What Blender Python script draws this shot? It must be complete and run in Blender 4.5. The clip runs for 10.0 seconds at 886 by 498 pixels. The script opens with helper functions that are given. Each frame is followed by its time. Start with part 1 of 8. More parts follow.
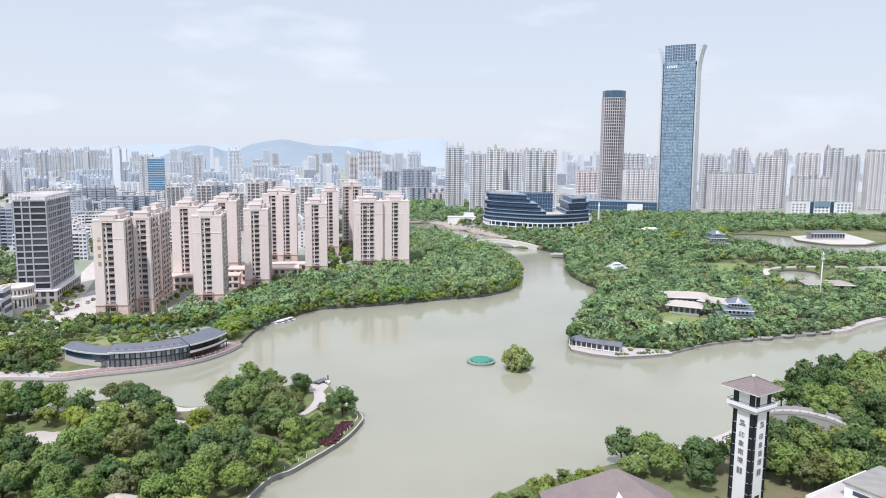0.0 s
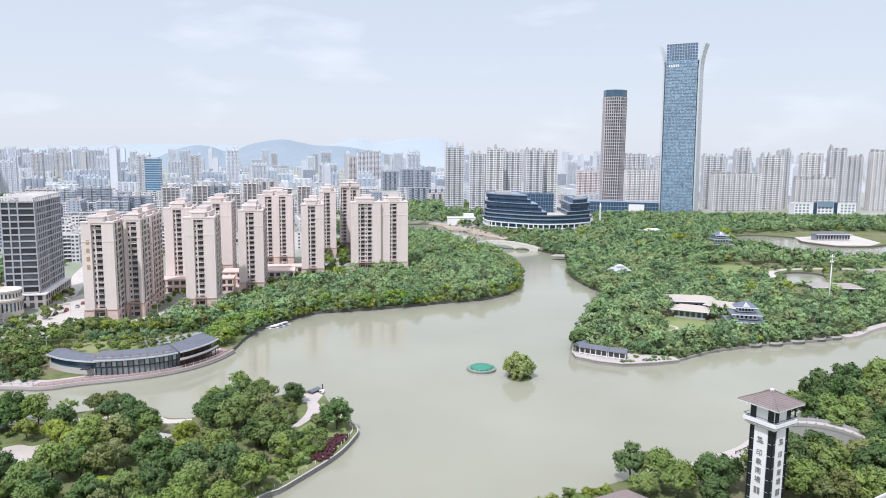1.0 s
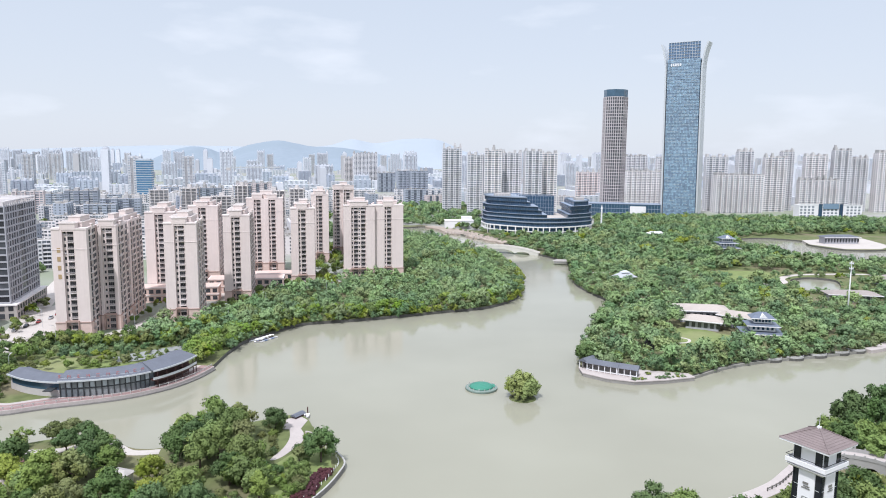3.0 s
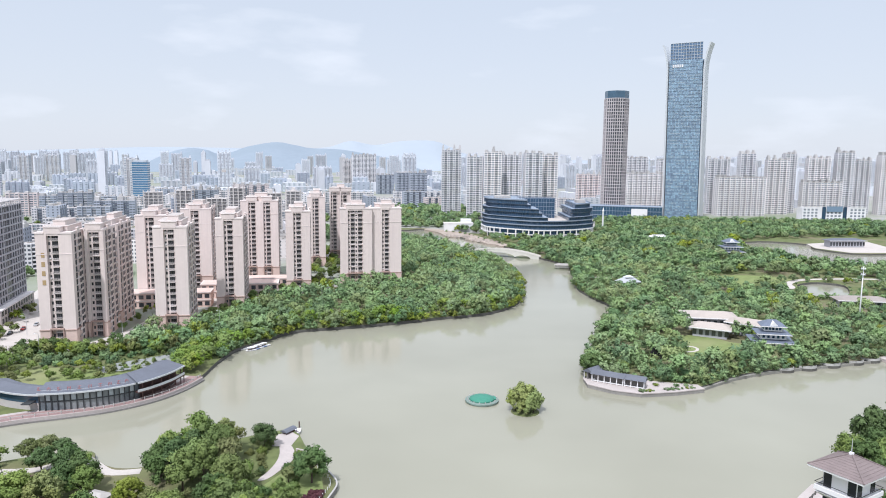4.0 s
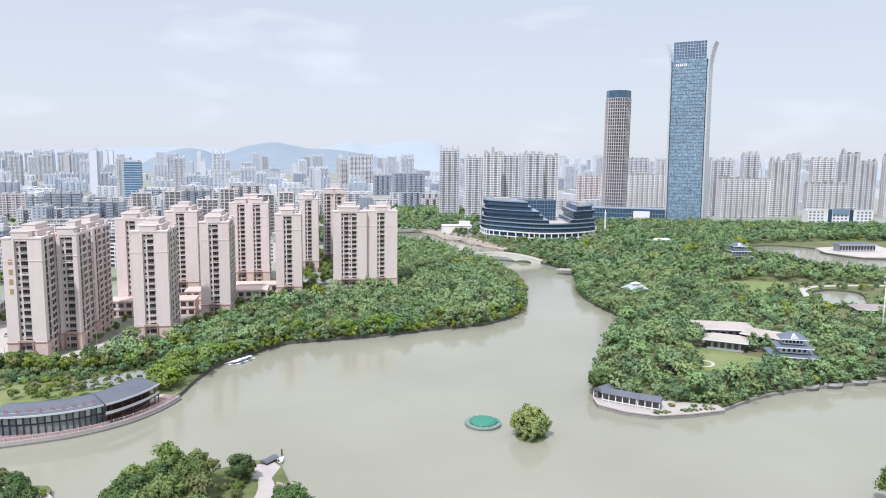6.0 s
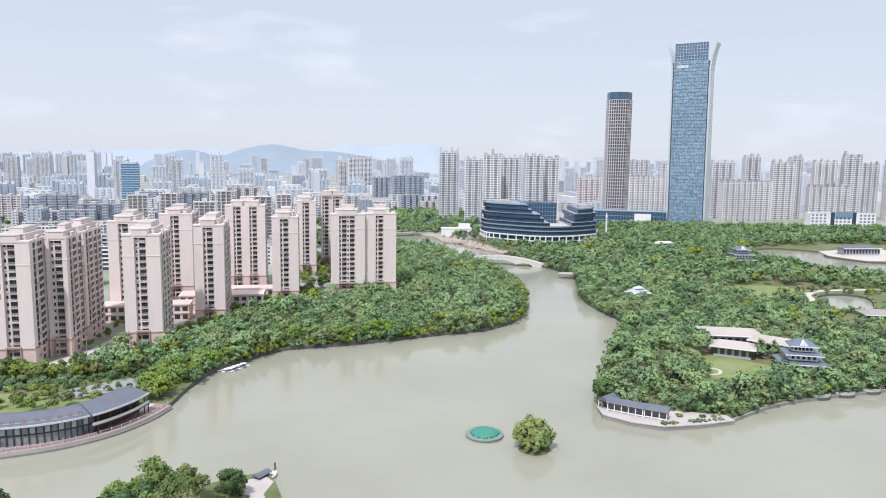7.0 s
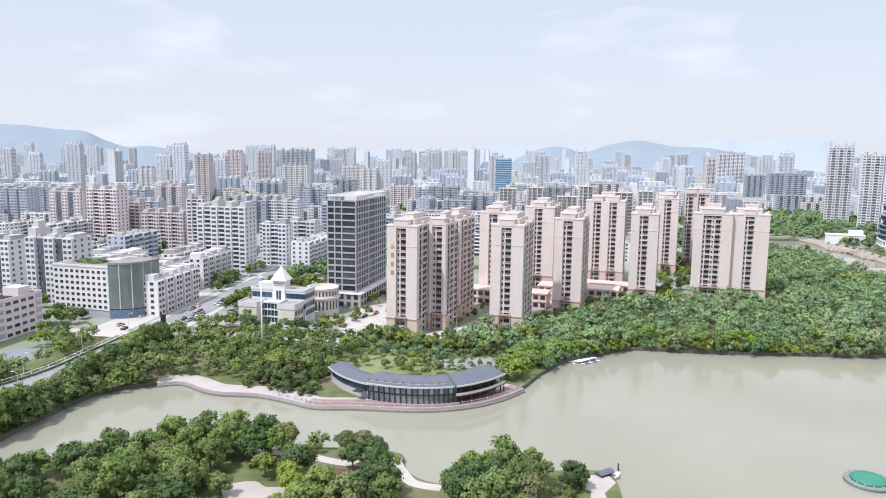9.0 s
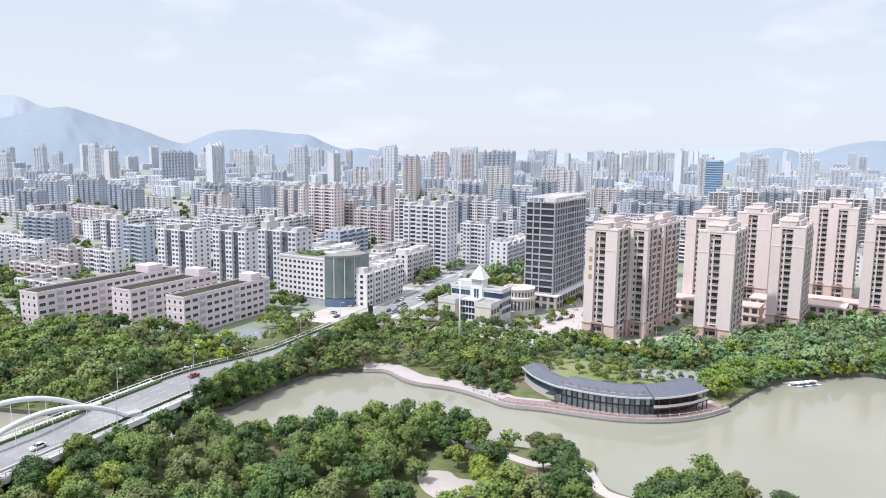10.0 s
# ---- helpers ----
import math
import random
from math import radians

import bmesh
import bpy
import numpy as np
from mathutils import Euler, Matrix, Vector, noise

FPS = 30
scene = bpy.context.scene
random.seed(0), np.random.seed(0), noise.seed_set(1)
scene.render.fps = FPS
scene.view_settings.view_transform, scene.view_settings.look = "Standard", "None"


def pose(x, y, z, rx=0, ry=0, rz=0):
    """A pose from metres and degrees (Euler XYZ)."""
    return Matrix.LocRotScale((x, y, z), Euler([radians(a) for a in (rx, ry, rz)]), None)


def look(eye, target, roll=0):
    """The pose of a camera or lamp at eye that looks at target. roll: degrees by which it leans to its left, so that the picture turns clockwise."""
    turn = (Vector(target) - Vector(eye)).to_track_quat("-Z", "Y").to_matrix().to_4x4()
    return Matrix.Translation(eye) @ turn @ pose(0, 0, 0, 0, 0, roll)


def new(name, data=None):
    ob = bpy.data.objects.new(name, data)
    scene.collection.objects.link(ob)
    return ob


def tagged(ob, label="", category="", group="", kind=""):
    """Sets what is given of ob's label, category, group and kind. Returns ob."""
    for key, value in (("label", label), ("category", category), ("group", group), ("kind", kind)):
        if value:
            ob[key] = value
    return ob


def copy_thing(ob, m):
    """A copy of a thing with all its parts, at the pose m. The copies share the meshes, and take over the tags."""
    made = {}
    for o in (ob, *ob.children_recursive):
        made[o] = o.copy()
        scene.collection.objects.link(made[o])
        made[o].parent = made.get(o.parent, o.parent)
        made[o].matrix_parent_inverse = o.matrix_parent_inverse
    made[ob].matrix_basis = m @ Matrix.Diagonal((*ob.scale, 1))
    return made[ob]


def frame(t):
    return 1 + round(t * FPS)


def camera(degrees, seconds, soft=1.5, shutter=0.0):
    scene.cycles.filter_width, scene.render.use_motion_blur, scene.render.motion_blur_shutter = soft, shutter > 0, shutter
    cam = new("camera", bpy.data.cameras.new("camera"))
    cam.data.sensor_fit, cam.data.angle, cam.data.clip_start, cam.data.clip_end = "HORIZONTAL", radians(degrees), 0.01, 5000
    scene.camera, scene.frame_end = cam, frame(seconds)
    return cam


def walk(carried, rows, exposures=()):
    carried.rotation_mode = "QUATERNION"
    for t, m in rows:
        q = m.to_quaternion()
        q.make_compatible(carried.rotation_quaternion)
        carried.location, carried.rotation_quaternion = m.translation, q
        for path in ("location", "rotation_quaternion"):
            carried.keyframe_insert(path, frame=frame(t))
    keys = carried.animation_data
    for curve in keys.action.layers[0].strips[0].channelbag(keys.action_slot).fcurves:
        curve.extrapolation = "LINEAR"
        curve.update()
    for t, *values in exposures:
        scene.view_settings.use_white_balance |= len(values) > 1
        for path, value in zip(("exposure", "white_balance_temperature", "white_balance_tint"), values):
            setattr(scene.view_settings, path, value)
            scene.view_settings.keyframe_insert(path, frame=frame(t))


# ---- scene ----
cam = camera(64.0, 10.0, soft=1.0)
PATH = [
    (0, (-0.085, -2.283, 90.404), (-0.09, -0.301, 90.133), 0.6),
    (0.5, (0.025, 3.066, 90.398), (0.02, 5.047, 90.126), 0.5),
    (1, (0.096, 8.573, 90.394), (0.092, 10.554, 90.123), 0.6),
    (1.5, (0.201, 14.22, 90.408), (0.198, 16.202, 90.136), 0.5),
    (2, (0.273, 20.058, 90.427), (0.271, 22.04, 90.157), 0.5),
    (2.5, (0.389, 25.92, 90.42), (0.39, 27.902, 90.15), 0.5),
    (4, (0.589, 44.114, 90.273), (0.594, 46.097, 90.01), 0.6),
    (4.5, (0.687, 50.034, 90.231), (0.694, 52.017, 89.968), 0.6),
    (5, (0.702, 55.891, 90.197), (0.711, 57.873, 89.934), 0.7),
    (5.5, (0.649, 61.286, 90.161), (0.659, 63.268, 89.898), 0.7),
    (7, (0.331, 74.874, 89.862), (0.344, 76.858, 89.607), 0.8),
    (7.5, (0.193, 77.386, 89.737), (0.007, 79.36, 89.472), 0.7),
    (8, (-0.029, 78.394, 89.596), (-0.497, 80.319, 89.325), 0.7),
    (8.5, (-0.295, 78.651, 89.461), (-0.993, 80.505, 89.187), 0.7),
    (9, (-0.55, 78.621, 89.359), (-1.486, 80.367, 89.081), 0.7),
    (9.5, (-0.72, 78.455, 89.297), (-1.874, 80.065, 89.018), 0.6),
    (10, (-0.813, 78.265, 89.26), (-2.193, 79.686, 88.981), 0.6),
]
walk(cam, [(t, look(eye, target, roll)) for t, eye, target, roll in PATH], exposures=[(0, 0.78, 5950, 12), (4, 0.77, 5950, 12), (7, 0.74, 5950, 12), (8.5, 0.80, 5970, 13), (10, 0.86, 5980, 13)])

# ---- world, sun ----
SUN = Vector((-0.25, -0.58, 1.02)).normalized()
world = bpy.data.worlds.new("sky")
scene.world = world
world.use_nodes = True
wn = world.node_tree
for n in list(wn.nodes):
    wn.nodes.remove(n)
w_out = wn.nodes.new("ShaderNodeOutputWorld")
w_bg = wn.nodes.new("ShaderNodeBackground")
w_sky = wn.nodes.new("ShaderNodeTexSky")
w_sky.sky_type = "NISHITA"
w_sky.sun_disc = False
w_sky.sun_elevation = math.asin(SUN.z)
w_sky.sun_rotation = math.atan2(SUN.x, SUN.y)
w_sky.air_density, w_sky.dust_density, w_sky.ozone_density = 1.0, 1.0, 1.0
w_bg.inputs["Strength"].default_value = 1.0
# thin summer haze and faint cloud over the blue
w_dim = wn.nodes.new("ShaderNodeMix")
w_dim.data_type, w_dim.blend_type = "RGBA", "MULTIPLY"
w_dim.inputs[0].default_value = 1.0
w_dim.inputs[7].default_value = (0.085, 0.085, 0.085, 1)
w_haze = wn.nodes.new("ShaderNodeMix")
w_haze.data_type = "RGBA"
w_haze.inputs[0].default_value = 0.9
w_co = wn.nodes.new("ShaderNodeTexCoord")
w_sep = wn.nodes.new("ShaderNodeSeparateXYZ")
w_grad = wn.nodes.new("ShaderNodeValToRGB")
for _ in range(2):
    w_grad.color_ramp.elements.new(0.5)
for el, (at, c) in zip(w_grad.color_ramp.elements, ((0.0, (0.47, 0.478, 0.487)), (0.2, (0.425, 0.45, 0.474)), (0.5, (0.52, 0.545, 0.575)), (1.0, (0.80, 0.82, 0.85)))):
    el.position, el.color = at, (*c, 1)
wn.links.new(w_co.outputs["Generated"], w_sep.inputs[0])
wn.links.new(w_sep.outputs[2], w_grad.inputs[0])
wn.links.new(w_grad.outputs[0], w_haze.inputs[7])
w_map = wn.nodes.new("ShaderNodeMapping")
w_map.inputs["Scale"].default_value = (1, 1, 3.4)
w_cl = wn.nodes.new("ShaderNodeTexNoise")
w_cl.inputs["Scale"].default_value, w_cl.inputs["Detail"].default_value = 5.5, 7
w_rp = wn.nodes.new("ShaderNodeValToRGB")
w_rp.color_ramp.elements[0].position, w_rp.color_ramp.elements[1].position = 0.56, 0.92
w_cm = wn.nodes.new("ShaderNodeMix")
w_cm.data_type = "RGBA"
w_cm.inputs[7].default_value = (0.56, 0.57, 0.58, 1)
wn.links.new(w_co.outputs["Generated"], w_map.inputs[0])
wn.links.new(w_map.outputs[0], w_cl.inputs["Vector"])
wn.links.new(w_cl.outputs[0], w_rp.inputs[0])
wn.links.new(w_sky.outputs[0], w_dim.inputs[6])
wn.links.new(w_dim.outputs[2], w_haze.inputs[6])
wn.links.new(w_haze.outputs[2], w_cm.inputs[6])
wn.links.new(w_rp.outputs[0], w_cm.inputs[0])
wn.links.new(w_cm.outputs[2], w_bg.inputs[0])
wn.links.new(w_bg.outputs[0], w_out.inputs[0])
sun_data = bpy.data.lights.new("sun", "SUN")
sun_data.energy, sun_data.angle, sun_data.color = 2.25, radians(2.0), (1.0, 0.955, 0.895)
sun = new("sun", sun_data)
sun.matrix_world = look(SUN * 100, (0, 0, 0))


# ---- materials ----
def material(name, color, rough=0.8, metal=0.0, vary=0.12, scale=1.0, second=None, bump=0.0, spec=0.3, island=0.0, objvar=0.0, coat=None):
    """A surface with colour variation at two scales in world size. second: the colour of stains."""
    m = bpy.data.materials.new(name)
    m.use_nodes = True
    nt = m.node_tree
    b = nt.nodes["Principled BSDF"]
    b.inputs["Roughness"].default_value = rough
    b.inputs["Metallic"].default_value = metal
    b.inputs["Specular IOR Level"].default_value = spec
    geo = nt.nodes.new("ShaderNodeNewGeometry")
    def noise_at(s, detail=3):
        n = nt.nodes.new("ShaderNodeTexNoise")
        n.inputs["Scale"].default_value = s
        n.inputs["Detail"].default_value = detail
        nt.links.new(geo.outputs["Position"], n.inputs["Vector"])
        return n
    fine, broad = noise_at(scale), noise_at(scale * 0.11)
    def mixc(fac, c1, c2):
        x = nt.nodes.new("ShaderNodeMix")
        x.data_type = "RGBA"
        for sock, v in ((x.inputs[6], c1), (x.inputs[7], c2)):
            if isinstance(v, (tuple, list)):
                sock.default_value = (*v[:3], 1)
            else:
                nt.links.new(v, sock)
        if isinstance(fac, float):
            x.inputs[0].default_value = fac
        else:
            nt.links.new(fac, x.inputs[0])
        return x.outputs[2]
    dark = tuple(c * (1 - vary * 1.6) for c in color)
    light = tuple(min(1, c * (1 + vary)) for c in color)
    col = mixc(fine.outputs[0], dark, light)
    ramp = nt.nodes.new("ShaderNodeValToRGB")
    ramp.color_ramp.elements[0].position, ramp.color_ramp.elements[1].position = 0.46, 0.68
    nt.links.new(broad.outputs[0], ramp.inputs[0])
    col = mixc(ramp.outputs[0], col, second or tuple(c * (1 - vary) for c in color))
    for amount, node, out in ((island, geo, "Random Per Island"), (objvar, None, None)):
        if amount:
            if node is None:
                node = nt.nodes.new("ShaderNodeObjectInfo")
                out = "Random"
            hsv = nt.nodes.new("ShaderNodeHueSaturation")
            mp = nt.nodes.new("ShaderNodeMapRange")
            mp.inputs[3].default_value, mp.inputs[4].default_value = 1 - amount, 1 + amount
            nt.links.new(node.outputs[out], mp.inputs[0])
            nt.links.new(mp.outputs[0], hsv.inputs["Value"])
            mh = nt.nodes.new("ShaderNodeMapRange")
            mh.inputs[3].default_value, mh.inputs[4].default_value = 0.5 + amount * 0.03, 0.5 - amount * 0.04
            nt.links.new(node.outputs[out], mh.inputs[0])
            nt.links.new(mh.outputs[0], hsv.inputs["Hue"])
            nt.links.new(col, hsv.inputs["Color"])
            col = hsv.outputs[0]
    nt.links.new(col, b.inputs["Base Color"])
    if bump:
        bp = nt.nodes.new("ShaderNodeBump")
        bp.inputs["Strength"].default_value = bump
        bp.inputs["Distance"].default_value = 0.1
        nt.links.new(fine.outputs[0], bp.inputs["Height"])
        nt.links.new(bp.outputs[0], b.inputs["Normal"])
    return m


def leaf_material(name, color, objvar=0.12, island=0.07):
    m = material(name, color, rough=0.65, vary=0.38, scale=3.0, second=tuple(c * 0.85 for c in color), island=island, objvar=objvar, spec=0.15, bump=0.85)
    for n in m.node_tree.nodes:
        if n.type == "BUMP":
            n.inputs["Distance"].default_value = 0.3
    nt = m.node_tree
    b = nt.nodes["Principled BSDF"]
    src = b.inputs["Base Color"].links[0].from_socket
    geo = nt.nodes.new("ShaderNodeNewGeometry")
    flat = nt.nodes.new("ShaderNodeVectorMath")
    flat.operation = "MULTIPLY"
    flat.inputs[1].default_value = (0.11, 0.11, 0.02)
    nt.links.new(geo.outputs["Position"], flat.inputs[0])
    cells = nt.nodes.new("ShaderNodeTexVoronoi")
    cells.inputs["Scale"].default_value = 1.0
    nt.links.new(flat.outputs[0], cells.inputs["Vector"])
    sep = nt.nodes.new("ShaderNodeSeparateColor")
    nt.links.new(cells.outputs["Color"], sep.inputs[0])
    hsv = nt.nodes.new("ShaderNodeHueSaturation")
    for out, sock, lo, hi in ((0, "Value", 0.86, 1.2), (1, "Hue", 0.487, 0.508), (2, "Saturation", 0.94, 1.12)):
        mp = nt.nodes.new("ShaderNodeMapRange")
        mp.inputs[3].default_value, mp.inputs[4].default_value = lo, hi
        nt.links.new(sep.outputs[out], mp.inputs[0])
        nt.links.new(mp.outputs[0], hsv.inputs[sock])
    nt.links.new(src, hsv.inputs["Color"])
    nt.links.new(hsv.outputs[0], b.inputs["Base Color"])
    src = hsv.outputs[0]
    tr = nt.nodes.new("ShaderNodeBsdfTranslucent")
    nt.links.new(src, tr.inputs["Color"])
    mx = nt.nodes.new("ShaderNodeMixShader")
    mx.inputs[0].default_value = 0.16
    out = nt.nodes["Material Output"]
    nt.links.new(b.outputs[0], mx.inputs[1])
    nt.links.new(tr.outputs[0], mx.inputs[2])
    nt.links.new(mx.outputs[0], out.inputs[0])
    return m


CREAM = material("cream_facade_tile", (0.718, 0.622, 0.590), 0.75, vary=0.05, scale=0.6, second=(0.68, 0.583, 0.55))
def streaks(m, amount, tint):
    """Rain streaks that run down a wall: a noise drawn out along z over the wall's colour."""
    nt = m.node_tree
    b = nt.nodes["Principled BSDF"]
    src = b.inputs["Base Color"].links[0].from_socket
    geo = nt.nodes.new("ShaderNodeNewGeometry")
    long = nt.nodes.new("ShaderNodeVectorMath")
    long.operation = "MULTIPLY"
    long.inputs[1].default_value = (1.3, 1.3, 0.05)
    nt.links.new(geo.outputs["Position"], long.inputs[0])
    n = nt.nodes.new("ShaderNodeTexNoise")
    n.inputs["Scale"].default_value, n.inputs["Detail"].default_value = 0.8, 5
    nt.links.new(long.outputs[0], n.inputs["Vector"])
    r = nt.nodes.new("ShaderNodeMapRange")
    r.inputs[1].default_value, r.inputs[2].default_value, r.inputs[3].default_value, r.inputs[4].default_value = 0.45, 0.75, 0.0, amount
    nt.links.new(n.outputs[0], r.inputs[0])
    x = nt.nodes.new("ShaderNodeMix")
    x.data_type = "RGBA"
    x.inputs[7].default_value = (*tint, 1)
    nt.links.new(r.outputs[0], x.inputs[0])
    nt.links.new(src, x.inputs[6])
    nt.links.new(x.outputs[2], b.inputs["Base Color"])
    return m


streaks(CREAM, 0.4, (0.59, 0.51, 0.485))
CREAM_TRIM = material("pale_cornice", (0.74, 0.655, 0.63), 0.75, vary=0.05, scale=0.8)
PEACH = material("peach_stone", (0.66, 0.505, 0.45), 0.8, vary=0.1, scale=0.8)
BROWN_SOFT = material("dull_brown_stone", (0.42, 0.30, 0.26), 0.8, vary=0.1, scale=0.8)
BROWN = material("brown_trim", (0.28, 0.16, 0.12), 0.8, vary=0.1, scale=0.8)
WHITE = material("white_paint", (0.79, 0.78, 0.79), 0.7, vary=0.05, scale=0.4, second=(0.72, 0.71, 0.70))
OFFWHITE = material("offwhite_render", (0.71, 0.675, 0.675), 0.8, vary=0.07, scale=0.3, second=(0.61, 0.575, 0.575), objvar=0.12)
BEIGE = material("beige_render", (0.65, 0.565, 0.56), 0.8, vary=0.07, scale=0.3, objvar=0.15)
PINK = material("pink_render", (0.72, 0.625, 0.645), 0.8, vary=0.05, scale=0.4, second=(0.67, 0.58, 0.60))
STONE_GREY = material("grey_granite", (0.40, 0.40, 0.435), 0.6, vary=0.08, scale=0.7)
CONCRETE = material("concrete", (0.46, 0.45, 0.43), 0.85, vary=0.12, scale=0.5, bump=0.2)
PAVING = material("pale_paving", (0.52, 0.475, 0.44), 0.85, vary=0.12, scale=1.2, bump=0.1)
PINK_PAVING = material("pink_paving", (0.47, 0.42, 0.40), 0.85, vary=0.12, scale=1.2)
ASPHALT = material("worn_asphalt", (0.27, 0.265, 0.265), 0.9, vary=0.15, scale=0.5, second=(0.32, 0.315, 0.31))
ROADWHITE = material("worn_road_paint", (0.52, 0.52, 0.51), 0.7, vary=0.2, scale=3.0)
GLASS_DARK = material("dark_window_glass", (0.06, 0.065, 0.075), 0.15, vary=0.3, scale=0.4, spec=0.6, objvar=0.5)
GLASS_BLUE = material("blue_curtain_glass", (0.21, 0.30, 0.41), 0.2, vary=0.2, scale=0.15, spec=0.7, island=0.25)
GLASS_NAVY = material("navy_glass", (0.045, 0.085, 0.14), 0.15, vary=0.25, scale=0.2, spec=0.7, objvar=0.3)
# window glass of distant blocks, made paler to carry haze
WINDOW_HAZED = material("hazed_window_glass", (0.20, 0.225, 0.26), 0.3, vary=0.25, scale=0.3, spec=0.5, island=0.35)
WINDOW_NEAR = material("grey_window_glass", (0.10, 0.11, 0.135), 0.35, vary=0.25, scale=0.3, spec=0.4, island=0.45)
GLASS_OFFICE = material("smoked_office_glass", (0.065, 0.068, 0.08), 0.25, vary=0.3, scale=0.3, spec=0.5, objvar=0.5)
STEEL = material("pale_steel", (0.62, 0.64, 0.66), 0.4, metal=0.3, vary=0.05, scale=0.5)
SLATE = material("slate_roof", (0.14, 0.15, 0.18), 0.6, vary=0.15, scale=1.5, bump=0.3)
BLUE_TILE = material("blue_glazed_tile", (0.155, 0.18, 0.235), 0.45, vary=0.15, scale=1.5, bump=0.3)
BROWN_TILE = material("brown_roof_tile", (0.235, 0.19, 0.185), 0.75, vary=0.15, scale=2.0, bump=0.4)
TAN_TILE = material("pale_tan_roof_tile", (0.45, 0.395, 0.355), 0.8, vary=0.12, scale=1.5)
ROOF_GREY = material("flat_roof_felt", (0.36, 0.34, 0.32), 0.9, vary=0.2, scale=0.4, objvar=0.3)
TIMBER = material("dark_red_timber", (0.10, 0.055, 0.05), 0.6, vary=0.15, scale=2.0)
BARK = material("bark", (0.12, 0.09, 0.07), 0.9, vary=0.3, scale=4.0)
GREEN_PANEL = material("green_painted_sheet", (0.055, 0.235, 0.165), 0.5, vary=0.15, scale=1.0)
RED = material("red_paint", (0.40, 0.17, 0.17), 0.6, vary=0.1, scale=2.0)
BLACK = material("black_metal", (0.025, 0.025, 0.028), 0.5, vary=0.2, scale=2.0)
GROUND = material("park_grass", (0.14, 0.165, 0.065), 0.95, vary=0.35, scale=0.25, second=(0.20, 0.17, 0.11), bump=0.3)
LAWN = material("mown_lawn", (0.20, 0.245, 0.09), 0.95, vary=0.25, scale=0.3, second=(0.24, 0.25, 0.12), bump=0.2)
# dark stone, with the shadow along the shore put into its colour
BANK = material("shade_darkened_bank_stone", (0.13, 0.125, 0.115), 0.9, vary=0.25, scale=1.0, bump=0.4)
LEAF = leaf_material("broad_leaves", (0.222, 0.300, 0.098))
LEAF_DARK = leaf_material("dark_leaves", (0.125, 0.195, 0.075))
LEAF_YELLOW = leaf_material("yellow_green_leaves", (0.29, 0.36, 0.08))
LEAF_OLIVE = leaf_material("olive_leaves", (0.225, 0.255, 0.105))
# leaves of the lake woods, lightened and blued to stand for haze
LEAF_HAZED = leaf_material("hazed_wood_leaves", (0.275, 0.392, 0.188))
LEAF_HAZED_DARK = leaf_material("hazed_wood_dark_leaves", (0.195, 0.30, 0.152))
LEAF_HAZED_OLIVE = leaf_material("hazed_wood_olive_leaves", (0.295, 0.375, 0.175))
LEAF_RED = leaf_material("purple_leaves", (0.15, 0.065, 0.075))

WATER = bpy.data.materials.new("silty_lake_water")
WATER.use_nodes = True
nt = WATER.node_tree
b = nt.nodes["Principled BSDF"]
b.inputs["Base Color"].default_value = (0.27, 0.265, 0.17, 1)
b.inputs["Roughness"].default_value = 0.08
b.inputs["IOR"].default_value = 1.33
geo = nt.nodes.new("ShaderNodeNewGeometry")
hs = []
for s, st in ((0.9, 0.035), (0.12, 0.05)):
    n = nt.nodes.new("ShaderNodeTexNoise")
    n.inputs["Scale"].default_value, n.inputs["Detail"].default_value = s, 4
    nt.links.new(geo.outputs["Position"], n.inputs["Vector"])
    bp = nt.nodes.new("ShaderNodeBump")
    bp.inputs["Strength"].default_value, bp.inputs["Distance"].default_value = st, 0.5
    nt.links.new(n.outputs[0], bp.inputs["Height"])
    if hs:
        nt.links.new(hs[-1].outputs[0], bp.inputs["Normal"])
    hs.append(bp)
nt.links.new(hs[-1].outputs[0], b.inputs["Normal"])
n = nt.nodes.new("ShaderNodeTexNoise")
n.inputs["Scale"].default_value, n.inputs["Detail"].default_value = 0.012, 3
nt.links.new(geo.outputs["Position"], n.inputs["Vector"])
rp = nt.nodes.new("ShaderNodeValToRGB")
rp.color_ramp.elements[0].position, rp.color_ramp.elements[1].position = 0.35, 0.7
rp.color_ramp.elements[0].color, rp.color_ramp.elements[1].color = (0.278, 0.27, 0.21, 1), (0.318, 0.31, 0.245, 1)
nt.links.new(n.outputs[0], rp.inputs[0])
nt.links.new(rp.outputs[0], b.inputs["Base Color"])


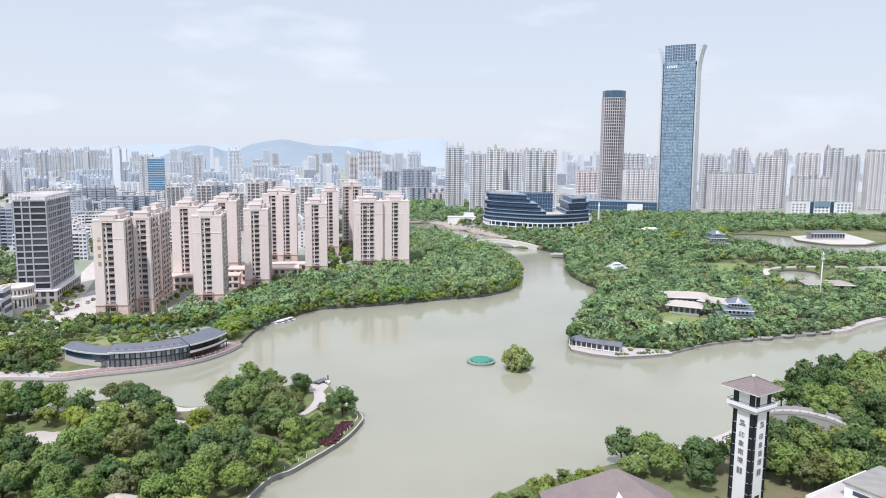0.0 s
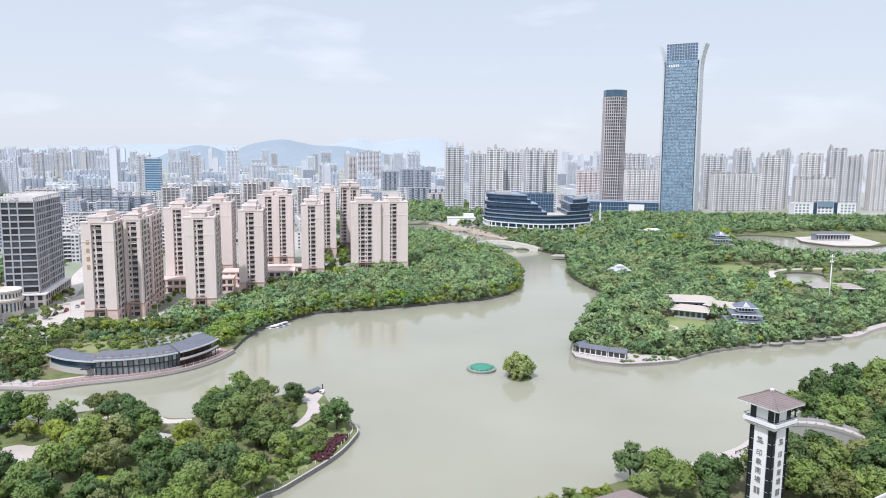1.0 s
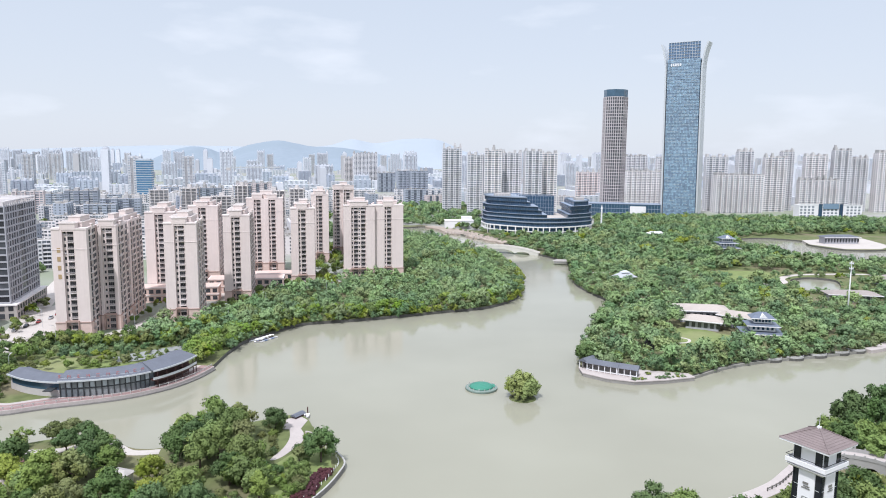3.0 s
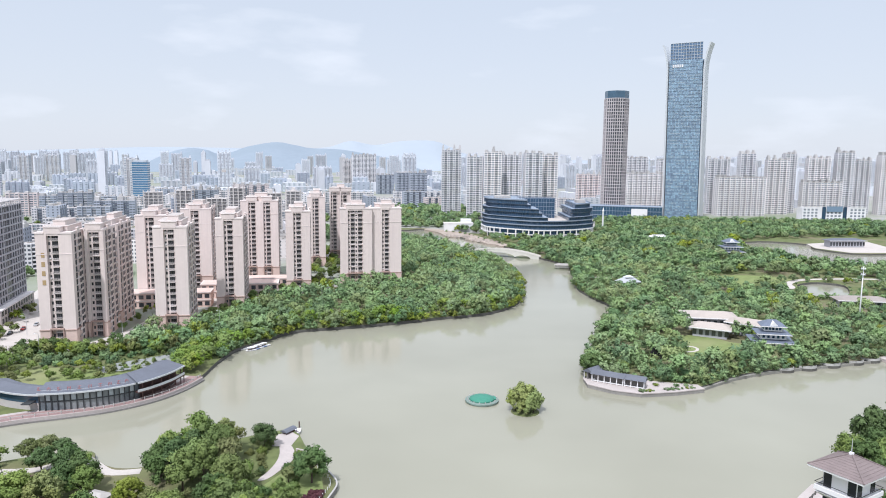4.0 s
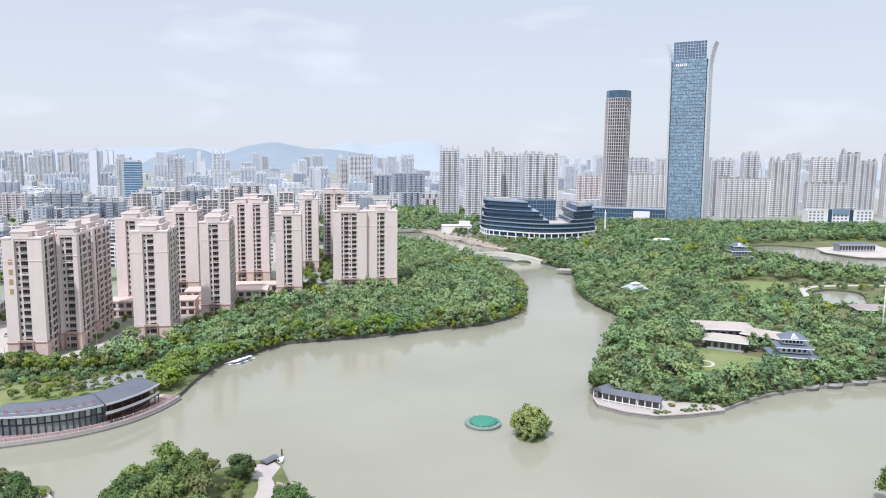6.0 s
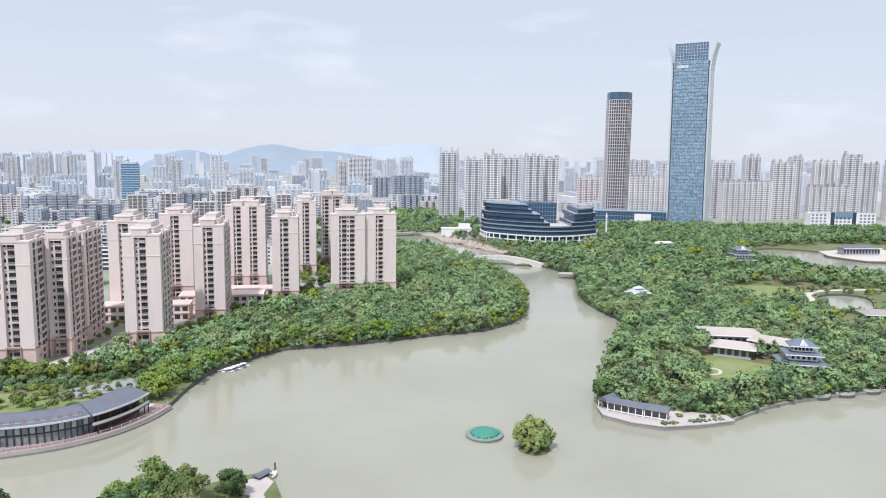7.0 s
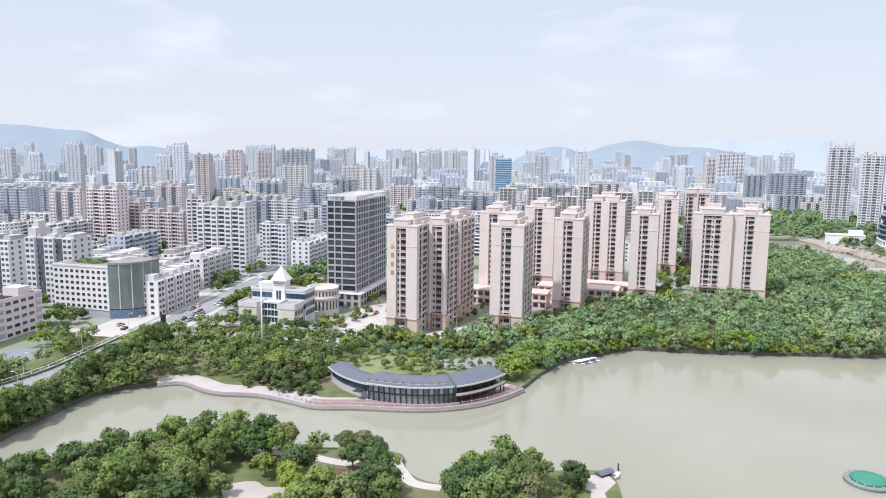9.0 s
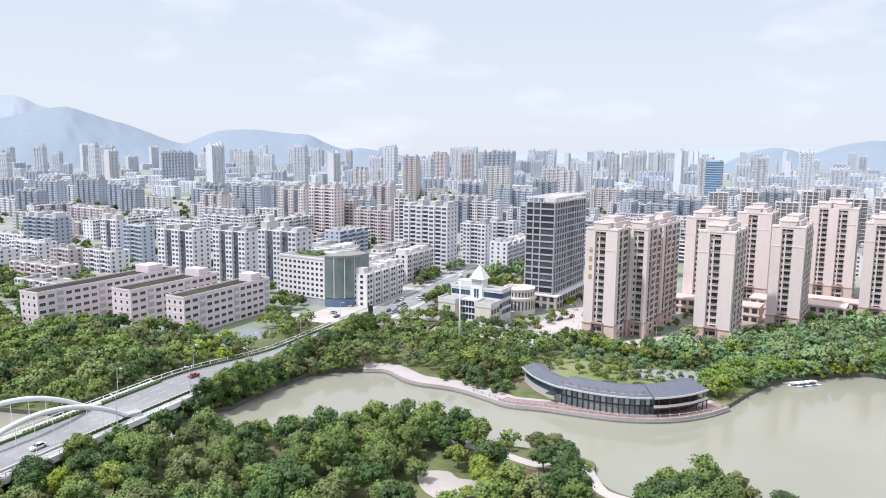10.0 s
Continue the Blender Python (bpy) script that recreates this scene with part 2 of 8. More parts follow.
# ---- geometry helpers ----
class Geo:
    """Collects boxes, prisms and quads into one mesh."""

    def __init__(self):
        self.v, self.f = [], []

    def add(self, verts, faces):
        k = len(self.v)
        self.v.extend(verts)
        self.f.extend([tuple(i + k for i in f) for f in faces])
        return self

    def box(self, x0, x1, y0, y1, z0, z1):
        return self.add([(x0, y0, z0), (x1, y0, z0), (x1, y1, z0), (x0, y1, z0), (x0, y0, z1), (x1, y0, z1), (x1, y1, z1), (x0, y1, z1)],
                        [(0, 3, 2, 1), (4, 5, 6, 7), (0, 1, 5, 4), (1, 2, 6, 5), (2, 3, 7, 6), (3, 0, 4, 7)])

    def prism(self, poly, z0, z1, top=None):
        """An upright prism over a plan (counter-clockwise); top: another plan for its upper face."""
        n = len(poly)
        top = top or poly
        return self.add([(x, y, z0) for x, y in poly] + [(x, y, z1) for x, y in top],
                        [tuple(range(n))[::-1], tuple(range(n, 2 * n))] + [(i, (i + 1) % n, n + (i + 1) % n, n + i) for i in range(n)])

    def tube(self, points, r, sides=6):
        rings = []
        pts = [Vector(p) for p in points]
        rs = r if isinstance(r, (list, tuple)) else [r] * len(pts)
        for i, p in enumerate(pts):
            d = (pts[min(i + 1, len(pts) - 1)] - pts[max(i - 1, 0)]).normalized()
            a = d.orthogonal().normalized() if abs(d.z) > 0.9 else d.cross(Vector((0, 0, 1))).normalized()
            c = d.cross(a)
            rings.append([tuple(p + (a * math.cos(2 * math.pi * k / sides) + c * math.sin(2 * math.pi * k / sides)) * rs[i]) for k in range(sides)])
        n = len(rings)
        faces = [(i * sides + k, i * sides + (k + 1) % sides, (i + 1) * sides + (k + 1) % sides, (i + 1) * sides + k) for i in range(n - 1) for k in range(sides)]
        faces += [tuple(range(sides))[::-1], tuple(range((n - 1) * sides, n * sides))]
        return self.add([v for ring in rings for v in ring], faces)

    def lathe(self, profile, sides=24, cx=0.0, cy=0.0):
        """Turns (radius, z) pairs about an upright axis."""
        n = len(profile)
        verts = [(cx + r * math.cos(2 * math.pi * k / sides), cy + r * math.sin(2 * math.pi * k / sides), z) for r, z in profile for k in range(sides)]
        faces = [(i * sides + k, i * sides + (k + 1) % sides, (i + 1) * sides + (k + 1) % sides, (i + 1) * sides + k) for i in range(n - 1) for k in range(sides)]
        faces += [tuple(range(sides))[::-1], tuple(range((n - 1) * sides, n * sides))]
        return self.add(verts, faces)

    def hip(self, x0, x1, y0, y1, z0, z1, ridge=0.0, lift=0.0):
        """A hipped roof with a thin eave; ridge: length of the ridge along x; lift: raised corners."""
        cx, cy = (x0 + x1) / 2, (y0 + y1) / 2
        e = 0.25
        lo = [(x0, y0, z0 - e + lift), (x1, y0, z0 - e + lift), (x1, y1, z0 - e + lift), (x0, y1, z0 - e + lift)]
        hi = [(x, y, z + e) for x, y, z in lo]
        r = [(cx - ridge / 2, cy, z1), (cx + ridge / 2, cy, z1)]
        self.add(lo + hi + r, [(3, 2, 1, 0), (0, 1, 5, 4), (1, 2, 6, 5), (2, 3, 7, 6), (3, 0, 4, 7), (4, 5, 9, 8), (5, 6, 9), (6, 7, 8, 9), (7, 4, 8)])
        return self

    def mesh(self, name, mat, smooth=False, normals=None):
        me = bpy.data.meshes.new(name)
        me.from_pydata(self.v, [], self.f)
        me.materials.append(mat)
        if smooth:
            me.polygons.foreach_set("use_smooth", [True] * len(me.polygons))
        me.update()
        if normals:
            me.normals_split_custom_set_from_vertices(normals)
        return me


def two_tone(g, count, first, second, name):
    """One mesh whose last count faces take the second material."""
    me = g.mesh(name, first)
    me.materials.append(second)
    n = len(me.polygons)
    me.polygons.foreach_set("material_index", [0] * (n - count) + [1] * count)
    return me


def part(name, g, mat, parent=None, label="", smooth=False, kind=""):
    me = g if isinstance(g, bpy.types.Mesh) else g.mesh(name, mat, smooth)
    ob = new(name, me)
    if parent:
        ob.parent = parent
    return tagged(ob, label=label, kind=kind)


def piece(name, me, parent, x=0.0, y=0.0, z=0.0, turn=0.0):
    """One of many alike parts on a shared mesh."""
    ob = new(name, me)
    ob.parent = parent
    ob.location = (x, y, z)
    ob.rotation_euler = (0, 0, radians(turn))
    return ob


def thing(name, x, y, z, turn, label, category, group=""):
    ob = new(name)
    ob.matrix_world = pose(x, y, z, 0, 0, turn)
    return tagged(ob, label, category, group)


def inside(poly, x, y):
    hit = False
    j = len(poly) - 1
    for i in range(len(poly)):
        (xi, yi), (xj, yj) = poly[i], poly[j]
        if (yi > y) != (yj > y) and x < (xj - xi) * (y - yi) / (yj - yi) + xi:
            hit = not hit
        j = i
    return hit


def smooth_line(pts, steps=4, closed=False):
    """A Catmull-Rom line through plan points."""
    out, n = [], len(pts)
    for i in range(n if closed else n - 1):
        g = [pts[(i + k) % n] if closed else pts[min(max(i + k, 0), n - 1)] for k in (-1, 0, 1, 2)]
        for s in range(steps):
            t = s / steps
            out.append(tuple(0.5 * (2 * g[1][a] + (g[2][a] - g[0][a]) * t + (2 * g[0][a] - 5 * g[1][a] + 4 * g[2][a] - g[3][a]) * t * t
                             + (3 * g[1][a] - g[0][a] - 3 * g[2][a] + g[3][a]) * t ** 3) for a in range(len(pts[0]))))
    if not closed:
        out.append(tuple(pts[-1]))
    return out


def offset_line(pts, d):
    """The line shifted to its left by d."""
    out = []
    for i, p in enumerate(pts):
        a, c = Vector(pts[max(i - 1, 0)][:2]), Vector(pts[min(i + 1, len(pts) - 1)][:2])
        t = (c - a).normalized()
        out.append((p[0] - t.y * d, p[1] + t.x * d))
    return out


def strip(g, left, right, z0, z1):
    """A slab between two lines of equal length; z0, z1: numbers or functions of the index."""
    n = len(left)
    f0 = z0 if callable(z0) else (lambda i: z0)
    f1 = z1 if callable(z1) else (lambda i: z1)
    v = []
    for i in range(n):
        v += [(*left[i], f0(i)), (*right[i], f0(i)), (*right[i], f1(i)), (*left[i], f1(i))]
    faces = [(3, 2, 1, 0), (4 * n - 4, 4 * n - 3, 4 * n - 2, 4 * n - 1)]
    for i in range(n - 1):
        a, c = 4 * i, 4 * i + 4
        faces += [(a + k, a + (k + 1) % 4, c + (k + 1) % 4, c + k) for k in range(4)]
    return g.add(v, faces)


# ---- ground and water ----
# the lake shore, once round
CHANNEL_BANK = [(-330, 90), (-250, 150), (-216, 187), (-219, 207), (-224, 226), (-225, 241), (-216, 254), (-208, 260), (-191, 258), (-175, 264),
    (-159, 265), (-150, 265), (-139, 271), (-125, 277), (-114, 283), (-104, 293), (-98, 306), (-95, 317)]
HALL_BANK = [(-95, 340), (-93, 358), (-86, 372), (-73, 394), (-48, 404), (-23, 415), (5, 429), (26, 439), (42, 458), (51, 483), (57, 538), (55, 596),
    (48, 640), (34, 674), (18, 698), (-5, 763), (-38, 822), (-120, 870)]
UPPER_RIVER = [(-110, 900), (-48, 882), (-20, 894), (8, 838), (39, 783), (66, 734), (85, 669), (97, 643), (105, 606), (94, 527), (97, 492),
    (103, 462), (99, 434), (83, 401), (66, 352), (60, 320), (77, 305), (101, 311)]
PARK_BANK = [(125, 328), (152, 339), (181, 348), (204, 358), (226, 377), (250, 392), (330, 440), (345, 415), (260, 335), (184, 284), (158, 265),
    (122, 237), (94, 218), (72, 204), (48, 192), (34, 184), (16, 174), (5, 140)]
TOWER_BANK = [(0, 80), (-10, 0), (-20, -150), (-75, -150), (-70, 0), (-60, 100), (-50, 173), (-42, 188), (-32, 207), (-28, 221), (-28, 229),
    (-35, 240), (-41, 253), (-46, 263), (-54, 262), (-81, 243), (-83, 236), (-91, 235)]
NEAR_BANK = [(-99, 240), (-103, 246), (-114, 244), (-126, 238), (-140, 228), (-164, 212), (-185, 192), (-200, 172), (-215, 125), (-260, 60),
    (-300, 30)]
LAKE = smooth_line(CHANNEL_BANK + HALL_BANK + UPPER_RIVER + PARK_BANK + TOWER_BANK + NEAR_BANK, 3, closed=True)
POND = smooth_line([(298, 765), (345, 805), (384, 782), (374, 748), (392, 712), (430, 714), (474, 742), (474, 690), (388, 640), (345, 650), (322, 690)], 3, closed=True)
POOL = smooth_line([(245, 502), (258, 492), (274, 510), (287, 540), (273, 551), (255, 541), (247, 522)], 3, closed=True)
LAND = 1.5


def ground_sheet():
    from mathutils.geometry import delaunay_2d_cdt
    pts, edges = [], []
    for loop in ([(-4800, -1500), (4800, -1500), (4800, 4900), (-4800, 4900)], LAKE, POND, POOL):
        k = len(pts)
        pts += [Vector(p) for p in loop]
        edges += [(k + i, k + (i + 1) % len(loop)) for i in range(len(loop))]
    v, e, f, *_ = delaunay_2d_cdt(pts, edges, [], 0, 1e-4)
    g = Geo()
    faces = []
    for t in f:
        c = sum((v[i] for i in t), Vector((0, 0))) / len(t)
        if not inside(LAKE, c.x, c.y) and not inside(POND, c.x, c.y) and not inside(POOL, c.x, c.y):
            faces.append(tuple(t))
    g.add([(p.x, p.y, LAND) for p in v], faces)
    return g


tagged(part("ground", ground_sheet(), GROUND), "grassy park soil that runs out to the city", "ground", kind="structure")
g = Geo()
for loop in (LAKE, POND, POOL):
    n = len(loop)
    g.add([(x, y, LAND + 0.02) for x, y in loop] + [(x, y, -2.0) for x, y in loop], [(i, (i + 1) % n, n + (i + 1) % n, n + i) for i in range(n)])
tagged(part("bank", g, BANK), "stone bank wall along the lake, darkened for shade", "bank", kind="structure")
g = Geo()
g.add([(-420, -220, 0), (520, -220, 0), (520, 960, 0), (-420, 960, 0)], [(0, 1, 2, 3)])
tagged(part("water", g, WATER), "still olive-grey silty lake water", "lake", kind="structure")

# ---- trees ----
rnd = random.Random(7)


def crown_arrays(rng, radius, height, clumps, cards, size, squash=0.8, fat=(0.32, 0.58), dome=False):
    """Vertices, faces and soft normals of a crown: uneven boughs, each a small core under many pointed leaf sprays, and a few sprays astray."""
    heart = Vector((0, 0, height * 0.28))
    lumps = []
    lean = rng.uniform(0, 6.28)
    for i in range(clumps):
        a, u = rng.uniform(0, 2 * math.pi), rng.random()
        h = rng.uniform(0.0, 1.0)
        reach = radius * (1 - 0.6 * abs(h - 0.3) ** 1.2) * math.sqrt(u) * (1.08 - 0.45 * fat[1]) * (1 + 0.16 * math.cos(a - lean))
        r = radius * rng.uniform(*fat) * (1.1 - 0.25 * h)
        lumps.append((Vector((reach * math.cos(a), reach * math.sin(a), height * (0.15 + 0.66 * h * (1 - 0.3 * u)))), r))
    v, f, nn = [], [], []
    ico = [(0, 0, 1)] + [(0.894 * math.cos(k * 1.2566), 0.894 * math.sin(k * 1.2566), 0.447) for k in range(5)] + [
        (0.894 * math.cos(k * 1.2566 + 0.628), 0.894 * math.sin(k * 1.2566 + 0.628), -0.447) for k in range(5)] + [(0, 0, -1)]
    icof = [(0, 1 + k, 1 + (k + 1) % 5) for k in range(5)] + [(1 + k, 6 + k, 1 + (k + 1) % 5) for k in range(5)] + [
        (1 + (k + 1) % 5, 6 + k, 6 + (k + 1) % 5) for k in range(5)] + [(6 + k, 11, 6 + (k + 1) % 5) for k in range(5)]
    if dome:
        ico = [(0, 0, 1), (1, 0, 0), (0, 1, 0), (-1, 0, 0), (0, -1, 0), (0, 0, -1)]
        icof = [(0, 1 + k, 1 + (k + 1) % 4) for k in range(4)] + [(1 + k, 5, 1 + (k + 1) % 4) for k in range(4)]
    own, whole, leafy = (0.4, 0.95, 0.4) if dome else (0.6, 0.6, 0.55)
    for c, r in lumps:
        k = len(v)
        turn = rng.uniform(0, 6.28)
        ct, st = math.cos(turn), math.sin(turn)
        for p in ico:
            q = r * 0.7 * rng.uniform(0.6, 1.25)
            out = Vector((p[0] * ct - p[1] * st, p[0] * st + p[1] * ct, p[2]))
            v.append((c.x + out.x * q, c.y + out.y * q, c.z + out.z * q * squash))
            nn.append(tuple((out + (c - heart).normalized() * (1.2 if dome else 0.5)).normalized()))
        f += [tuple(i + k for i in t) for t in icof]
    area = sum(r * r for c, r in lumps)
    for c, r in lumps:
        for i in range(max(3, round(2 * cards * r * r / area))):
            d = Vector((rng.gauss(0, 1), rng.gauss(0, 1), rng.gauss(0.35, 1))).normalized()
            p = c + Vector((d.x, d.y, d.z * squash)) * r * (rng.uniform(0.62, 1.02) if rng.random() < 0.85 else rng.uniform(1.0, 1.3))
            nrm = (d * 0.75 + Vector((rng.gauss(0, 0.5), rng.gauss(0, 0.5), rng.gauss(0.35, 0.5)))).normalized()
            a = nrm.orthogonal().normalized()
            a.rotate(Matrix.Rotation(rng.uniform(0, 6.28), 3, nrm))
            e = nrm.cross(a)
            s, w = size * rng.uniform(0.65, 1.3), size * rng.uniform(0.5, 1.0)
            k = len(v)
            v += [tuple(p - a * s * 0.6 - e * w), tuple(p + a * s), tuple(p - a * s * 0.5 + e * w)]
            f.append((k, k + 1, k + 2))
            nn += [tuple((d * own + (p - heart).normalized() * whole + nrm * leafy).normalized())] * 3
    return v, f, nn


def trunk_geo(rng, top, r):
    g = Geo()
    bend = Vector((rng.uniform(-0.5, 0.5), rng.uniform(-0.5, 0.5), 0))
    mid = bend * 0.5 + Vector((0, 0, top * 0.5))
    end = bend + Vector((0, 0, top))
    g.tube([(0, 0, -0.4), tuple(mid), tuple(end)], [r, r * 0.75, r * 0.5], 7)
    for k in range(4):
        a = rng.uniform(0, 6.28)
        d = Vector((math.cos(a), math.sin(a), rng.uniform(0.6, 1.0))) * top * rng.uniform(0.5, 0.75)
        start = mid.lerp(end, rng.uniform(0.2, 1.0))
        g.tube([tuple(start), tuple(start + d * 0.5), tuple(start + d)], [r * 0.42, r * 0.3, r * 0.12], 5)
    return g


TREE_KINDS = {}


def tree_kind(key, seed, radius, height, clumps, cards, size, mat, trunk_top, squash=0.85):
    rng = random.Random(seed)
    v, f, nn = crown_arrays(rng, radius, height, clumps, cards, size, squash, (0.17, 0.36) if radius > 3 else (0.3, 0.5))
    base = trunk_top * 0.8
    g = Geo()
    g.add([(x, y, z + base) for x, y, z in v], f)
    TREE_KINDS[key] = (trunk_geo(rng, trunk_top * 1.2, 0.09 + radius * 0.045).mesh("trunk", BARK), g.mesh("crown", mat, True, nn))


for i in range(4):
    tree_kind(("green", i), 10 + i, 4.6, 6.5, 42, 1250, 0.34, LEAF, 3.2)
    tree_kind(("dark", i), 20 + i, 4.4, 6.8, 42, 1200, 0.34, LEAF_DARK, 3.0)
for i in range(2):
    tree_kind(("yellow", i), 30 + i, 3.6, 5.2, 34, 1100, 0.32, LEAF_YELLOW, 2.6)
    tree_kind(("olive", i), 40 + i, 4.0, 6.2, 34, 1050, 0.33, LEAF_OLIVE, 3.0)
    tree_kind(("shrub", i), 50 + i, 1.5, 1.9, 7, 260, 0.25, LEAF, 0.25)
    tree_kind(("red", i), 60 + i, 1.1, 1.1, 6, 220, 0.2, LEAF_RED, 0.15)

LABELS = {"green": "leafy broad-crowned green tree in the park", "dark": "dense dark green tree in the park", "yellow": "bright yellow-green young tree",
          "olive": "olive-green tree with a thin open crown", "shrub": "rounded clipped green shrub", "red": "low clipped purple-leaved garden shrub"}


def plant(kind, x, y, scale=1.0, z=LAND, group="park trees", tall=1.0):
    trunk, crown = TREE_KINDS[kind]
    root = thing("shrub" if kind[0] in ("shrub", "red") else "tree", x, y, z, rnd.uniform(0, 360), LABELS[kind[0]], "shrub" if kind[0] in ("shrub", "red") else "tree", group)
    root.scale = (scale, scale, scale * tall)
    piece("trunk", trunk, root)
    piece("crown", crown, root)
    return root


def any_kind(rng, mix):
    k = rng.choices([m[0] for m in mix], [m[1] for m in mix])[0]
    return (k, rng.randrange(4 if k in ("green", "dark") else 2))


def scatter(rng, poly, spacing, blocked):
    """Plan points in a region, no two nearer than the spacing."""
    xs, ys = [p[0] for p in poly], [p[1] for p in poly]
    cell, kept, out = {}, 0, []
    area = (max(xs) - min(xs)) * (max(ys) - min(ys))
    for _ in range(int(area / spacing ** 2 * 3)):
        x, y = rng.uniform(min(xs), max(xs)), rng.uniform(min(ys), max(ys))
        if not inside(poly, x, y) or blocked(x, y):
            continue
        i, j = int(x // spacing), int(y // spacing)
        if any((x - a) ** 2 + (y - c) ** 2 < spacing ** 2 for u in (-1, 0, 1) for w in (-1, 0, 1) for a, c in cell.get((i + u, j + w), ())):
            continue
        cell.setdefault((i, j), []).append((x, y))
        out.append((x, y))
    return out


CLEAR = []  # plans kept free of trees


def near_shore(x, y, m):
    return inside(LAKE, x, y) or inside(POND, x, y) or inside(POOL, x, y) or any(inside(LAKE, x + m * c, y + m * s) for c, s in ((1, 0), (-1, 0), (0, 1), (0, -1)))


def blocked(x, y, m=2.0):
    return near_shore(x, y, m) or any(inside(p, x, y) for p in CLEAR)


def woods(name, label, poly, spacing, mix, seed, scale=(0.8, 1.25), cards=90, size=0.62, clumps=15, block=None, places=None, low=(1.2, 2.6)):
    """A wood that nobody could count, as one mesh for each leaf colour."""
    rng = random.Random(seed)
    protos = {}
    for k, w, mat in mix:
        protos[k] = [crown_arrays(random.Random(seed * 7 + i), 4.6, 6.6, max(9, clumps * 6 // 5), cards * 2, size * 0.72, 0.85, (0.2, 0.38) if clumps > 8 else (0.28, 0.48), True) for i in range(4)]
    bags = {k: ([], [], []) for k, w, mat in mix}
    for x, y in places or scatter(rng, poly, spacing, block or blocked):
        k = rng.choices([m[0] for m in mix], [m[1] for m in mix])[0]
        v, f, nn = protos[k][rng.randrange(4)]
        s, a, dz = rng.uniform(*scale), rng.uniform(0, 6.28), rng.uniform(*low)
        V, F, N = bags[k]
        off = len(V)
        c, sn = math.cos(a) * s, math.sin(a) * s
        V.extend([(x + px * c - py * sn, y + px * sn + py * c, LAND + dz + pz * s) for px, py, pz in v])
        F.extend([tuple(i + off for i in t) for t in f])
        c, sn = math.cos(a), math.sin(a)
        N.extend([(px * c - py * sn, px * sn + py * c, pz) for px, py, pz in nn])
    root = thing(name, 0, 0, 0, 0, label, "woods")
    tagged(root, kind="stuff")
    for k, w, mat in mix:
        g = Geo()
        g.v, g.f, normals = bags[k]
        if g.v:
            part("crown", g.mesh("crown", mat, True, normals), None, root, kind="stuff")
    return root


def plan_rect(x, y, w, d, turn, pad=0.0):
    c, s = math.cos(radians(turn)), math.sin(radians(turn))
    return [(x + a * c - e * s, y + a * s + e * c) for a, e in ((-pad, -pad), (w + pad, -pad), (w + pad, d + pad), (-pad, d + pad))]

# ---- roads and paving ----
U, V = 16.0, 106.0  # the turn of the city's streets


def ribbon(line, width, z0, z1):
    g = Geo()
    return strip(g, offset_line(line, width / 2), offset_line(line, -width / 2), z0, z1)


V_DIR = Vector((-0.358, 0.934))
ROAD0 = Vector((-229, 179))


def on_road(s, side=0.0):
    """A place on the main road: s metres along it from the bridge's end, side metres to its right."""
    p = ROAD0 + V_DIR * s + Vector((V_DIR.y, -V_DIR.x)) * side
    return (p.x, p.y)


def road_z(s):
    k = min(1.0, max(0.0, (s - 5) / 75))
    return 7.2 + (LAND + 0.12 - 7.2) * (k * k * (3 - 2 * k))


steps = [-200 + 8 * i for i in range(70)]
line = [on_road(s) for s in steps]
tagged(part("road", strip(Geo(), [on_road(s, -8) for s in steps], [on_road(s, 8) for s in steps], lambda i: road_z(steps[i]) - 0.8, lambda i: road_z(steps[i])), ASPHALT),
       "wide grey asphalt road that runs over the bridge", "road", kind="structure")
for side, nm in ((-9.8, "pavement"), (9.8, "pavement")):
    tagged(part(nm, strip(Geo(), [on_road(s, side - 1.75) for s in steps], [on_road(s, side + 1.75) for s in steps], lambda i: road_z(steps[i]) - 0.9, lambda i: road_z(steps[i]) + 0.16), CONCRETE),
           "pale concrete pavement beside the main road", "pavement", kind="structure")
CLEAR.append([on_road(-200, -13), on_road(-200, 13), on_road(350, 13), on_road(350, -13)])
g = Geo()
for s in range(-120, 320, 9):
    for side in (-4.0, 0.0, 4.0):
        strip(g, [on_road(s + a, side - 0.1) for a in (0, 4.5)], [on_road(s + a, side + 0.1) for a in (0, 4.5)], lambda i: road_z(s + i * 4.5) + 0.005, lambda i: road_z(s + i * 4.5) + 0.02)
tagged(part("lane_mark", g, ROADWHITE), "white dashed lane marks on the road", "road marking", kind="structure")

g = Geo()
g.add([(x, y, LAND + 0.04) for x, y in ((-4800, -1500), (-430, -1500), (-430, 150), (-300, 236), (-292, 300), (-258, 330), (-205, 346), (-186, 356), (-128, 386), (-95, 480), (-60, 528), (-28, 570), (-60, 700),
       (-90, 850), (-125, 868), (-125, 905), (-20, 905), (40, 850), (150, 835), (230, 1015), (640, 1010), (4800, 1010), (4800, 4900), (-4800, 4900))], [tuple(range(24))])
tagged(part("pavement", g, material("city_ground", (0.34, 0.335, 0.31), 0.95, vary=0.2, scale=0.06, second=(0.20, 0.24, 0.15))), "pale concrete and planted city ground", "city ground", kind="structure")

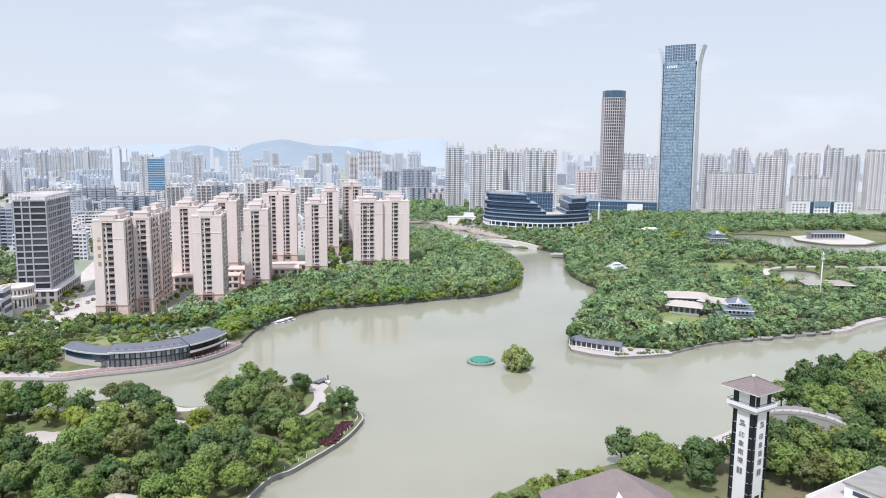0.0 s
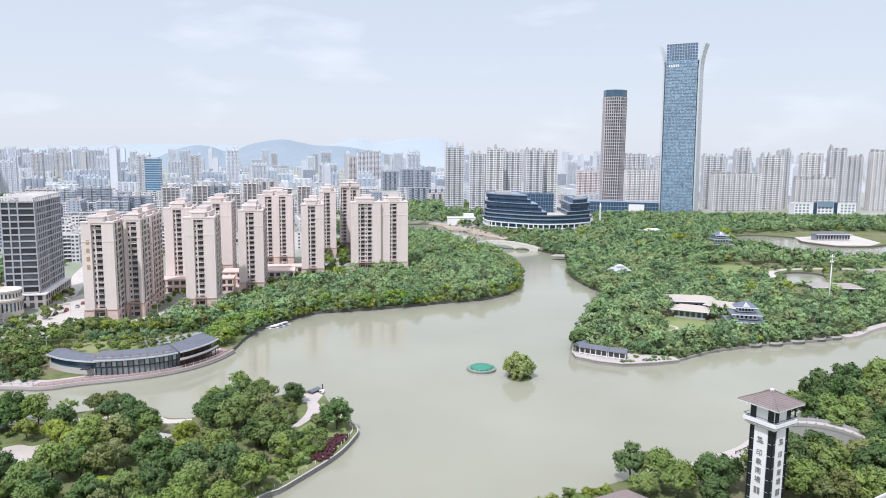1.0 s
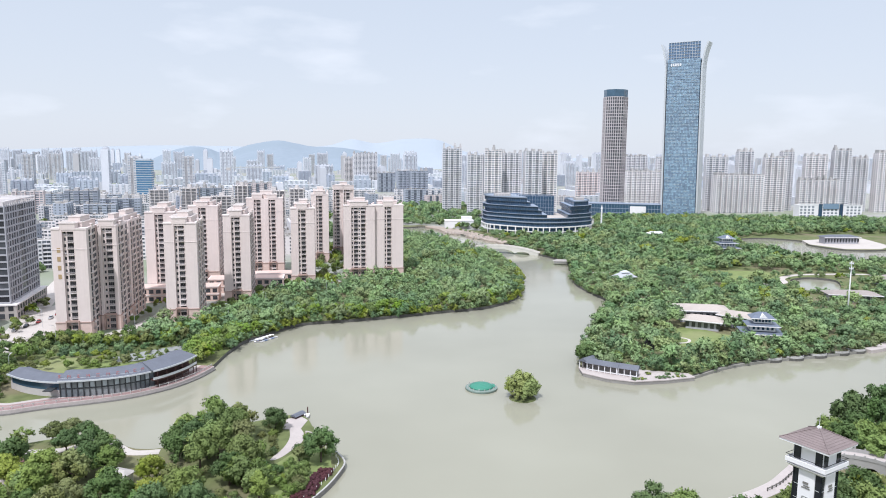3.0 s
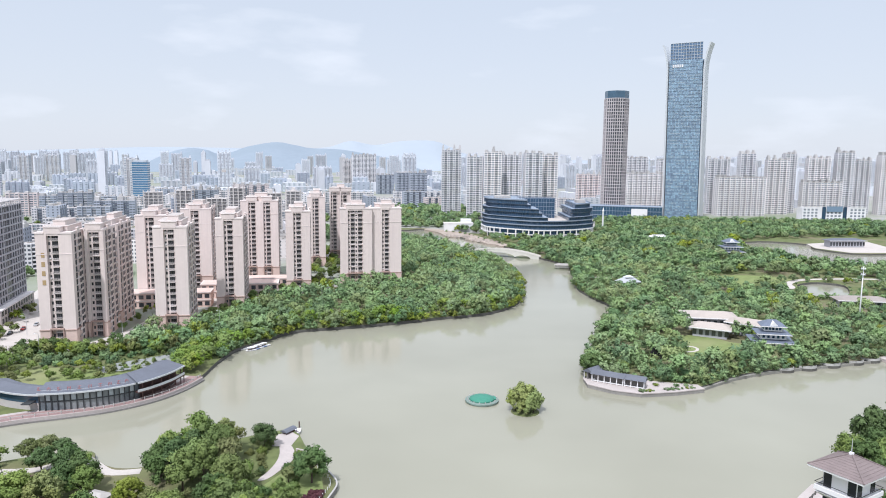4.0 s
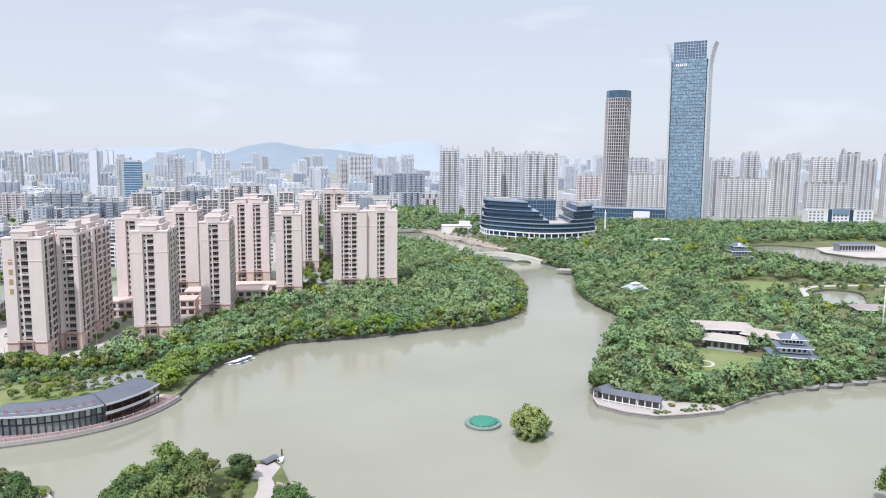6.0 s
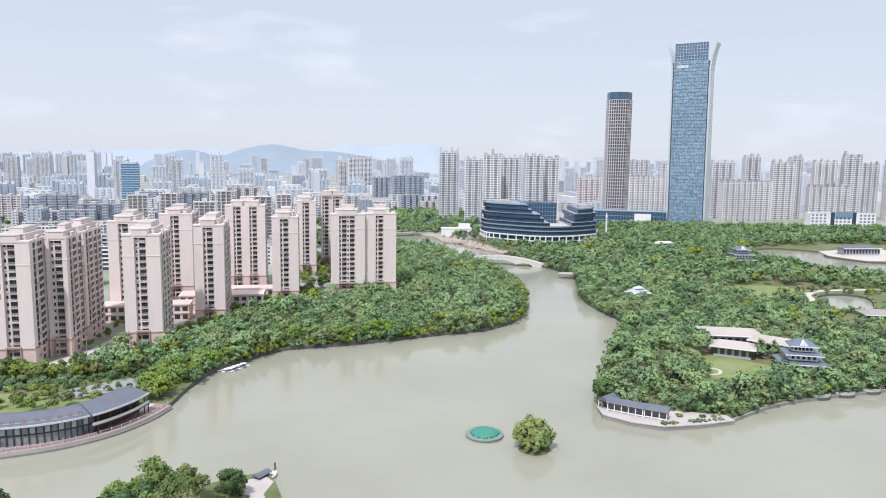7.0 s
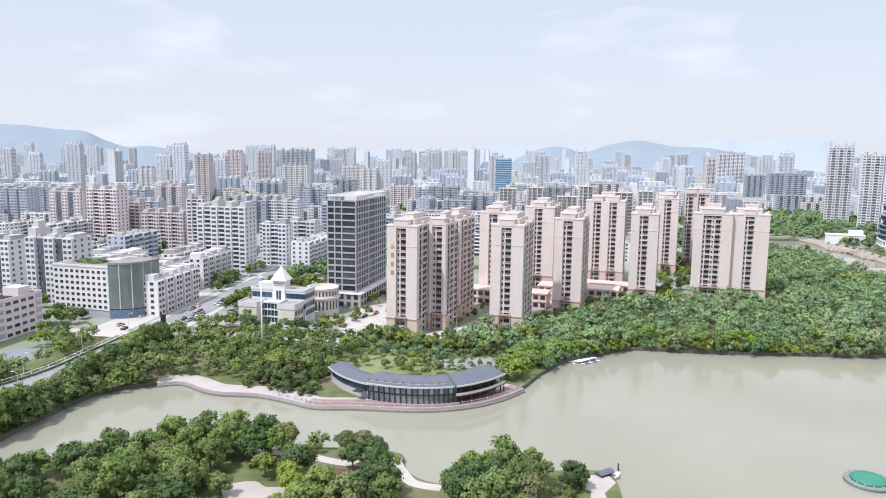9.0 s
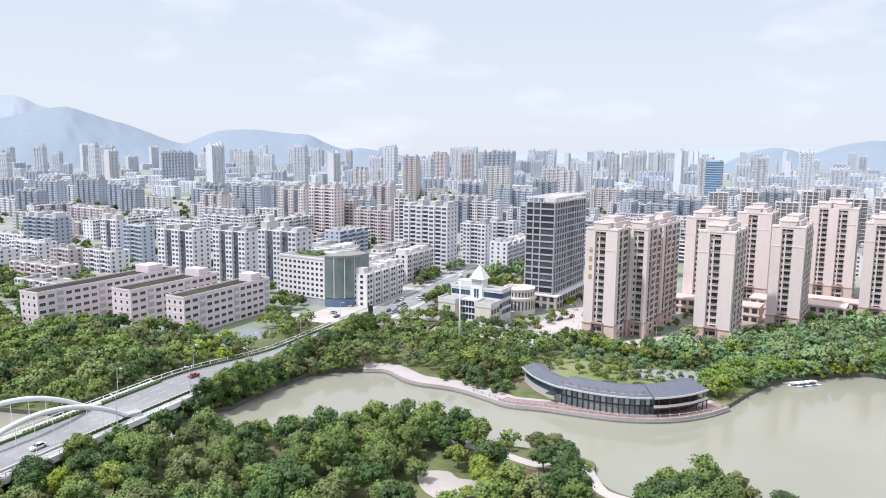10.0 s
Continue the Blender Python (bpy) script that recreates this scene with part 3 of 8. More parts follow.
# cross streets and estate roads
STREETS = [([(-360, 270), (-296, 291), (-262, 312), (-214, 330), (-184, 337)], 9), ([(-178, 338), (-198, 352), (-224, 416), (-262, 520), (-300, 640)], 12),
           ([(-163, 352), (-156, 372), (-151, 392), (-150, 420), (-150, 440), (-135, 470)], 11), ([(-70, 490), (-40, 510), (-22, 530)], 7)]
for pts, width in STREETS:
    ln = smooth_line(pts, 5)
    tagged(part("pavement", ribbon(ln, width, LAND - 0.2, LAND + 0.06), PAVING), "sunlit pale concrete street", "street", kind="structure")
    CLEAR.append(offset_line(ln, width / 2 + 2) + offset_line(ln, -width / 2 - 2)[::-1])

forecourt = [(-199, 350), (-187, 358), (-186, 372), (-190, 400), (-197, 440), (-222, 440), (-222, 400), (-214, 372)]
tagged(part("forecourt", Geo().prism(forecourt, LAND - 0.1, LAND + 0.08), PAVING), "sunlit pale paved forecourt of the estate", "forecourt", kind="structure")
CLEAR.append(forecourt)

# promenade along the left bank
GREY_STEP = material("wet_step_and_shaded_wall_stone", (0.25, 0.235, 0.225), 0.7, vary=0.2, scale=1.0, bump=0.2)
prom = smooth_line([(-216, 254.5), (-208, 261), (-191, 259), (-175, 265), (-159, 266), (-150, 266), (-139, 272), (-125, 278), (-114, 284), (-104, 294), (-98, 306), (-95.2, 318)], 4)
tagged(part("promenade", strip(Geo(), offset_line(prom, 6.5), offset_line(prom, -1.4), -1.0, LAND + 0.12), PINK_PAVING), "pale pink stone promenade at the waterline", "promenade", kind="structure")
CLEAR.append(offset_line(prom, 5.6) + offset_line(prom, -2)[::-1])

# ---- estate towers ----
ESTATE_GLASS = material("curtained_estate_glass", (0.07, 0.068, 0.075), 0.4, vary=0.35, scale=0.5, spec=0.25, objvar=0.5)
RAIL_GREY = material("taupe_balcony_rail", (0.58, 0.53, 0.52), 0.6, vary=0.12, scale=1.0, objvar=0.35)
ROOF_TAN = material("tan_roof_screed", (0.50, 0.455, 0.43), 0.9, vary=0.15, scale=0.4)


def glass_box(name, *boxes, mat=ESTATE_GLASS):
    g = Geo()
    for b in boxes:
        g.box(*b)
    return g.mesh(name, mat)


WIN_S = glass_box("window", (-0.42, 0.42, -0.06, 0.06, 0, 1.45))
WIN_L = glass_box("window", (-1.3, -0.47, -0.06, 0.06, 0, 2.25), (-0.41, 0.41, -0.06, 0.06, 0, 2.25), (0.47, 1.3, -0.06, 0.06, 0, 2.25))
WIN_E = glass_box("window", (-1.0, -0.04, -0.06, 0.06, 0, 1.7), (0.04, 1.0, -0.06, 0.06, 0, 1.7))
BAY_WIN = two_tone(Geo().box(0, 0.07, -1.02, -0.05, 0.6, 2.6).box(0, 0.07, 0.05, 1.02, 0.6, 2.6).box(0.02, 0.27, -1.2, 1.2, 0.25, 0.56), 6, ESTATE_GLASS, CREAM_TRIM, "bay_window")
# a balcony: floor slab, rail posts with gaps and a top bar, and a side wall
BALCONY = Geo().box(-1.5, 1.5, -0.95, 0, -0.12, 0.12).box(-1.5, 1.5, -0.95, -0.88, 0.95, 1.05)
for i in range(11):
    BALCONY.box(-1.5 + i * 0.29, -1.4 + i * 0.29, -0.94, -0.89, 0.12, 0.95)
BALCONY = BALCONY.mesh("balcony", RAIL_GREY)
SIDE_BALCONY = Geo().box(0, 0.85, -1.25, 1.25, -0.12, 0.14).box(0.78, 0.85, -1.25, 1.25, 0.14, 0.95).mesh("side_balcony", RAIL_GREY)
SIDE_DOOR = glass_box("balcony_door", (-0.02, 0.06, -1.0, -0.05, 0.2, 2.5), (-0.02, 0.06, 0.05, 1.0, 0.2, 2.5))
AC_UNIT = Geo().box(-0.42, 0.42, -0.34, 0, 0, 0.6).mesh("air_conditioner", OFFWHITE)


TOWERS = []


def estate_tower(x, y, w, d, floors=17, turn=10.0, columns=1, side_bays=0, fh=3.04, sw=5.0):
    """A cream slab tower of the lakeside estate; its front looks along -y, its long side along +x."""
    root = thing("apartment_tower", x, y, LAND, turn, "cream tiled apartment tower with stepped crown and peach base", "apartment building", "estate towers")
    CLEAR.append(plan_rect(x, y, w, d, turn, 2.5))
    TOWERS.append(plan_rect(x, y, w, d, turn, 2.0))
    rng = random.Random(int(x * 7 + y))
    side_bays = side_bays or max(5, int((d - 4) / 3.1))
    H = floors * fh
    base = 2.4 * fh
    gap = (w - columns * sw) / (columns + 1)
    starts = [gap * (0.92 if columns == 1 else 1.0) + i * (sw + gap) for i in range(columns)]
    east = w - 0.5  # the plane of the long side
    def plan(o):
        """The notched outline, swollen by o: the right-hand front panel lies a little behind the left one."""
        p = [(-o, -o)]
        for s in starts:
            p += [(s, -o), (s, 1.4), (s + sw, 1.4), (s + sw, -o)]
        p[-1] = (p[-1][0], 0.35 - o)
        p += [(w + o, 0.35 - o), (w + o, 3.6), (east + o, 3.6), (east + o, d + o), (0.4 - o, d + o), (0.4 - o, 4), (-o, 4)]
        return p
    part("wall", Geo().prism(plan(0.0), base, H), CREAM, root)
    part("base", Geo().prism(plan(0.15), 0, base), PEACH, root, "peach stone base")
    part("base_cornice", Geo().prism(plan(0.4), base - 0.25, base + 0.2), BROWN_SOFT, root, "dull brown cornice")
    def trim(name, *b, mat=CREAM_TRIM):
        return part(name, Geo().box(*b), mat, root)
    # stepped roof: crown blocks over the window column, a long penthouse behind and the lift house on it
    pent = part("penthouse", Geo().box(w * 0.14, w * 0.8, 4.9, d - 2.5, H, H + 3.0), CREAM, root)
    part("cornice", Geo().box(w * 0.14 - 0.3, w * 0.8 + 0.3, 4.6, d - 2.2, H + 3.0, H + 3.35), CREAM_TRIM, pent)
    part("roof_screed", Geo().box(w * 0.14, w * 0.8, 5.0, d - 2.6, H + 3.35, H + 3.4), ROOF_TAN, pent)
    lift = part("lift_house", Geo().box(w * 0.36, w * 0.7, 7, d - 5.5, H + 3.4, H + 5.4), CREAM, root)
    part("cornice", Geo().box(w * 0.36 - 0.25, w * 0.7 + 0.25, 6.75, d - 5.25, H + 5.4, H + 5.7), CREAM_TRIM, lift)
    part("roof_screed", Geo().box(w * 0.36, w * 0.7, 7, d - 5.5, H + 5.7, H + 5.75), ROOF_TAN, lift)
    trim("roof_screed", 0.3, w - 0.7, 4.3, d - 0.3, H, H + 0.06, mat=ROOF_TAN)
    for s in starts:
        crown = part("crown", Geo().prism([(s - 1.1, 0.1), (s + sw + 0.9, 0.1), (s + sw + 0.9, 4.4), (s - 1.1, 4.4)], H + 0.02, H + 2.9), CREAM, root)
        part("cornice", Geo().box(s - 1.35, s + sw + 1.15, -0.15, 4.65, H + 2.9, H + 3.25), CREAM_TRIM, crown)
        part("roof_screed", Geo().box(s - 1.0, s + sw + 0.8, 0.2, 4.3, H + 3.25, H + 3.3), ROOF_TAN, crown)
        part("lintel", Geo().box(s, s + sw, 0.3, 1.35, H - 0.9, H), CREAM, root)
        portal = Geo()
        portal.box(s - 0.5, s, -0.45, 1.15, 0, base + 0.5).box(s + sw, s + sw + 0.5, -0.45, 1.15, 0, base + 0.5).box(s - 0.5, s + sw + 0.5, -0.5, 1.15, base + 0.1, base + 0.9)
        part("portal_frame", portal, BROWN_SOFT, root, "brown stone frame")
    trim("parapet", -0.2, starts[0] - 1.12, -0.2, 4.3, H + 0.01, H + 0.8)
    trim("parapet", starts[-1] + sw + 0.92, w + 0.2, 0.15, 3.9, H + 0.01, H + 0.8)
    trim("parapet", east - 0.8, east + 0.1, 3.95, d + 0.2, H + 0.01, H + 0.8)
    trim("string_course", -0.14, starts[0], -0.14, 0.1, H - 9.4, H - 9.05)
    trim("string_course", starts[-1] + sw, w + 0.14, 0.2, 3.7, H - 9.4, H - 9.05)
    # the long side: shafts that stand proud between recessed balcony columns
    pitch = (d - 4.6) / side_bays
    ys = [4.2 + pitch * (j + 0.5) for j in range(side_bays)]
    for j, yy in enumerate(ys):
        if j % 2:
            top = H + (1.9 if j % 4 == 1 else -fh * 0.9)
            shaft = trim("bay_shaft", east - 0.3, east + 0.5, yy - 1.3, yy + 1.3, 0.02 if j % 4 == 1 else fh, top, mat=CREAM)
            part("cornice", Geo().box(east - 0.4, east + 0.7, yy - 1.45, yy + 1.45, top, top + 0.3), CREAM_TRIM, shaft)
    for k in range(floors):
        z = k * fh
        for s in starts:
            n = max(1, int(sw / 4.9))
            for q in range(n):
                o = s + q * 5
                piece("window", WIN_S, root, o + 0.75, 1.4, z + 0.85)
                piece("window", WIN_L, root, o + 3.2, 1.4, z + 0.3)
                piece("balcony", BALCONY, root, o + 3.25, 1.38, z)
                if rng.random() < 0.2:
                    piece("air_conditioner", AC_UNIT, root, o + 0.75, 1.38, z + 0.62)
        for j, yy in enumerate(ys):
            if j % 2:
                if (j % 4 == 1 or 1 <= k < floors - 1):
                    piece("bay_window", BAY_WIN, root, east + 0.48, yy, z)
            elif j % 4 == 0:
                piece("balcony_door", SIDE_DOOR, root, east, yy, z)
                piece("side_balcony", SIDE_BALCONY, root, east, yy, z)
            else:
                piece("window", WIN_E, root, east, yy, z + 0.8, 90)
    return root


front_tower = estate_tower(-182, 360.4, 15.4, 25.5, 17, turn=8)
sign = Geo()
for k in range(4):
    sign.box(2.2, 3.7, -0.12, 0.02, 41 - k * 4.2, 43.2 - k * 4.2)
part("sign", sign, material("ochre_sign", (0.42, 0.30, 0.16), 0.6), front_tower, "four ochre sign panels")
estate_tower(-168.2, 376.8, 8.5, 20.5, 17, turn=8)
estate_tower(-173.7, 399.5, 10.0, 27, 17, turn=8)
estate_tower(-141.6, 391, 16.0, 28, 17)
estate_tower(-177, 453, 17.0, 25, 17)
estate_tower(-126.5, 440, 15.0, 30, 17)
estate_tower(-170, 506, 19.0, 25, 17)
estate_tower(-142, 546, 26.0, 22, 18, columns=2)
estate_tower(-99, 495, 15.5, 25, 17)
estate_tower(-105, 600, 14.0, 36, 18)
estate_tower(-68, 522, 21.6, 19, 17, sw=10.2)
estate_tower(-47.3, 529.0, 20.5, 19, 17)
estate_tower(-93, 636, 18.0, 20, 19, columns=2, sw=7.4)

# two-storey shop podium between the towers
def podium(x, y, w, d, turn, floors=2):
    root = thing("shop_podium", x, y, LAND, turn, "low peach stone shop building with dark window bays", "shop building", "estate podium")
    CLEAR.append(plan_rect(x, y, w, d, turn, 2))
    g, t = Geo(), Geo()
    h = floors * 4.4
    g.box(0, w, 0, d, 0, h)
    for k in range(floors):
        t.box(-0.4, w + 0.4, -0.4, d + 0.4, (k + 1) * 4.4 - 0.4, (k + 1) * 4.4 + 0.25)
    part("wall", g, PEACH, root)
    part("cornice", t, CREAM, root)
    part("roof", Geo().box(0.6, w - 0.6, 0.6, d - 0.6, h + 0.25, h + 0.4), PEACH, root)
    me = Geo().box(-1.3, 1.3, -0.08, 0.3, 0, 2.3).mesh("window", GLASS_DARK)
    n = int(w / 4)
    for k in range(floors):
        for i in range(n):
            piece("window", me, root, (i + 0.5) * w / n, 0, k * 4.4 + 1.0)


podium(-176, 440, 44, 12, 10)
podium(-146, 470, 46, 14, 10)
podium(-124, 492, 26, 12, 10)

# ---- grid-fronted office ----
def grid_office(x, y, turn):
    w, d, H, fh = 17.0, 50.0, 60.0, 3.7
    root = thing("office_tower", x, y, LAND, turn, "grey granite office tower with a square window grid", "office building")
    CLEAR.append(plan_rect(x, y, w, d, turn, 4))
    core = Geo().box(0.5, w - 0.5, 0.5, d - 0.5, 0, H - 2)
    part("wall", core, STONE_GREY, root)
    roof = Geo()
    for x0, x1, y0, y1 in ((-0.5, w + 0.5, -0.5, 0.2), (-0.5, w + 0.5, d - 0.2, d + 0.5), (-0.5, 0.2, 0.2, d - 0.2), (w - 0.2, w + 0.5, 0.2, d - 0.2)):
        roof.box(x0, x1, y0, y1, H + 1.7, H + 2.2)
    for i in range(15):
        roof.box(w - 0.1, w + 0.3, 1 + i * 3.4, 1.5 + i * 3.4, H - 0.6, H + 1.4)
    for i in range(6):
        roof.box(1 + i * 3, 1.5 + i * 3, -0.3, 0.1, H - 0.6, H + 1.4)
    roof.box(5, 12, 14, 34, H - 2, H + 1.2)
    for i in range(9):
        roof.box(0.2, w - 0.2, 3 + i * 5.5, 3.3 + i * 5.5, H + 1.75, H + 2.1)
    part("roof_frame", roof, OFFWHITE, root, "pale open roof frame")
    part("roof", Geo().box(0.6, w - 0.6, 0.6, d - 0.6, H - 2, H - 1.9), ROOF_GREY, root)
    floors = 14
    z0 = 8.8
    fx = [0, 4.2, 8.4, w]
    fy = [i * d / 13 for i in range(14)]
    fin = Geo().box(-0.35, 0.35, 0, 0.5, z0, H - 0.6).mesh("stone_fin", STONE_GREY)
    side_fin = Geo().box(-0.5, 0, -0.5, 0.5, z0, H - 0.6).mesh("stone_fin", STONE_GREY)
    band_f = Geo().box(0, w, 0.05, 0.5, -0.4, 0.4).mesh("stone_band", STONE_GREY)
    band_s = Geo().box(w - 0.5, w - 0.05, 0, d, -0.4, 0.4).mesh("stone_band", STONE_GREY)
    for a in fx:
        piece("stone_fin", fin, root, a, 0, 0)
    for a in fy:
        if abs(a - d / 2) > 2.5:
            piece("stone_fin", side_fin, root, w, a, 0)
    for k in range(floors + 1):
        z = z0 + k * (H - 0.6 - z0) / floors
        piece("stone_band", band_f, root, 0, 0, z)
        piece("stone_band", band_s, root, 0, 0, z)
    cell = (H - 0.6 - z0) / floors
    mf = [Geo().box(0.35, fx[i + 1] - fx[i] - 0.35, -0.05, 0.2, 0.45, cell - 0.45).mesh("window", GLASS_OFFICE) for i in range(3)]
    ms = Geo().box(-0.2, 0.05, 0.35, d / 13 - 0.35, 0.45, cell - 0.45).mesh("window", GLASS_OFFICE)
    for k in range(floors):
        for i in range(3):
            piece("window", mf[i], root, fx[i], 0.5, z0 + k * cell)
        for j in range(13):
            piece("window", ms, root, w - 0.5, fy[j], z0 + k * cell)
    pod = Geo()
    pod.box(-2, w + 3, -2, d + 2, 0, 8.2)
    part("podium", pod, material("brown_grey_podium_stone", (0.44, 0.40, 0.385), 0.7, vary=0.12, scale=0.5), root, "brown-grey stone podium")
    part("podium_cornice", Geo().box(-2.4, w + 3.4, -2.4, d + 2.4, 7.6, 8.3), OFFWHITE, root)
    pm = Geo().box(-0.1, 0.05, -1.2, 1.2, 0, 2.6).mesh("window", GLASS_OFFICE)
    for j in range(12):
        for z in (0.8, 4.8):
            piece("window", pm, root, w + 3.05, 1 + j * 4.2, z)
    pf = Geo().box(-1.2, 1.2, -0.05, 0.1, 0, 2.6).mesh("window", GLASS_OFFICE)
    for j in range(5):
        for z in (0.8, 4.8):
            piece("window", pf, root, 0.5 + j * 4.2, -2.05, z)


grid_office(-242, 393, 14)

# ---- hotel tower and its neighbours ----
HOTEL_SPANDREL = material("blue_spandrel_glass", (0.19, 0.285, 0.40), 0.25, vary=0.2, scale=0.2, spec=0.6, objvar=0.3)
HOTEL_PANE = material("mottled_curtain_glass", (0.27, 0.375, 0.49), 0.25, vary=0.2, scale=0.15, spec=0.6, island=0.26)
BLIND = material("pale_blind_behind_glass", (0.46, 0.57, 0.65), 0.4, vary=0.2, scale=0.3, objvar=0.25)


def hotel(x, y, turn):
    w, d, H = 47.0, 28.0, 236.0
    root = thing("hotel_tower", x, y, LAND, turn, "tall blue glass hotel tower with two flaring side fins", "skyscraper")
    root.scale = (1, 1, 1.03)
    n = 48
    fh = 214.0 / n
    part("wall", Geo().box(1.2, w - 1.2, 0.4, d, 0, 214), GLASS_BLUE, root)
    rng = random.Random(3)
    cols = 22
    cw = (w - 2.8) / cols
    panes, blinds, lines = Geo(), Geo(), Geo()
    for k in range(n):
        run = 0
        for i in range(cols):
            x0 = 1.4 + i * cw
            panes.box(x0 + 0.06, x0 + cw - 0.06, -0.12 + rng.uniform(-0.03, 0.03), 0.4, k * fh + 0.3, k * fh + fh * 0.62)
            panes.box(x0 + 0.06, x0 + cw - 0.06, -0.02 + rng.uniform(-0.03, 0.03), 0.4, k * fh + fh * 0.66, k * fh + fh)
            run = run - 1 if run > 0 else rng.choice((0, 0, 0, 0, 0, 0, 0, 3, 5, 8)) if 3 < k < 45 else rng.choice((0, 0, 0, 0, 0, 0, 2))
            if run and rng.random() < 0.8:
                blinds.box(x0 + 0.2, x0 + cw - 0.2, -0.24, -0.16, k * fh + fh * rng.choice((0.3, 0.42)), k * fh + fh * 0.62)
        lines.box(1.3, w - 1.3, -0.2, 0.4, k * fh - 0.08, k * fh + 0.14)
    part("pane", panes, HOTEL_PANE, root, "mottled blue glass panes", kind="stuff")
    part("blind", blinds, BLIND, root, "pale drawn blinds", kind="stuff")
    part("floor_line", lines, HOTEL_SPANDREL, root, kind="stuff")
    for sgn, x0 in ((-1, 0.0), (1, w)):
        prof = []
        for z in range(0, 201, 20):
            prof.append((0.0, z))
        prof += [(0.3, 206), (1.2, 214), (2.8, 222), (4.8, 229), (7.0, 235)]
        n2 = len(prof)
        v = []
        for o, z in prof:
            a = x0 + sgn * o
            c = a + sgn * 2.2
            v += [(a, -0.6, z), (c, -0.6, z), (c, d * 0.68, z), (a, d * 0.68, z)]
        f = [(3, 2, 1, 0), (4 * n2 - 4, 4 * n2 - 3, 4 * n2 - 2, 4 * n2 - 1)]
        for i in range(n2 - 1):
            f += [(4 * i + k, 4 * i + (k + 1) % 4, 4 * i + 4 + (k + 1) % 4, 4 * i + 4 + k) for k in range(4)]
        part("side_fin", Geo().add(v, f), STEEL, root, "pale steel fin")
    crown = Geo()
    crown.box(2, w - 2, 0.2, 1.0, 214, 236)
    crown = part("crown_screen", crown, material("deep_blue_screen_glass", (0.12, 0.19, 0.30), 0.25, vary=0.2, scale=0.1, spec=0.5), root)
    lat = Geo()
    for i in range(12):
        lat.box(2 + i * 3.6, 2.4 + i * 3.6, -0.2, 0.15, 214, 236.5)
    for z in range(216, 238, 4):
        lat.box(1.5, w - 1.5, -0.2, 0.15, z, z + 0.4)
    part("crown_lattice", lat, STEEL, crown)
    logo = Geo()
    for i in range(6):
        logo.box(6 + i * 2.5, 7.6 + i * 2.5, -0.7, -0.35, 205, 208.6)
    part("sign", logo, WHITE, root, "white sign bars")
    side = Geo()
    for k in range(n):
        side.box(w - 1.3, w - 0.9, 2, d - 2, k * fh + 0.4, k * fh + fh * 0.6)
    part("side_glass", side, GLASS_NAVY, root, kind="stuff")


hotel(315, 1046, -34)
# the tower's sides lean a little towards the round tower
for ob in bpy.data.objects:
    if ob.parent and (ob.parent.name.startswith("hotel_tower") or ob.parent.name.startswith("crown_screen")):
        for p in ob.data.vertices:
            p.co.x -= 0.017 * p.co.z


def round_tower(x, y):
    root = thing("office_tower", x, y, LAND, 5, "slim brown-grey gridded tower with a dark glass crown", "skyscraper")
    r, H = 17.4, 173.5
    pts = []
    for k in range(8):
        a0 = k * math.pi / 4 + math.pi / 8
        rr = r * (1.0 if k % 2 else 1.0)
        pts.append((rr * math.cos(a0), rr * math.sin(a0)))
    part("wall", Geo().prism(pts, 0, H), GLASS_OFFICE, root)
    part("crown", Geo().prism(pts, H + 0.6, H + 11), GLASS_NAVY, root, "dark glass crown")
    big = [(px * 1.03, py * 1.03) for px, py in pts]
    n = 36
    stone = material("brown_grey_stone", (0.53, 0.49, 0.50), 0.7, vary=0.06, scale=0.2)
    band = Geo().prism(big, -0.5, 0.5).mesh("floor_band", stone)
    for k in range(n + 1):
        piece("floor_band", band, root, 0, 0, k * H / n)
    for i in range(8):
        a, c = Vector(big[i]), Vector(big[(i + 1) % 8])
        for j in range(4):
            p = a.lerp(c, j / 4)
            d = (c - a).normalized() * 0.5
            q = p * 1.012
            part("stone_fin", Geo().prism([(p.x * 0.98 - d.x, p.y * 0.98 - d.y), (q.x - d.x, q.y - d.y), (q.x + d.x, q.y + d.y), (p.x * 0.98 + d.x, p.y * 0.98 + d.y)], 0, H), stone, root)


round_tower(258, 1112)


SLAB_GREY = material("blue_grey_floor_slab", (0.26, 0.31, 0.39), 0.6, vary=0.1, scale=0.3)


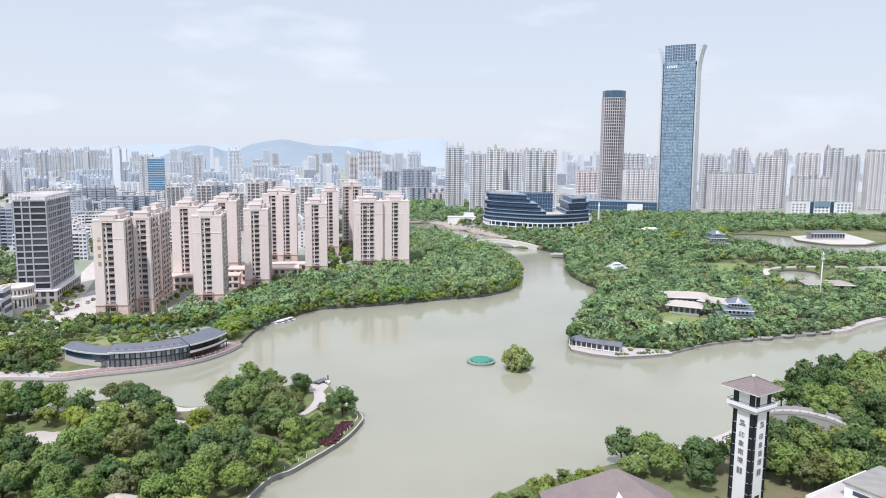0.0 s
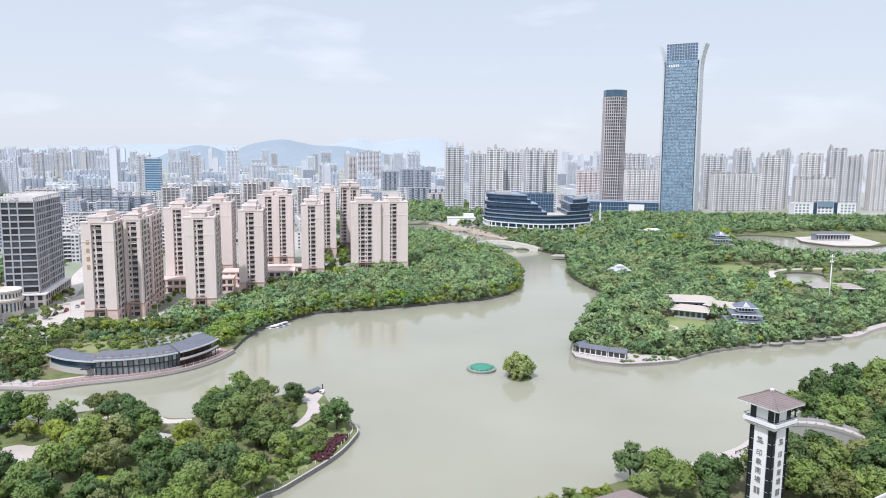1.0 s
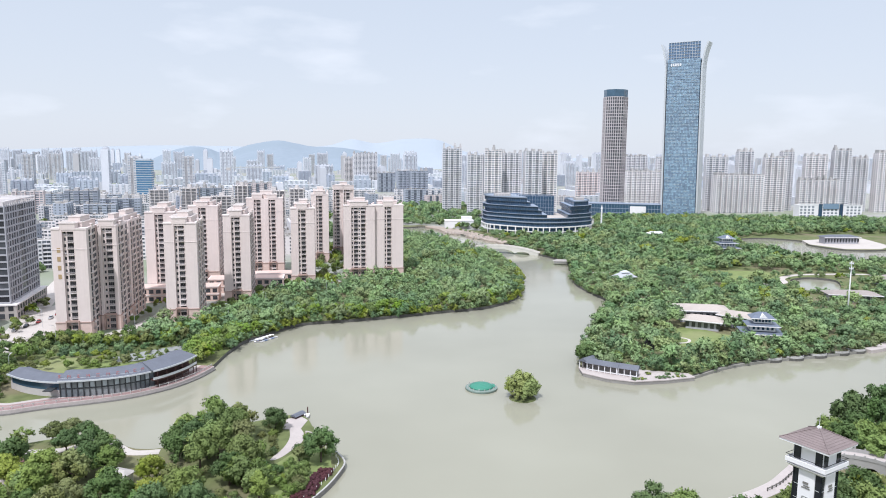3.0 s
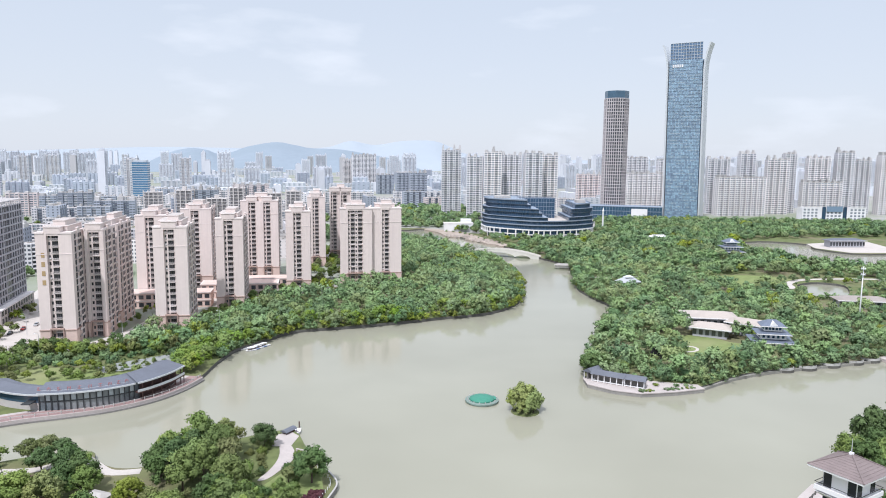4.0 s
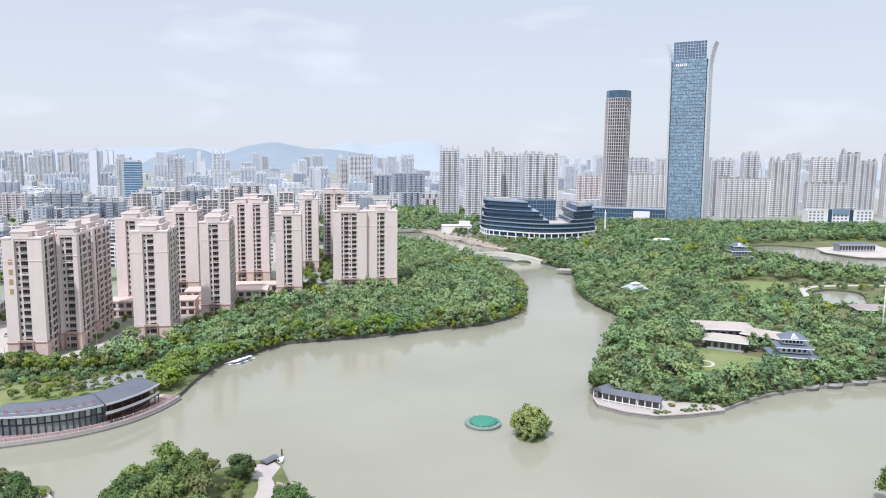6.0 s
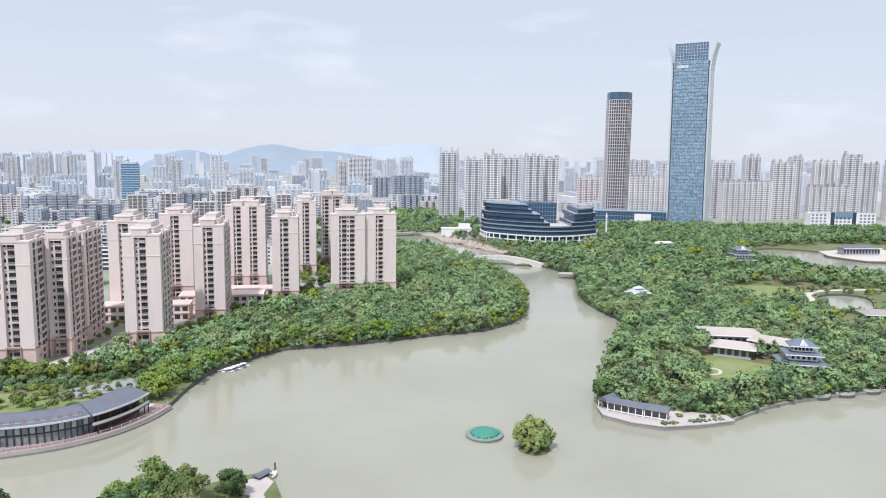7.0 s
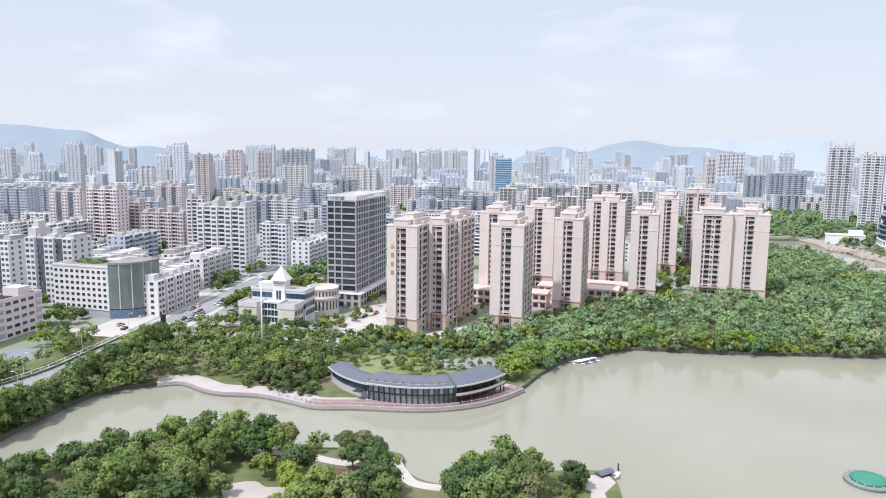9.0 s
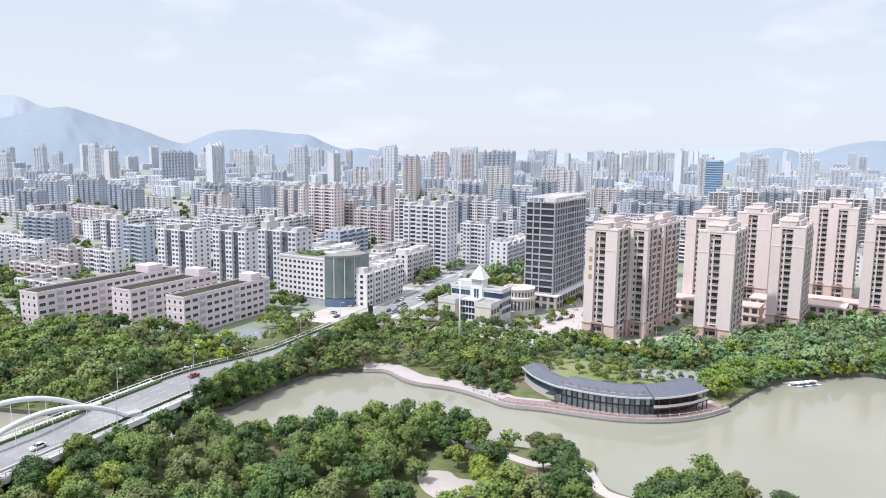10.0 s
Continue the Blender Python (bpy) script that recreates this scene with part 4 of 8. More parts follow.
def terraced_glass(x, y):
    root = thing("shopping_centre", x, y, LAND, 0, "terraced dark blue glass building with banded floors", "commercial building")
    CLEAR.append([(x - 4, y + 28), (x + 56, y - 26), (x + 130, y + 14), (x + 130, y + 90), (x - 4, y + 90)])
    base = smooth_line([(0, 30), (10, 12), (40, -10), (62, -17), (92, -8), (120, 16), (124, 40), (118, 62), (60, 68), (4, 62)], 4, closed=True)
    fh = 4.4
    PANE = material("blue_glass_panel", (0.05, 0.10, 0.175), 0.2, vary=0.3, scale=0.4, spec=0.7)
    FRAME_NAVY = material("navy_window_frame", (0.09, 0.125, 0.185), 0.4, vary=0.1, scale=0.5)
    def within(x0, x1, y0, y1, pull):
        """The part of the outline between x0 and x1, pulled in towards its middle."""
        poly = [(62 + (px - 62) * pull, 30 + (py - 30) * pull) for px, py in base]
        for lim, sgn in ((x0, 1), (x1, -1)):
            out = []
            for i, p in enumerate(poly):
                q = poly[(i + 1) % len(poly)]
                a, c = (p[0] - lim) * sgn, (q[0] - lim) * sgn
                if a >= 0:
                    out.append(p)
                if a * c < 0:
                    k = a / (a - c)
                    out.append((lim, p[1] + (q[1] - p[1]) * k))
            poly = out
        return poly
    def storey(plan, z, label=""):
        inner = [(px + (62 - px) * 0.018, py + (30 - py) * 0.03) for px, py in plan]
        part("floor_glass", Geo().prism(inner, z, z + fh - 0.3), PANE, root)
        part("floor_slab", Geo().prism(plan, z + fh - 0.3, z + fh), SLAB_GREY, root)
        m = Geo()
        for i in range(len(plan)):
            for k in (0.0, 0.25, 0.5, 0.75):
                px = inner[i][0] * (1 - k) + inner[(i + 1) % len(plan)][0] * k
                py = inner[i][1] * (1 - k) + inner[(i + 1) % len(plan)][1] * k
                m.box(px - 0.14, px + 0.14, py - 0.3, py + 0.3, z, z + fh - 0.4)
        part("mullion", m, FRAME_NAVY, root, kind="stuff")
        rail = Geo()
        for i in range(len(plan)):
            (ax, ay), (bx, by) = plan[i], plan[(i + 1) % len(plan)]
            rail.add([(ax, ay, z + fh), (bx, by, z + fh), (bx, by, z + fh + 1.0), (ax, ay, z + fh + 1.0)], [(0, 1, 2, 3)])
        part("glass_rail", rail, SLAB_GREY, root, kind="stuff") if rnd.random() < 0.35 else None
    part("arcade_wall", Geo().prism(within(-9, 200, 0, 0, 0.93), 0, 9.4), PANE, root)
    col = Geo().box(-0.6, 0.6, -0.6, 0.6, 0, 9.4).mesh("column", WHITE)
    for px, py in within(-9, 200, 0, 0, 0.985):
        piece("column", col, root, px, py, 0)
    part("arcade_beam", Geo().prism(within(-9, 200, 0, 0, 0.998), 4.4, 5.2), WHITE, root, "white arcade beam")
    part("arcade_beam", Geo().prism(within(-9, 200, 0, 0, 1.0), 9.4, 10.6), WHITE, root, "white arcade beam")
    z = 10.6
    for k in range(2):
        storey(within(-9, 200, 0, 0, 1.0 - 0.02 * k), z)
        z += fh
    for k in range(5):
        storey(within(-9, (66, 60, 56, 48, 44)[k], 0, 0, (0.99, 0.95, 0.985, 0.93, 0.96)[k]), z + k * fh)
    part("rear_block", Geo().box(40, 80, 30, 58, z, z + 5.1 * fh), PANE, root, "plain dark glass rear block")
    for k in range(5):
        part("floor_slab", Geo().box(39.8, 80.2, 29.8, 58.2, z + k * fh + fh - 0.3, z + k * fh + fh), SLAB_GREY, root)
    zl = z + 5 * fh
    part("roof_plant", Geo().box(12, 30, 28, 44, zl, zl + 2.6), ROOF_GREY, root)
    frame = Geo()
    for i in range(12):
        frame.box(6 + i * 3.2, 6.3 + i * 3.2, 22, 22.3, zl, zl + 2.4)
    frame.box(6, 42, 22, 22.3, zl + 2.2, zl + 2.4)
    part("roof_screen", frame, STEEL, root)
    for k in range(4):
        storey(within((90, 95, 93, 98)[k], 200, 0, 0, (0.985, 0.945, 0.975, 0.93)[k]), z + k * fh)
    part("roof_plant", Geo().box(104, 114, 28, 42, z + 4 * fh, z + 4 * fh + 3), ROOF_GREY, root)
    mull = Geo()
    for i in range(14):
        mull.box(40 + i * 3.05, 40.25 + i * 3.05, 29.75, 30.0, z, z + 5 * fh)
    part("mullion", mull, SLAB_GREY, root, kind="stuff")
    part("terrace_floor", Geo().prism(within(50, 100, 0, 0, 0.93), z, z + 0.2), PAVING, root)


terraced_glass(48, 812)

root = thing("mall_podium", 205, 1062, LAND, -13, "long low navy glass podium with a white screen", "commercial building")
part("wall", Geo().box(0, 108, 0, 30, 0, 19), GLASS_NAVY, root)
g = Geo()
for z in (0.05, 6, 12, 18.5):
    g.box(-0.5, 108.5, -0.5, 30.5, z, z + 0.6)
for k in range(28):
    g.box(k * 4 - 0.15, k * 4 + 0.15, -0.4, 0.0, 0.6, 18.4)
part("floor_band", g, SLAB_GREY, root)
part("screen", Geo().box(66, 88, -1.0, -0.5, 5, 16), WHITE, root, "blank white screen panel")

root = thing("blue_tower", -533, 1272, LAND, 10, "narrow blue glass office tower", "office building")
part("wall", Geo().box(0, 25, 0, 20, 0, 72), material("deep_blue_glass", (0.10, 0.22, 0.36), 0.25, vary=0.2, scale=0.1, spec=0.6), root)
me = Geo().box(-0.3, 25.3, -0.3, 20.3, 0, 0.8).mesh("floor_band", STEEL)
for k in range(18):
    piece("floor_band", me, root, 0, 0, k * 4 + 3)
part("roof_frame", Geo().box(2, 23, 2, 18, 72, 74.5), STEEL, root)

# ---- the city ----
CITY_BLUE = material("blue_grey_cladding", (0.40, 0.435, 0.51), 0.6, vary=0.08, scale=0.2, objvar=0.2)
STRIP = material("dark_glazed_strip", (0.11, 0.125, 0.17), 0.25, vary=0.25, scale=0.5, spec=0.6, objvar=0.2)
BLUE_STRIP = material("blue_grey_glazed_strip", (0.33, 0.38, 0.45), 0.35, vary=0.2, scale=0.3, spec=0.5, objvar=0.3)
CITY_WHITE = material("weathered_white_render", (0.69, 0.675, 0.695), 0.8, vary=0.06, scale=0.3, second=(0.60, 0.585, 0.60), objvar=0.1)
RECESS = material("pale_grey_recess", (0.50, 0.50, 0.52), 0.7, vary=0.1, scale=0.3, objvar=0.2)
ROOF_PALE = material("weathered_grey_roof", (0.50, 0.485, 0.48), 0.9, vary=0.18, scale=0.4, objvar=0.15)
CITY_LABEL = {"w": "white apartment block with rows of windows", "o": "off-white apartment block with weathered render", "b": "beige apartment tower with rows of windows",
              "g": "blue-grey high-rise with glazed strips", "s": "white block with tall dark glazed strips"}
TAKEN = []


def city_geo(w, d, h, style, near, rng, plain=False):
    """Wall, windows, glazed strips and roof house of a block; its front lies on y = 0."""
    wall, win, roof, rec = Geo(), Geo(), Geo(), Geo()
    fh = 3.1
    n = max(2, int(h / fh))
    H = n * fh
    bays = max(3, int(w / (4.6 if h > 50 else 6.0))) | 1
    bw = w / bays
    notch = min(1.8, w * 0.07)
    p = []
    for i in range(bays):
        off = notch if i % 2 else 0.0
        p += [(i * bw, off), ((i + 1) * bw, off)]
    q = [(px, d - py) for px, py in p][::-1]
    wall.prism(p + q, 0, H)
    def pane(x0, x1, y0, y1, z0, z1):
        if near:
            win.box(x0, x1, y0, y1, z0, z1)
        elif abs(x1 - x0) > abs(y1 - y0):
            win.add([(x0, y0, z0), (x1, y0, z0), (x1, y0, z1), (x0, y0, z1)], [(0, 1, 2, 3)])
        else:
            xx = x1 if x1 > w / 2 else x0
            win.add([(xx, y0, z0), (xx, y1, z0), (xx, y1, z1), (xx, y0, z1)], [(0, 1, 2, 3)])
    for i in range(1, bays, 2):
        rec.box(i * bw + bw * 0.12, (i + 1) * bw - bw * 0.12, notch - 0.05, notch + 0.05, 0.5, H - 0.6)
    if (near or h > 50) and style != "s":
        for i in range(1, bays, 2):
            x0, x1 = i * bw + bw * 0.06, (i + 1) * bw - bw * 0.06
            for k in range(1, n):
                a, c = k * fh - 0.2, k * fh + 0.8
                wall.add([(x0, 0.35, a), (x1, 0.35, a), (x1, 0.35, c), (x0, 0.35, c), (x1, notch, c), (x0, notch, c)], [(0, 1, 2, 3), (3, 2, 4, 5)])
    if plain:
        for k in range(n):
            z = k * fh
            for i in range(0, bays, 2):
                pane(i * bw + 0.7, (i + 1) * bw - 0.7, -0.1, 0, z + 0.9, z + 2.4)
            pane(w, w + 0.1, 1.5, d - 1.5, z + 0.95, z + 2.4)
        n = 0
    m = max(1, int(bw / 2.8))
    for k in range(n):
        z = k * fh
        for i in range(bays):
            off = notch if i % 2 else 0.0
            for j in range(m):
                a = i * bw + bw * (j + 0.5) / m
                hw = bw / m * (0.44 if style == "s" and i % 2 else 0.42 if i % 2 or style == "g" else 0.31)
                pane(a - hw, a + hw, off - 0.1, off + 0.05, z + (0.5 if i % 2 else 0.95), z + 2.45)
        ms = max(2, int(d / 4.6))
        for j in range(ms):
            a = d * (j + 0.5) / ms
            pane(w - 0.05, w + 0.1, a - 0.75, a + 0.75, z + 0.95, z + 2.4)
            pane(-0.1, 0.05, a - 0.75, a + 0.75, z + 0.95, z + 2.4)
    for i in range(0, bays, 2):
        if h > 30:
            up = rng.uniform(1.2, 5.0)
            roof.box(i * bw + 0.5, (i + 1) * bw - 0.5, d * 0.15, d * 0.8, H, H + up)
            if rng.random() < 0.25:
                roof.box(i * bw + bw * 0.25, i * bw + bw * 0.75, d * 0.35, d * 0.65, H + up, H + up + rng.uniform(1.5, 4))
        elif rng.random() < 0.55:
            a, c = i * bw + bw * rng.uniform(0.1, 0.4), d * rng.uniform(0.2, 0.5)
            roof.box(a, a + bw * rng.uniform(0.3, 0.55), c, c + d * 0.35, H, H + rng.uniform(1.6, 3.0))
    return wall, win, roof, rec


def city_block(x, y, w, d, h, style, turn, group="city blocks"):
    """x, y: the middle of its front."""
    c, s = math.cos(radians(turn)), math.sin(radians(turn))
    x0, y0 = x - w / 2 * c, y - w / 2 * s
    root = thing("apartment_block", x0, y0, LAND, turn, CITY_LABEL[style], "building", group)
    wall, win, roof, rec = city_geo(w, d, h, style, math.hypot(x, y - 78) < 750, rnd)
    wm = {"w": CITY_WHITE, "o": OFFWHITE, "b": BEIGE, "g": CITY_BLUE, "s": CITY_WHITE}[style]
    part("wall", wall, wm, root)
    # beyond 750 m the paler glass has haze put into its colour
    part("window", win, WINDOW_NEAR if math.hypot(x, y - 78) < 750 else WINDOW_HAZED, root, kind="stuff")
    part("recess_panel", rec, STRIP if style == "s" or rnd.random() < 0.3 else BLUE_STRIP if h > 50 and style in "wg" else RECESS if style != "b" else PINK, root, kind="stuff")
    k = len(roof.f)
    roof.box(0.6, w - 0.6, 2.2, d - 2.2, max(2, int(h / 3.1)) * 3.1, max(2, int(h / 3.1)) * 3.1 + 0.06)
    for i in range(int(w / 5)):
        a, c = rnd.uniform(1, w - 4), rnd.uniform(2.3, d - 4.5)
        roof.box(a, a + rnd.uniform(1, 2.6), c, c + rnd.uniform(1, 2), max(2, int(h / 3.1)) * 3.1, max(2, int(h / 3.1)) * 3.1 + rnd.uniform(0.6, 1.8))
    part("roof_house", two_tone(roof, len(roof.f) - k, ROOF_PALE, ROOF_GREY, "roof_house"), None, root, kind="stuff")
    TAKEN.append((x - s * d / 2, y + c * d / 2, max(w, d) * 0.6 + 3))
    CLEAR.append(plan_rect(x0, y0, w, d, turn, 3))
    return root


def free(x, y, r):
    return all((x - a) ** 2 + (y - c) ** 2 > (r + e) ** 2 for a, c, e in TAKEN)


WEST = [(-370, 439, 37, 49, "w"), (-361, 483, 19, 32, "w"), (-356, 509, 21, 33, "w"), (-472, 509, 15, 44, "o"), (-442, 529, 21, 40, "w"), (-495, 634, 51, 35, "w"), (-561, 486, 30, 50, "b"),
        (-652, 512, 34, 44, "b"), (-555, 512, 16, 40, "b"), (-504, 502, 40, 31, "b"), (-738, 711, 35, 38, "b")]
NORTHWEST = [(-892, 911, 25, 76, "b"), (-1163, 1256, 34, 80, "b"), (-1203, 1395, 31, 75, "b"), (-924, 1181, 64, 81, "g"), (-801, 1031, 45, 60, "o"), (-1448, 1939, 55, 51, "g"),
             (-791, 956, 46, 34, "g"), (-601, 809, 20, 40, "g"), (-509, 962, 20, 34, "g"), (-458, 932, 39, 38, "g"), (-387, 884, 45, 33, "g"), (-569, 1006, 39, 32, "b"), (-898, 1333, 42, 51, "o"),
             (-813, 1271, 31, 49, "o")]
NORTH = [(-194, 1832, 60, 88, "w"), (-238, 1885, 33, 76, "o"), (-125, 1637, 38, 45, "g"), (-69, 1361, 28, 57, "g"), (-42, 1352, 32, 56, "g"), (-340, 1109, 44, 32, "o"), (-309, 1198, 57, 39, "b"),
         (-1303, 1136, 31, 42, "o"), (-1264, 1170, 29, 39, "o"), (-791, 547, 36, 41, "g"), (-452, 338, 10, 31, "g")]
FAR_WEST = [(-469, 296, 34, 33, "s"), (-416, 307, 28, 36, "s"), (-374, 316, 30, 38, "s"), (-568, 289, 18, 31, "s"), (-542, 297, 20, 28, "g"), (-514, 260, 29, 18, "w"), (-538, 244, 19, 18, "b"),
            (-596, 237, 35, 17, "w"), (-749, 470, 32, 35, "b"), (-782, 535, 44, 42, "g"), (-1103, 405, 52, 40, "g"), (-1121, 467, 54, 38, "g"), (-1486, 776, 81, 75, "g"), (-2476, 1492, 38, 73, "w"),
            (-452, 204, 42, 12, "o"), (-500, 216, 50, 14, "b"), (-575, 205, 40, 16, "o"), (-660, 240, 50, 18, "w"), (-815, 302, 55, 19, "o"), (-836, 365, 60, 21, "b")]
EAST = [(14, 1070, 28, 97, "w"), (46, 1035, 22, 89, "w"), (70, 1018, 24, 95, "o"), (98, 1046, 28, 91, "w"), (127, 1024, 24, 96, "w"), (152, 1050, 24, 90, "o"), (369, 1404, 51, 89, "w"), (370, 1329, 70, 60, "o"),
        (424, 1379, 37, 86, "w"), (271, 1357, 44, 56, "b")]
FAR_EAST = [(441, 1178, 34, 88, "w"), (464, 1140, 77, 59, "o"), (506, 1222, 25, 99, "w"), (536, 1178, 34, 88, "o"), (566, 1200, 20, 99, "w"), (588, 1140, 58, 55, "o"), (610, 1195, 34, 90, "o"),
            (645, 1182, 26, 102, "w"), (680, 1196, 28, 88, "w"), (715, 1180, 28, 98, "o")]
for district in (WEST, NORTHWEST, NORTH, FAR_WEST, EAST, FAR_EAST):
    for x, y, w, h, st in district:
        city_block(x, y, w, min(16, max(9, w * 0.6)), h, st, U if district not in (EAST, FAR_EAST) else rnd.choice((-8, 0, 6)))

root = thing("school_building", 499, 1021, LAND, 0, "long white five-storey building with two dark glazed stair strips", "building")
part("wall", Geo().box(0, 88, 0, 16, 0, 22), WHITE, root)
for x0 in (27, 56):
    part("stair_glass", Geo().box(x0, x0 + 5, -0.8, -0.02, 0, 23.5), GLASS_NAVY, root, "dark blue glass strip")
part("sign_band", Geo().box(33, 55, -1.1, -0.02, 16.5, 24), GLASS_BLUE, root, "pale blue sign band")
me = Geo().box(-1.5, 1.5, -0.15, 0.1, 0, 2.4).mesh("window", WINDOW_HAZED)
for k in range(5):
    for i in range(16):
        if not (24 < 3 + i * 5.4 < 34 or 54 < 3 + i * 5.4 < 63) and not (k > 3 and 30 < 3 + i * 5.4 < 58):
            piece("window", me, root, 3 + i * 5.4, 0, k * 4.2 + 1.2)
part("parapet", Geo().box(-0.4, 88.4, -0.4, 0.3, 22, 23), WHITE, root)

RAW = material("raw_concrete_frame", (0.60, 0.565, 0.55), 0.9, vary=0.15, scale=0.3)


def frame_tower(x, y, w, d, floors, turn):
    """An unfinished tower: floor slabs on columns round a shaft."""
    root = thing("unfinished_tower", x, y, LAND, turn, "unfinished concrete frame tower with open floors", "building site", "unfinished towers")
    slab = Geo().box(0, w, 0, d, 0, 0.4).mesh("floor_slab", RAW)
    for k in range(floors + 1):
        piece("floor_slab", slab, root, 0, 0, k * 3.2)
    H = floors * 3.2
    part("lift_shaft", Geo().box(w * 0.38, w * 0.62, d * 0.35, d * 0.7, 0, H + 4), RAW, root)
    part("infill_wall", Geo().box(0.8, w - 0.8, d * 0.22, d * 0.3, 0, H), RECESS, root)
    col = Geo().box(-0.45, 0.45, -0.45, 0.45, 0, H + 1.6).mesh("column", RAW)
    n = max(3, int(w / 4.5))
    for i in range(n + 1):
        for py in (0.4, d - 0.4):
            piece("column", col, root, i * w / n, py, 0)
    TAKEN.append((x, y, w * 0.8))


for x, y, w, floors, turn in ((-300, 760, 18, 15, 24), (-262, 742, 16, 16, 4), (-240, 770, 20, 13, 16), (-208, 738, 15, 17, -6), (-184, 762, 22, 15, 18), (-154, 748, 14, 16, 8)):
    frame_tower(x, y, w, 12, floors, turn)
root = thing("tower_crane", -205, 757, LAND, 25, "thin tower crane on the building site", "crane")
part("mast", Geo().box(-0.7, 0.7, -0.7, 0.7, 0, 74), STEEL, root)
part("jib", Geo().box(-14, 40, -0.5, 0.5, 72, 73.2), STEEL, root)
part("counterweight", Geo().box(-14, -10, -1, 1, 69.5, 72), RAW, root)

rng = random.Random(21)
SHAPES = [(28, 14, 92, "w"), (34, 14, 84, "o"), (24, 16, 78, "b"), (30, 15, 66, "w"), (40, 14, 54, "o"), (46, 13, 20, "o"), (52, 14, 24, "w"), (40, 13, 18, "b"), (36, 14, 34, "g"), (60, 16, 16, "o")]
# distance haze is mixed into these wall and glass colours
HAZED_WALL = {"w": material("hazed_white_wall", (0.65, 0.665, 0.71), 0.8, vary=0.05, scale=0.05, island=0.12), "o": material("hazed_offwhite_wall", (0.575, 0.59, 0.635), 0.8, vary=0.05, scale=0.05, island=0.15),
            "b": material("hazed_beige_wall", (0.555, 0.55, 0.565), 0.8, vary=0.05, scale=0.05, island=0.15), "g": material("hazed_blue_grey_wall", (0.42, 0.455, 0.53), 0.7, vary=0.05, scale=0.05, island=0.2)}
HAZED_GLASS = material("hazed_far_glass", (0.30, 0.35, 0.41), 0.35, vary=0.1, scale=0.05, spec=0.5, island=0.3)
far_bag = {k: Geo() for k in ("w", "o", "b", "g", "window", "roof")}
FAR_SHAPE = {}


def far_block(x, y, w, d, h, style, turn):
    key = (w, d, h, style)
    if key not in FAR_SHAPE:
        FAR_SHAPE[key] = city_geo(w, d, h, style, False, random.Random(len(FAR_SHAPE)), True)
    c, s = math.cos(radians(turn)), math.sin(radians(turn))
    x0, y0 = x - w / 2 * c, y - w / 2 * s
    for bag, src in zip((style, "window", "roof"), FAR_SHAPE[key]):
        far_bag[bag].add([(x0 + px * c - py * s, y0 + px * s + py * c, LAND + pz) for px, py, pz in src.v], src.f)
    TAKEN.append((x - s * d / 2, y + c * d / 2, max(w, d) * 0.6 + 3))


def city_ring(near, far, count, tall, a0, a1, single):
    made = 0
    for _ in range(count * 8):
        if made >= count:
            break
        a = radians(rng.uniform(a0, a1))
        r = math.sqrt(rng.uniform(near ** 2, far ** 2))
        x, y = -r * math.sin(a), 75 + r * math.cos(a)
        if r > 3060 and (a > radians(43) or radians(0) < a < radians(24)):
            continue
        if x > 30 and y < 1090 or x > 240 and y < 1160 or not free(x, y, 14) or near_shore(x, y, 12) or any(inside(p, x, y) for p in KEEP_OPEN):
            continue
        w, d, h, st = rng.choice(SHAPES[:5]) if rng.random() < tall else rng.choice(SHAPES[5:])
        h = h * rng.uniform(0.8, 1.15) if single else h
        turn = U + rng.choice((-6, 0, 4, 90))
        if single:
            city_block(x, y, w, d, h, st, turn, "far city blocks")
        else:
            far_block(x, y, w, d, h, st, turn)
        made += 1


KEEP_OPEN = [plan_rect(-190, 355, 190, 260, 10), [(-300, 200), (-200, 190), (-200, 440), (-300, 440)], [(-100, 560), (60, 440), (60, 900), (-140, 900)], [on_road(-200, -22), on_road(-200, 22), on_road(380, 22), on_road(380, -22)],
             [(-400, 150), (-290, 150), (-290, 330), (-420, 330)]]
city_ring(520, 950, 85, 0.0, 10, 74, True)
city_ring(950, 1300, 70, 0.0, -10, 76, True)
city_ring(1250, 1900, 260, 0.12, -30, 78, False)
city_ring(1900, 3000, 440, 0.3, -38, 78, False)
city_ring(3000, 4000, 340, 0.6, -40, 78, False)
root = tagged(thing("far_city", 0, 0, 0, 0, "distant city blocks packed to the horizon, haze in their colours", "city"), kind="stuff")
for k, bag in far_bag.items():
    part("wall" if len(k) == 1 else k, bag, HAZED_WALL[k] if k in HAZED_WALL else HAZED_GLASS if k == "window" else HAZED_WALL["o"], root, kind="stuff")

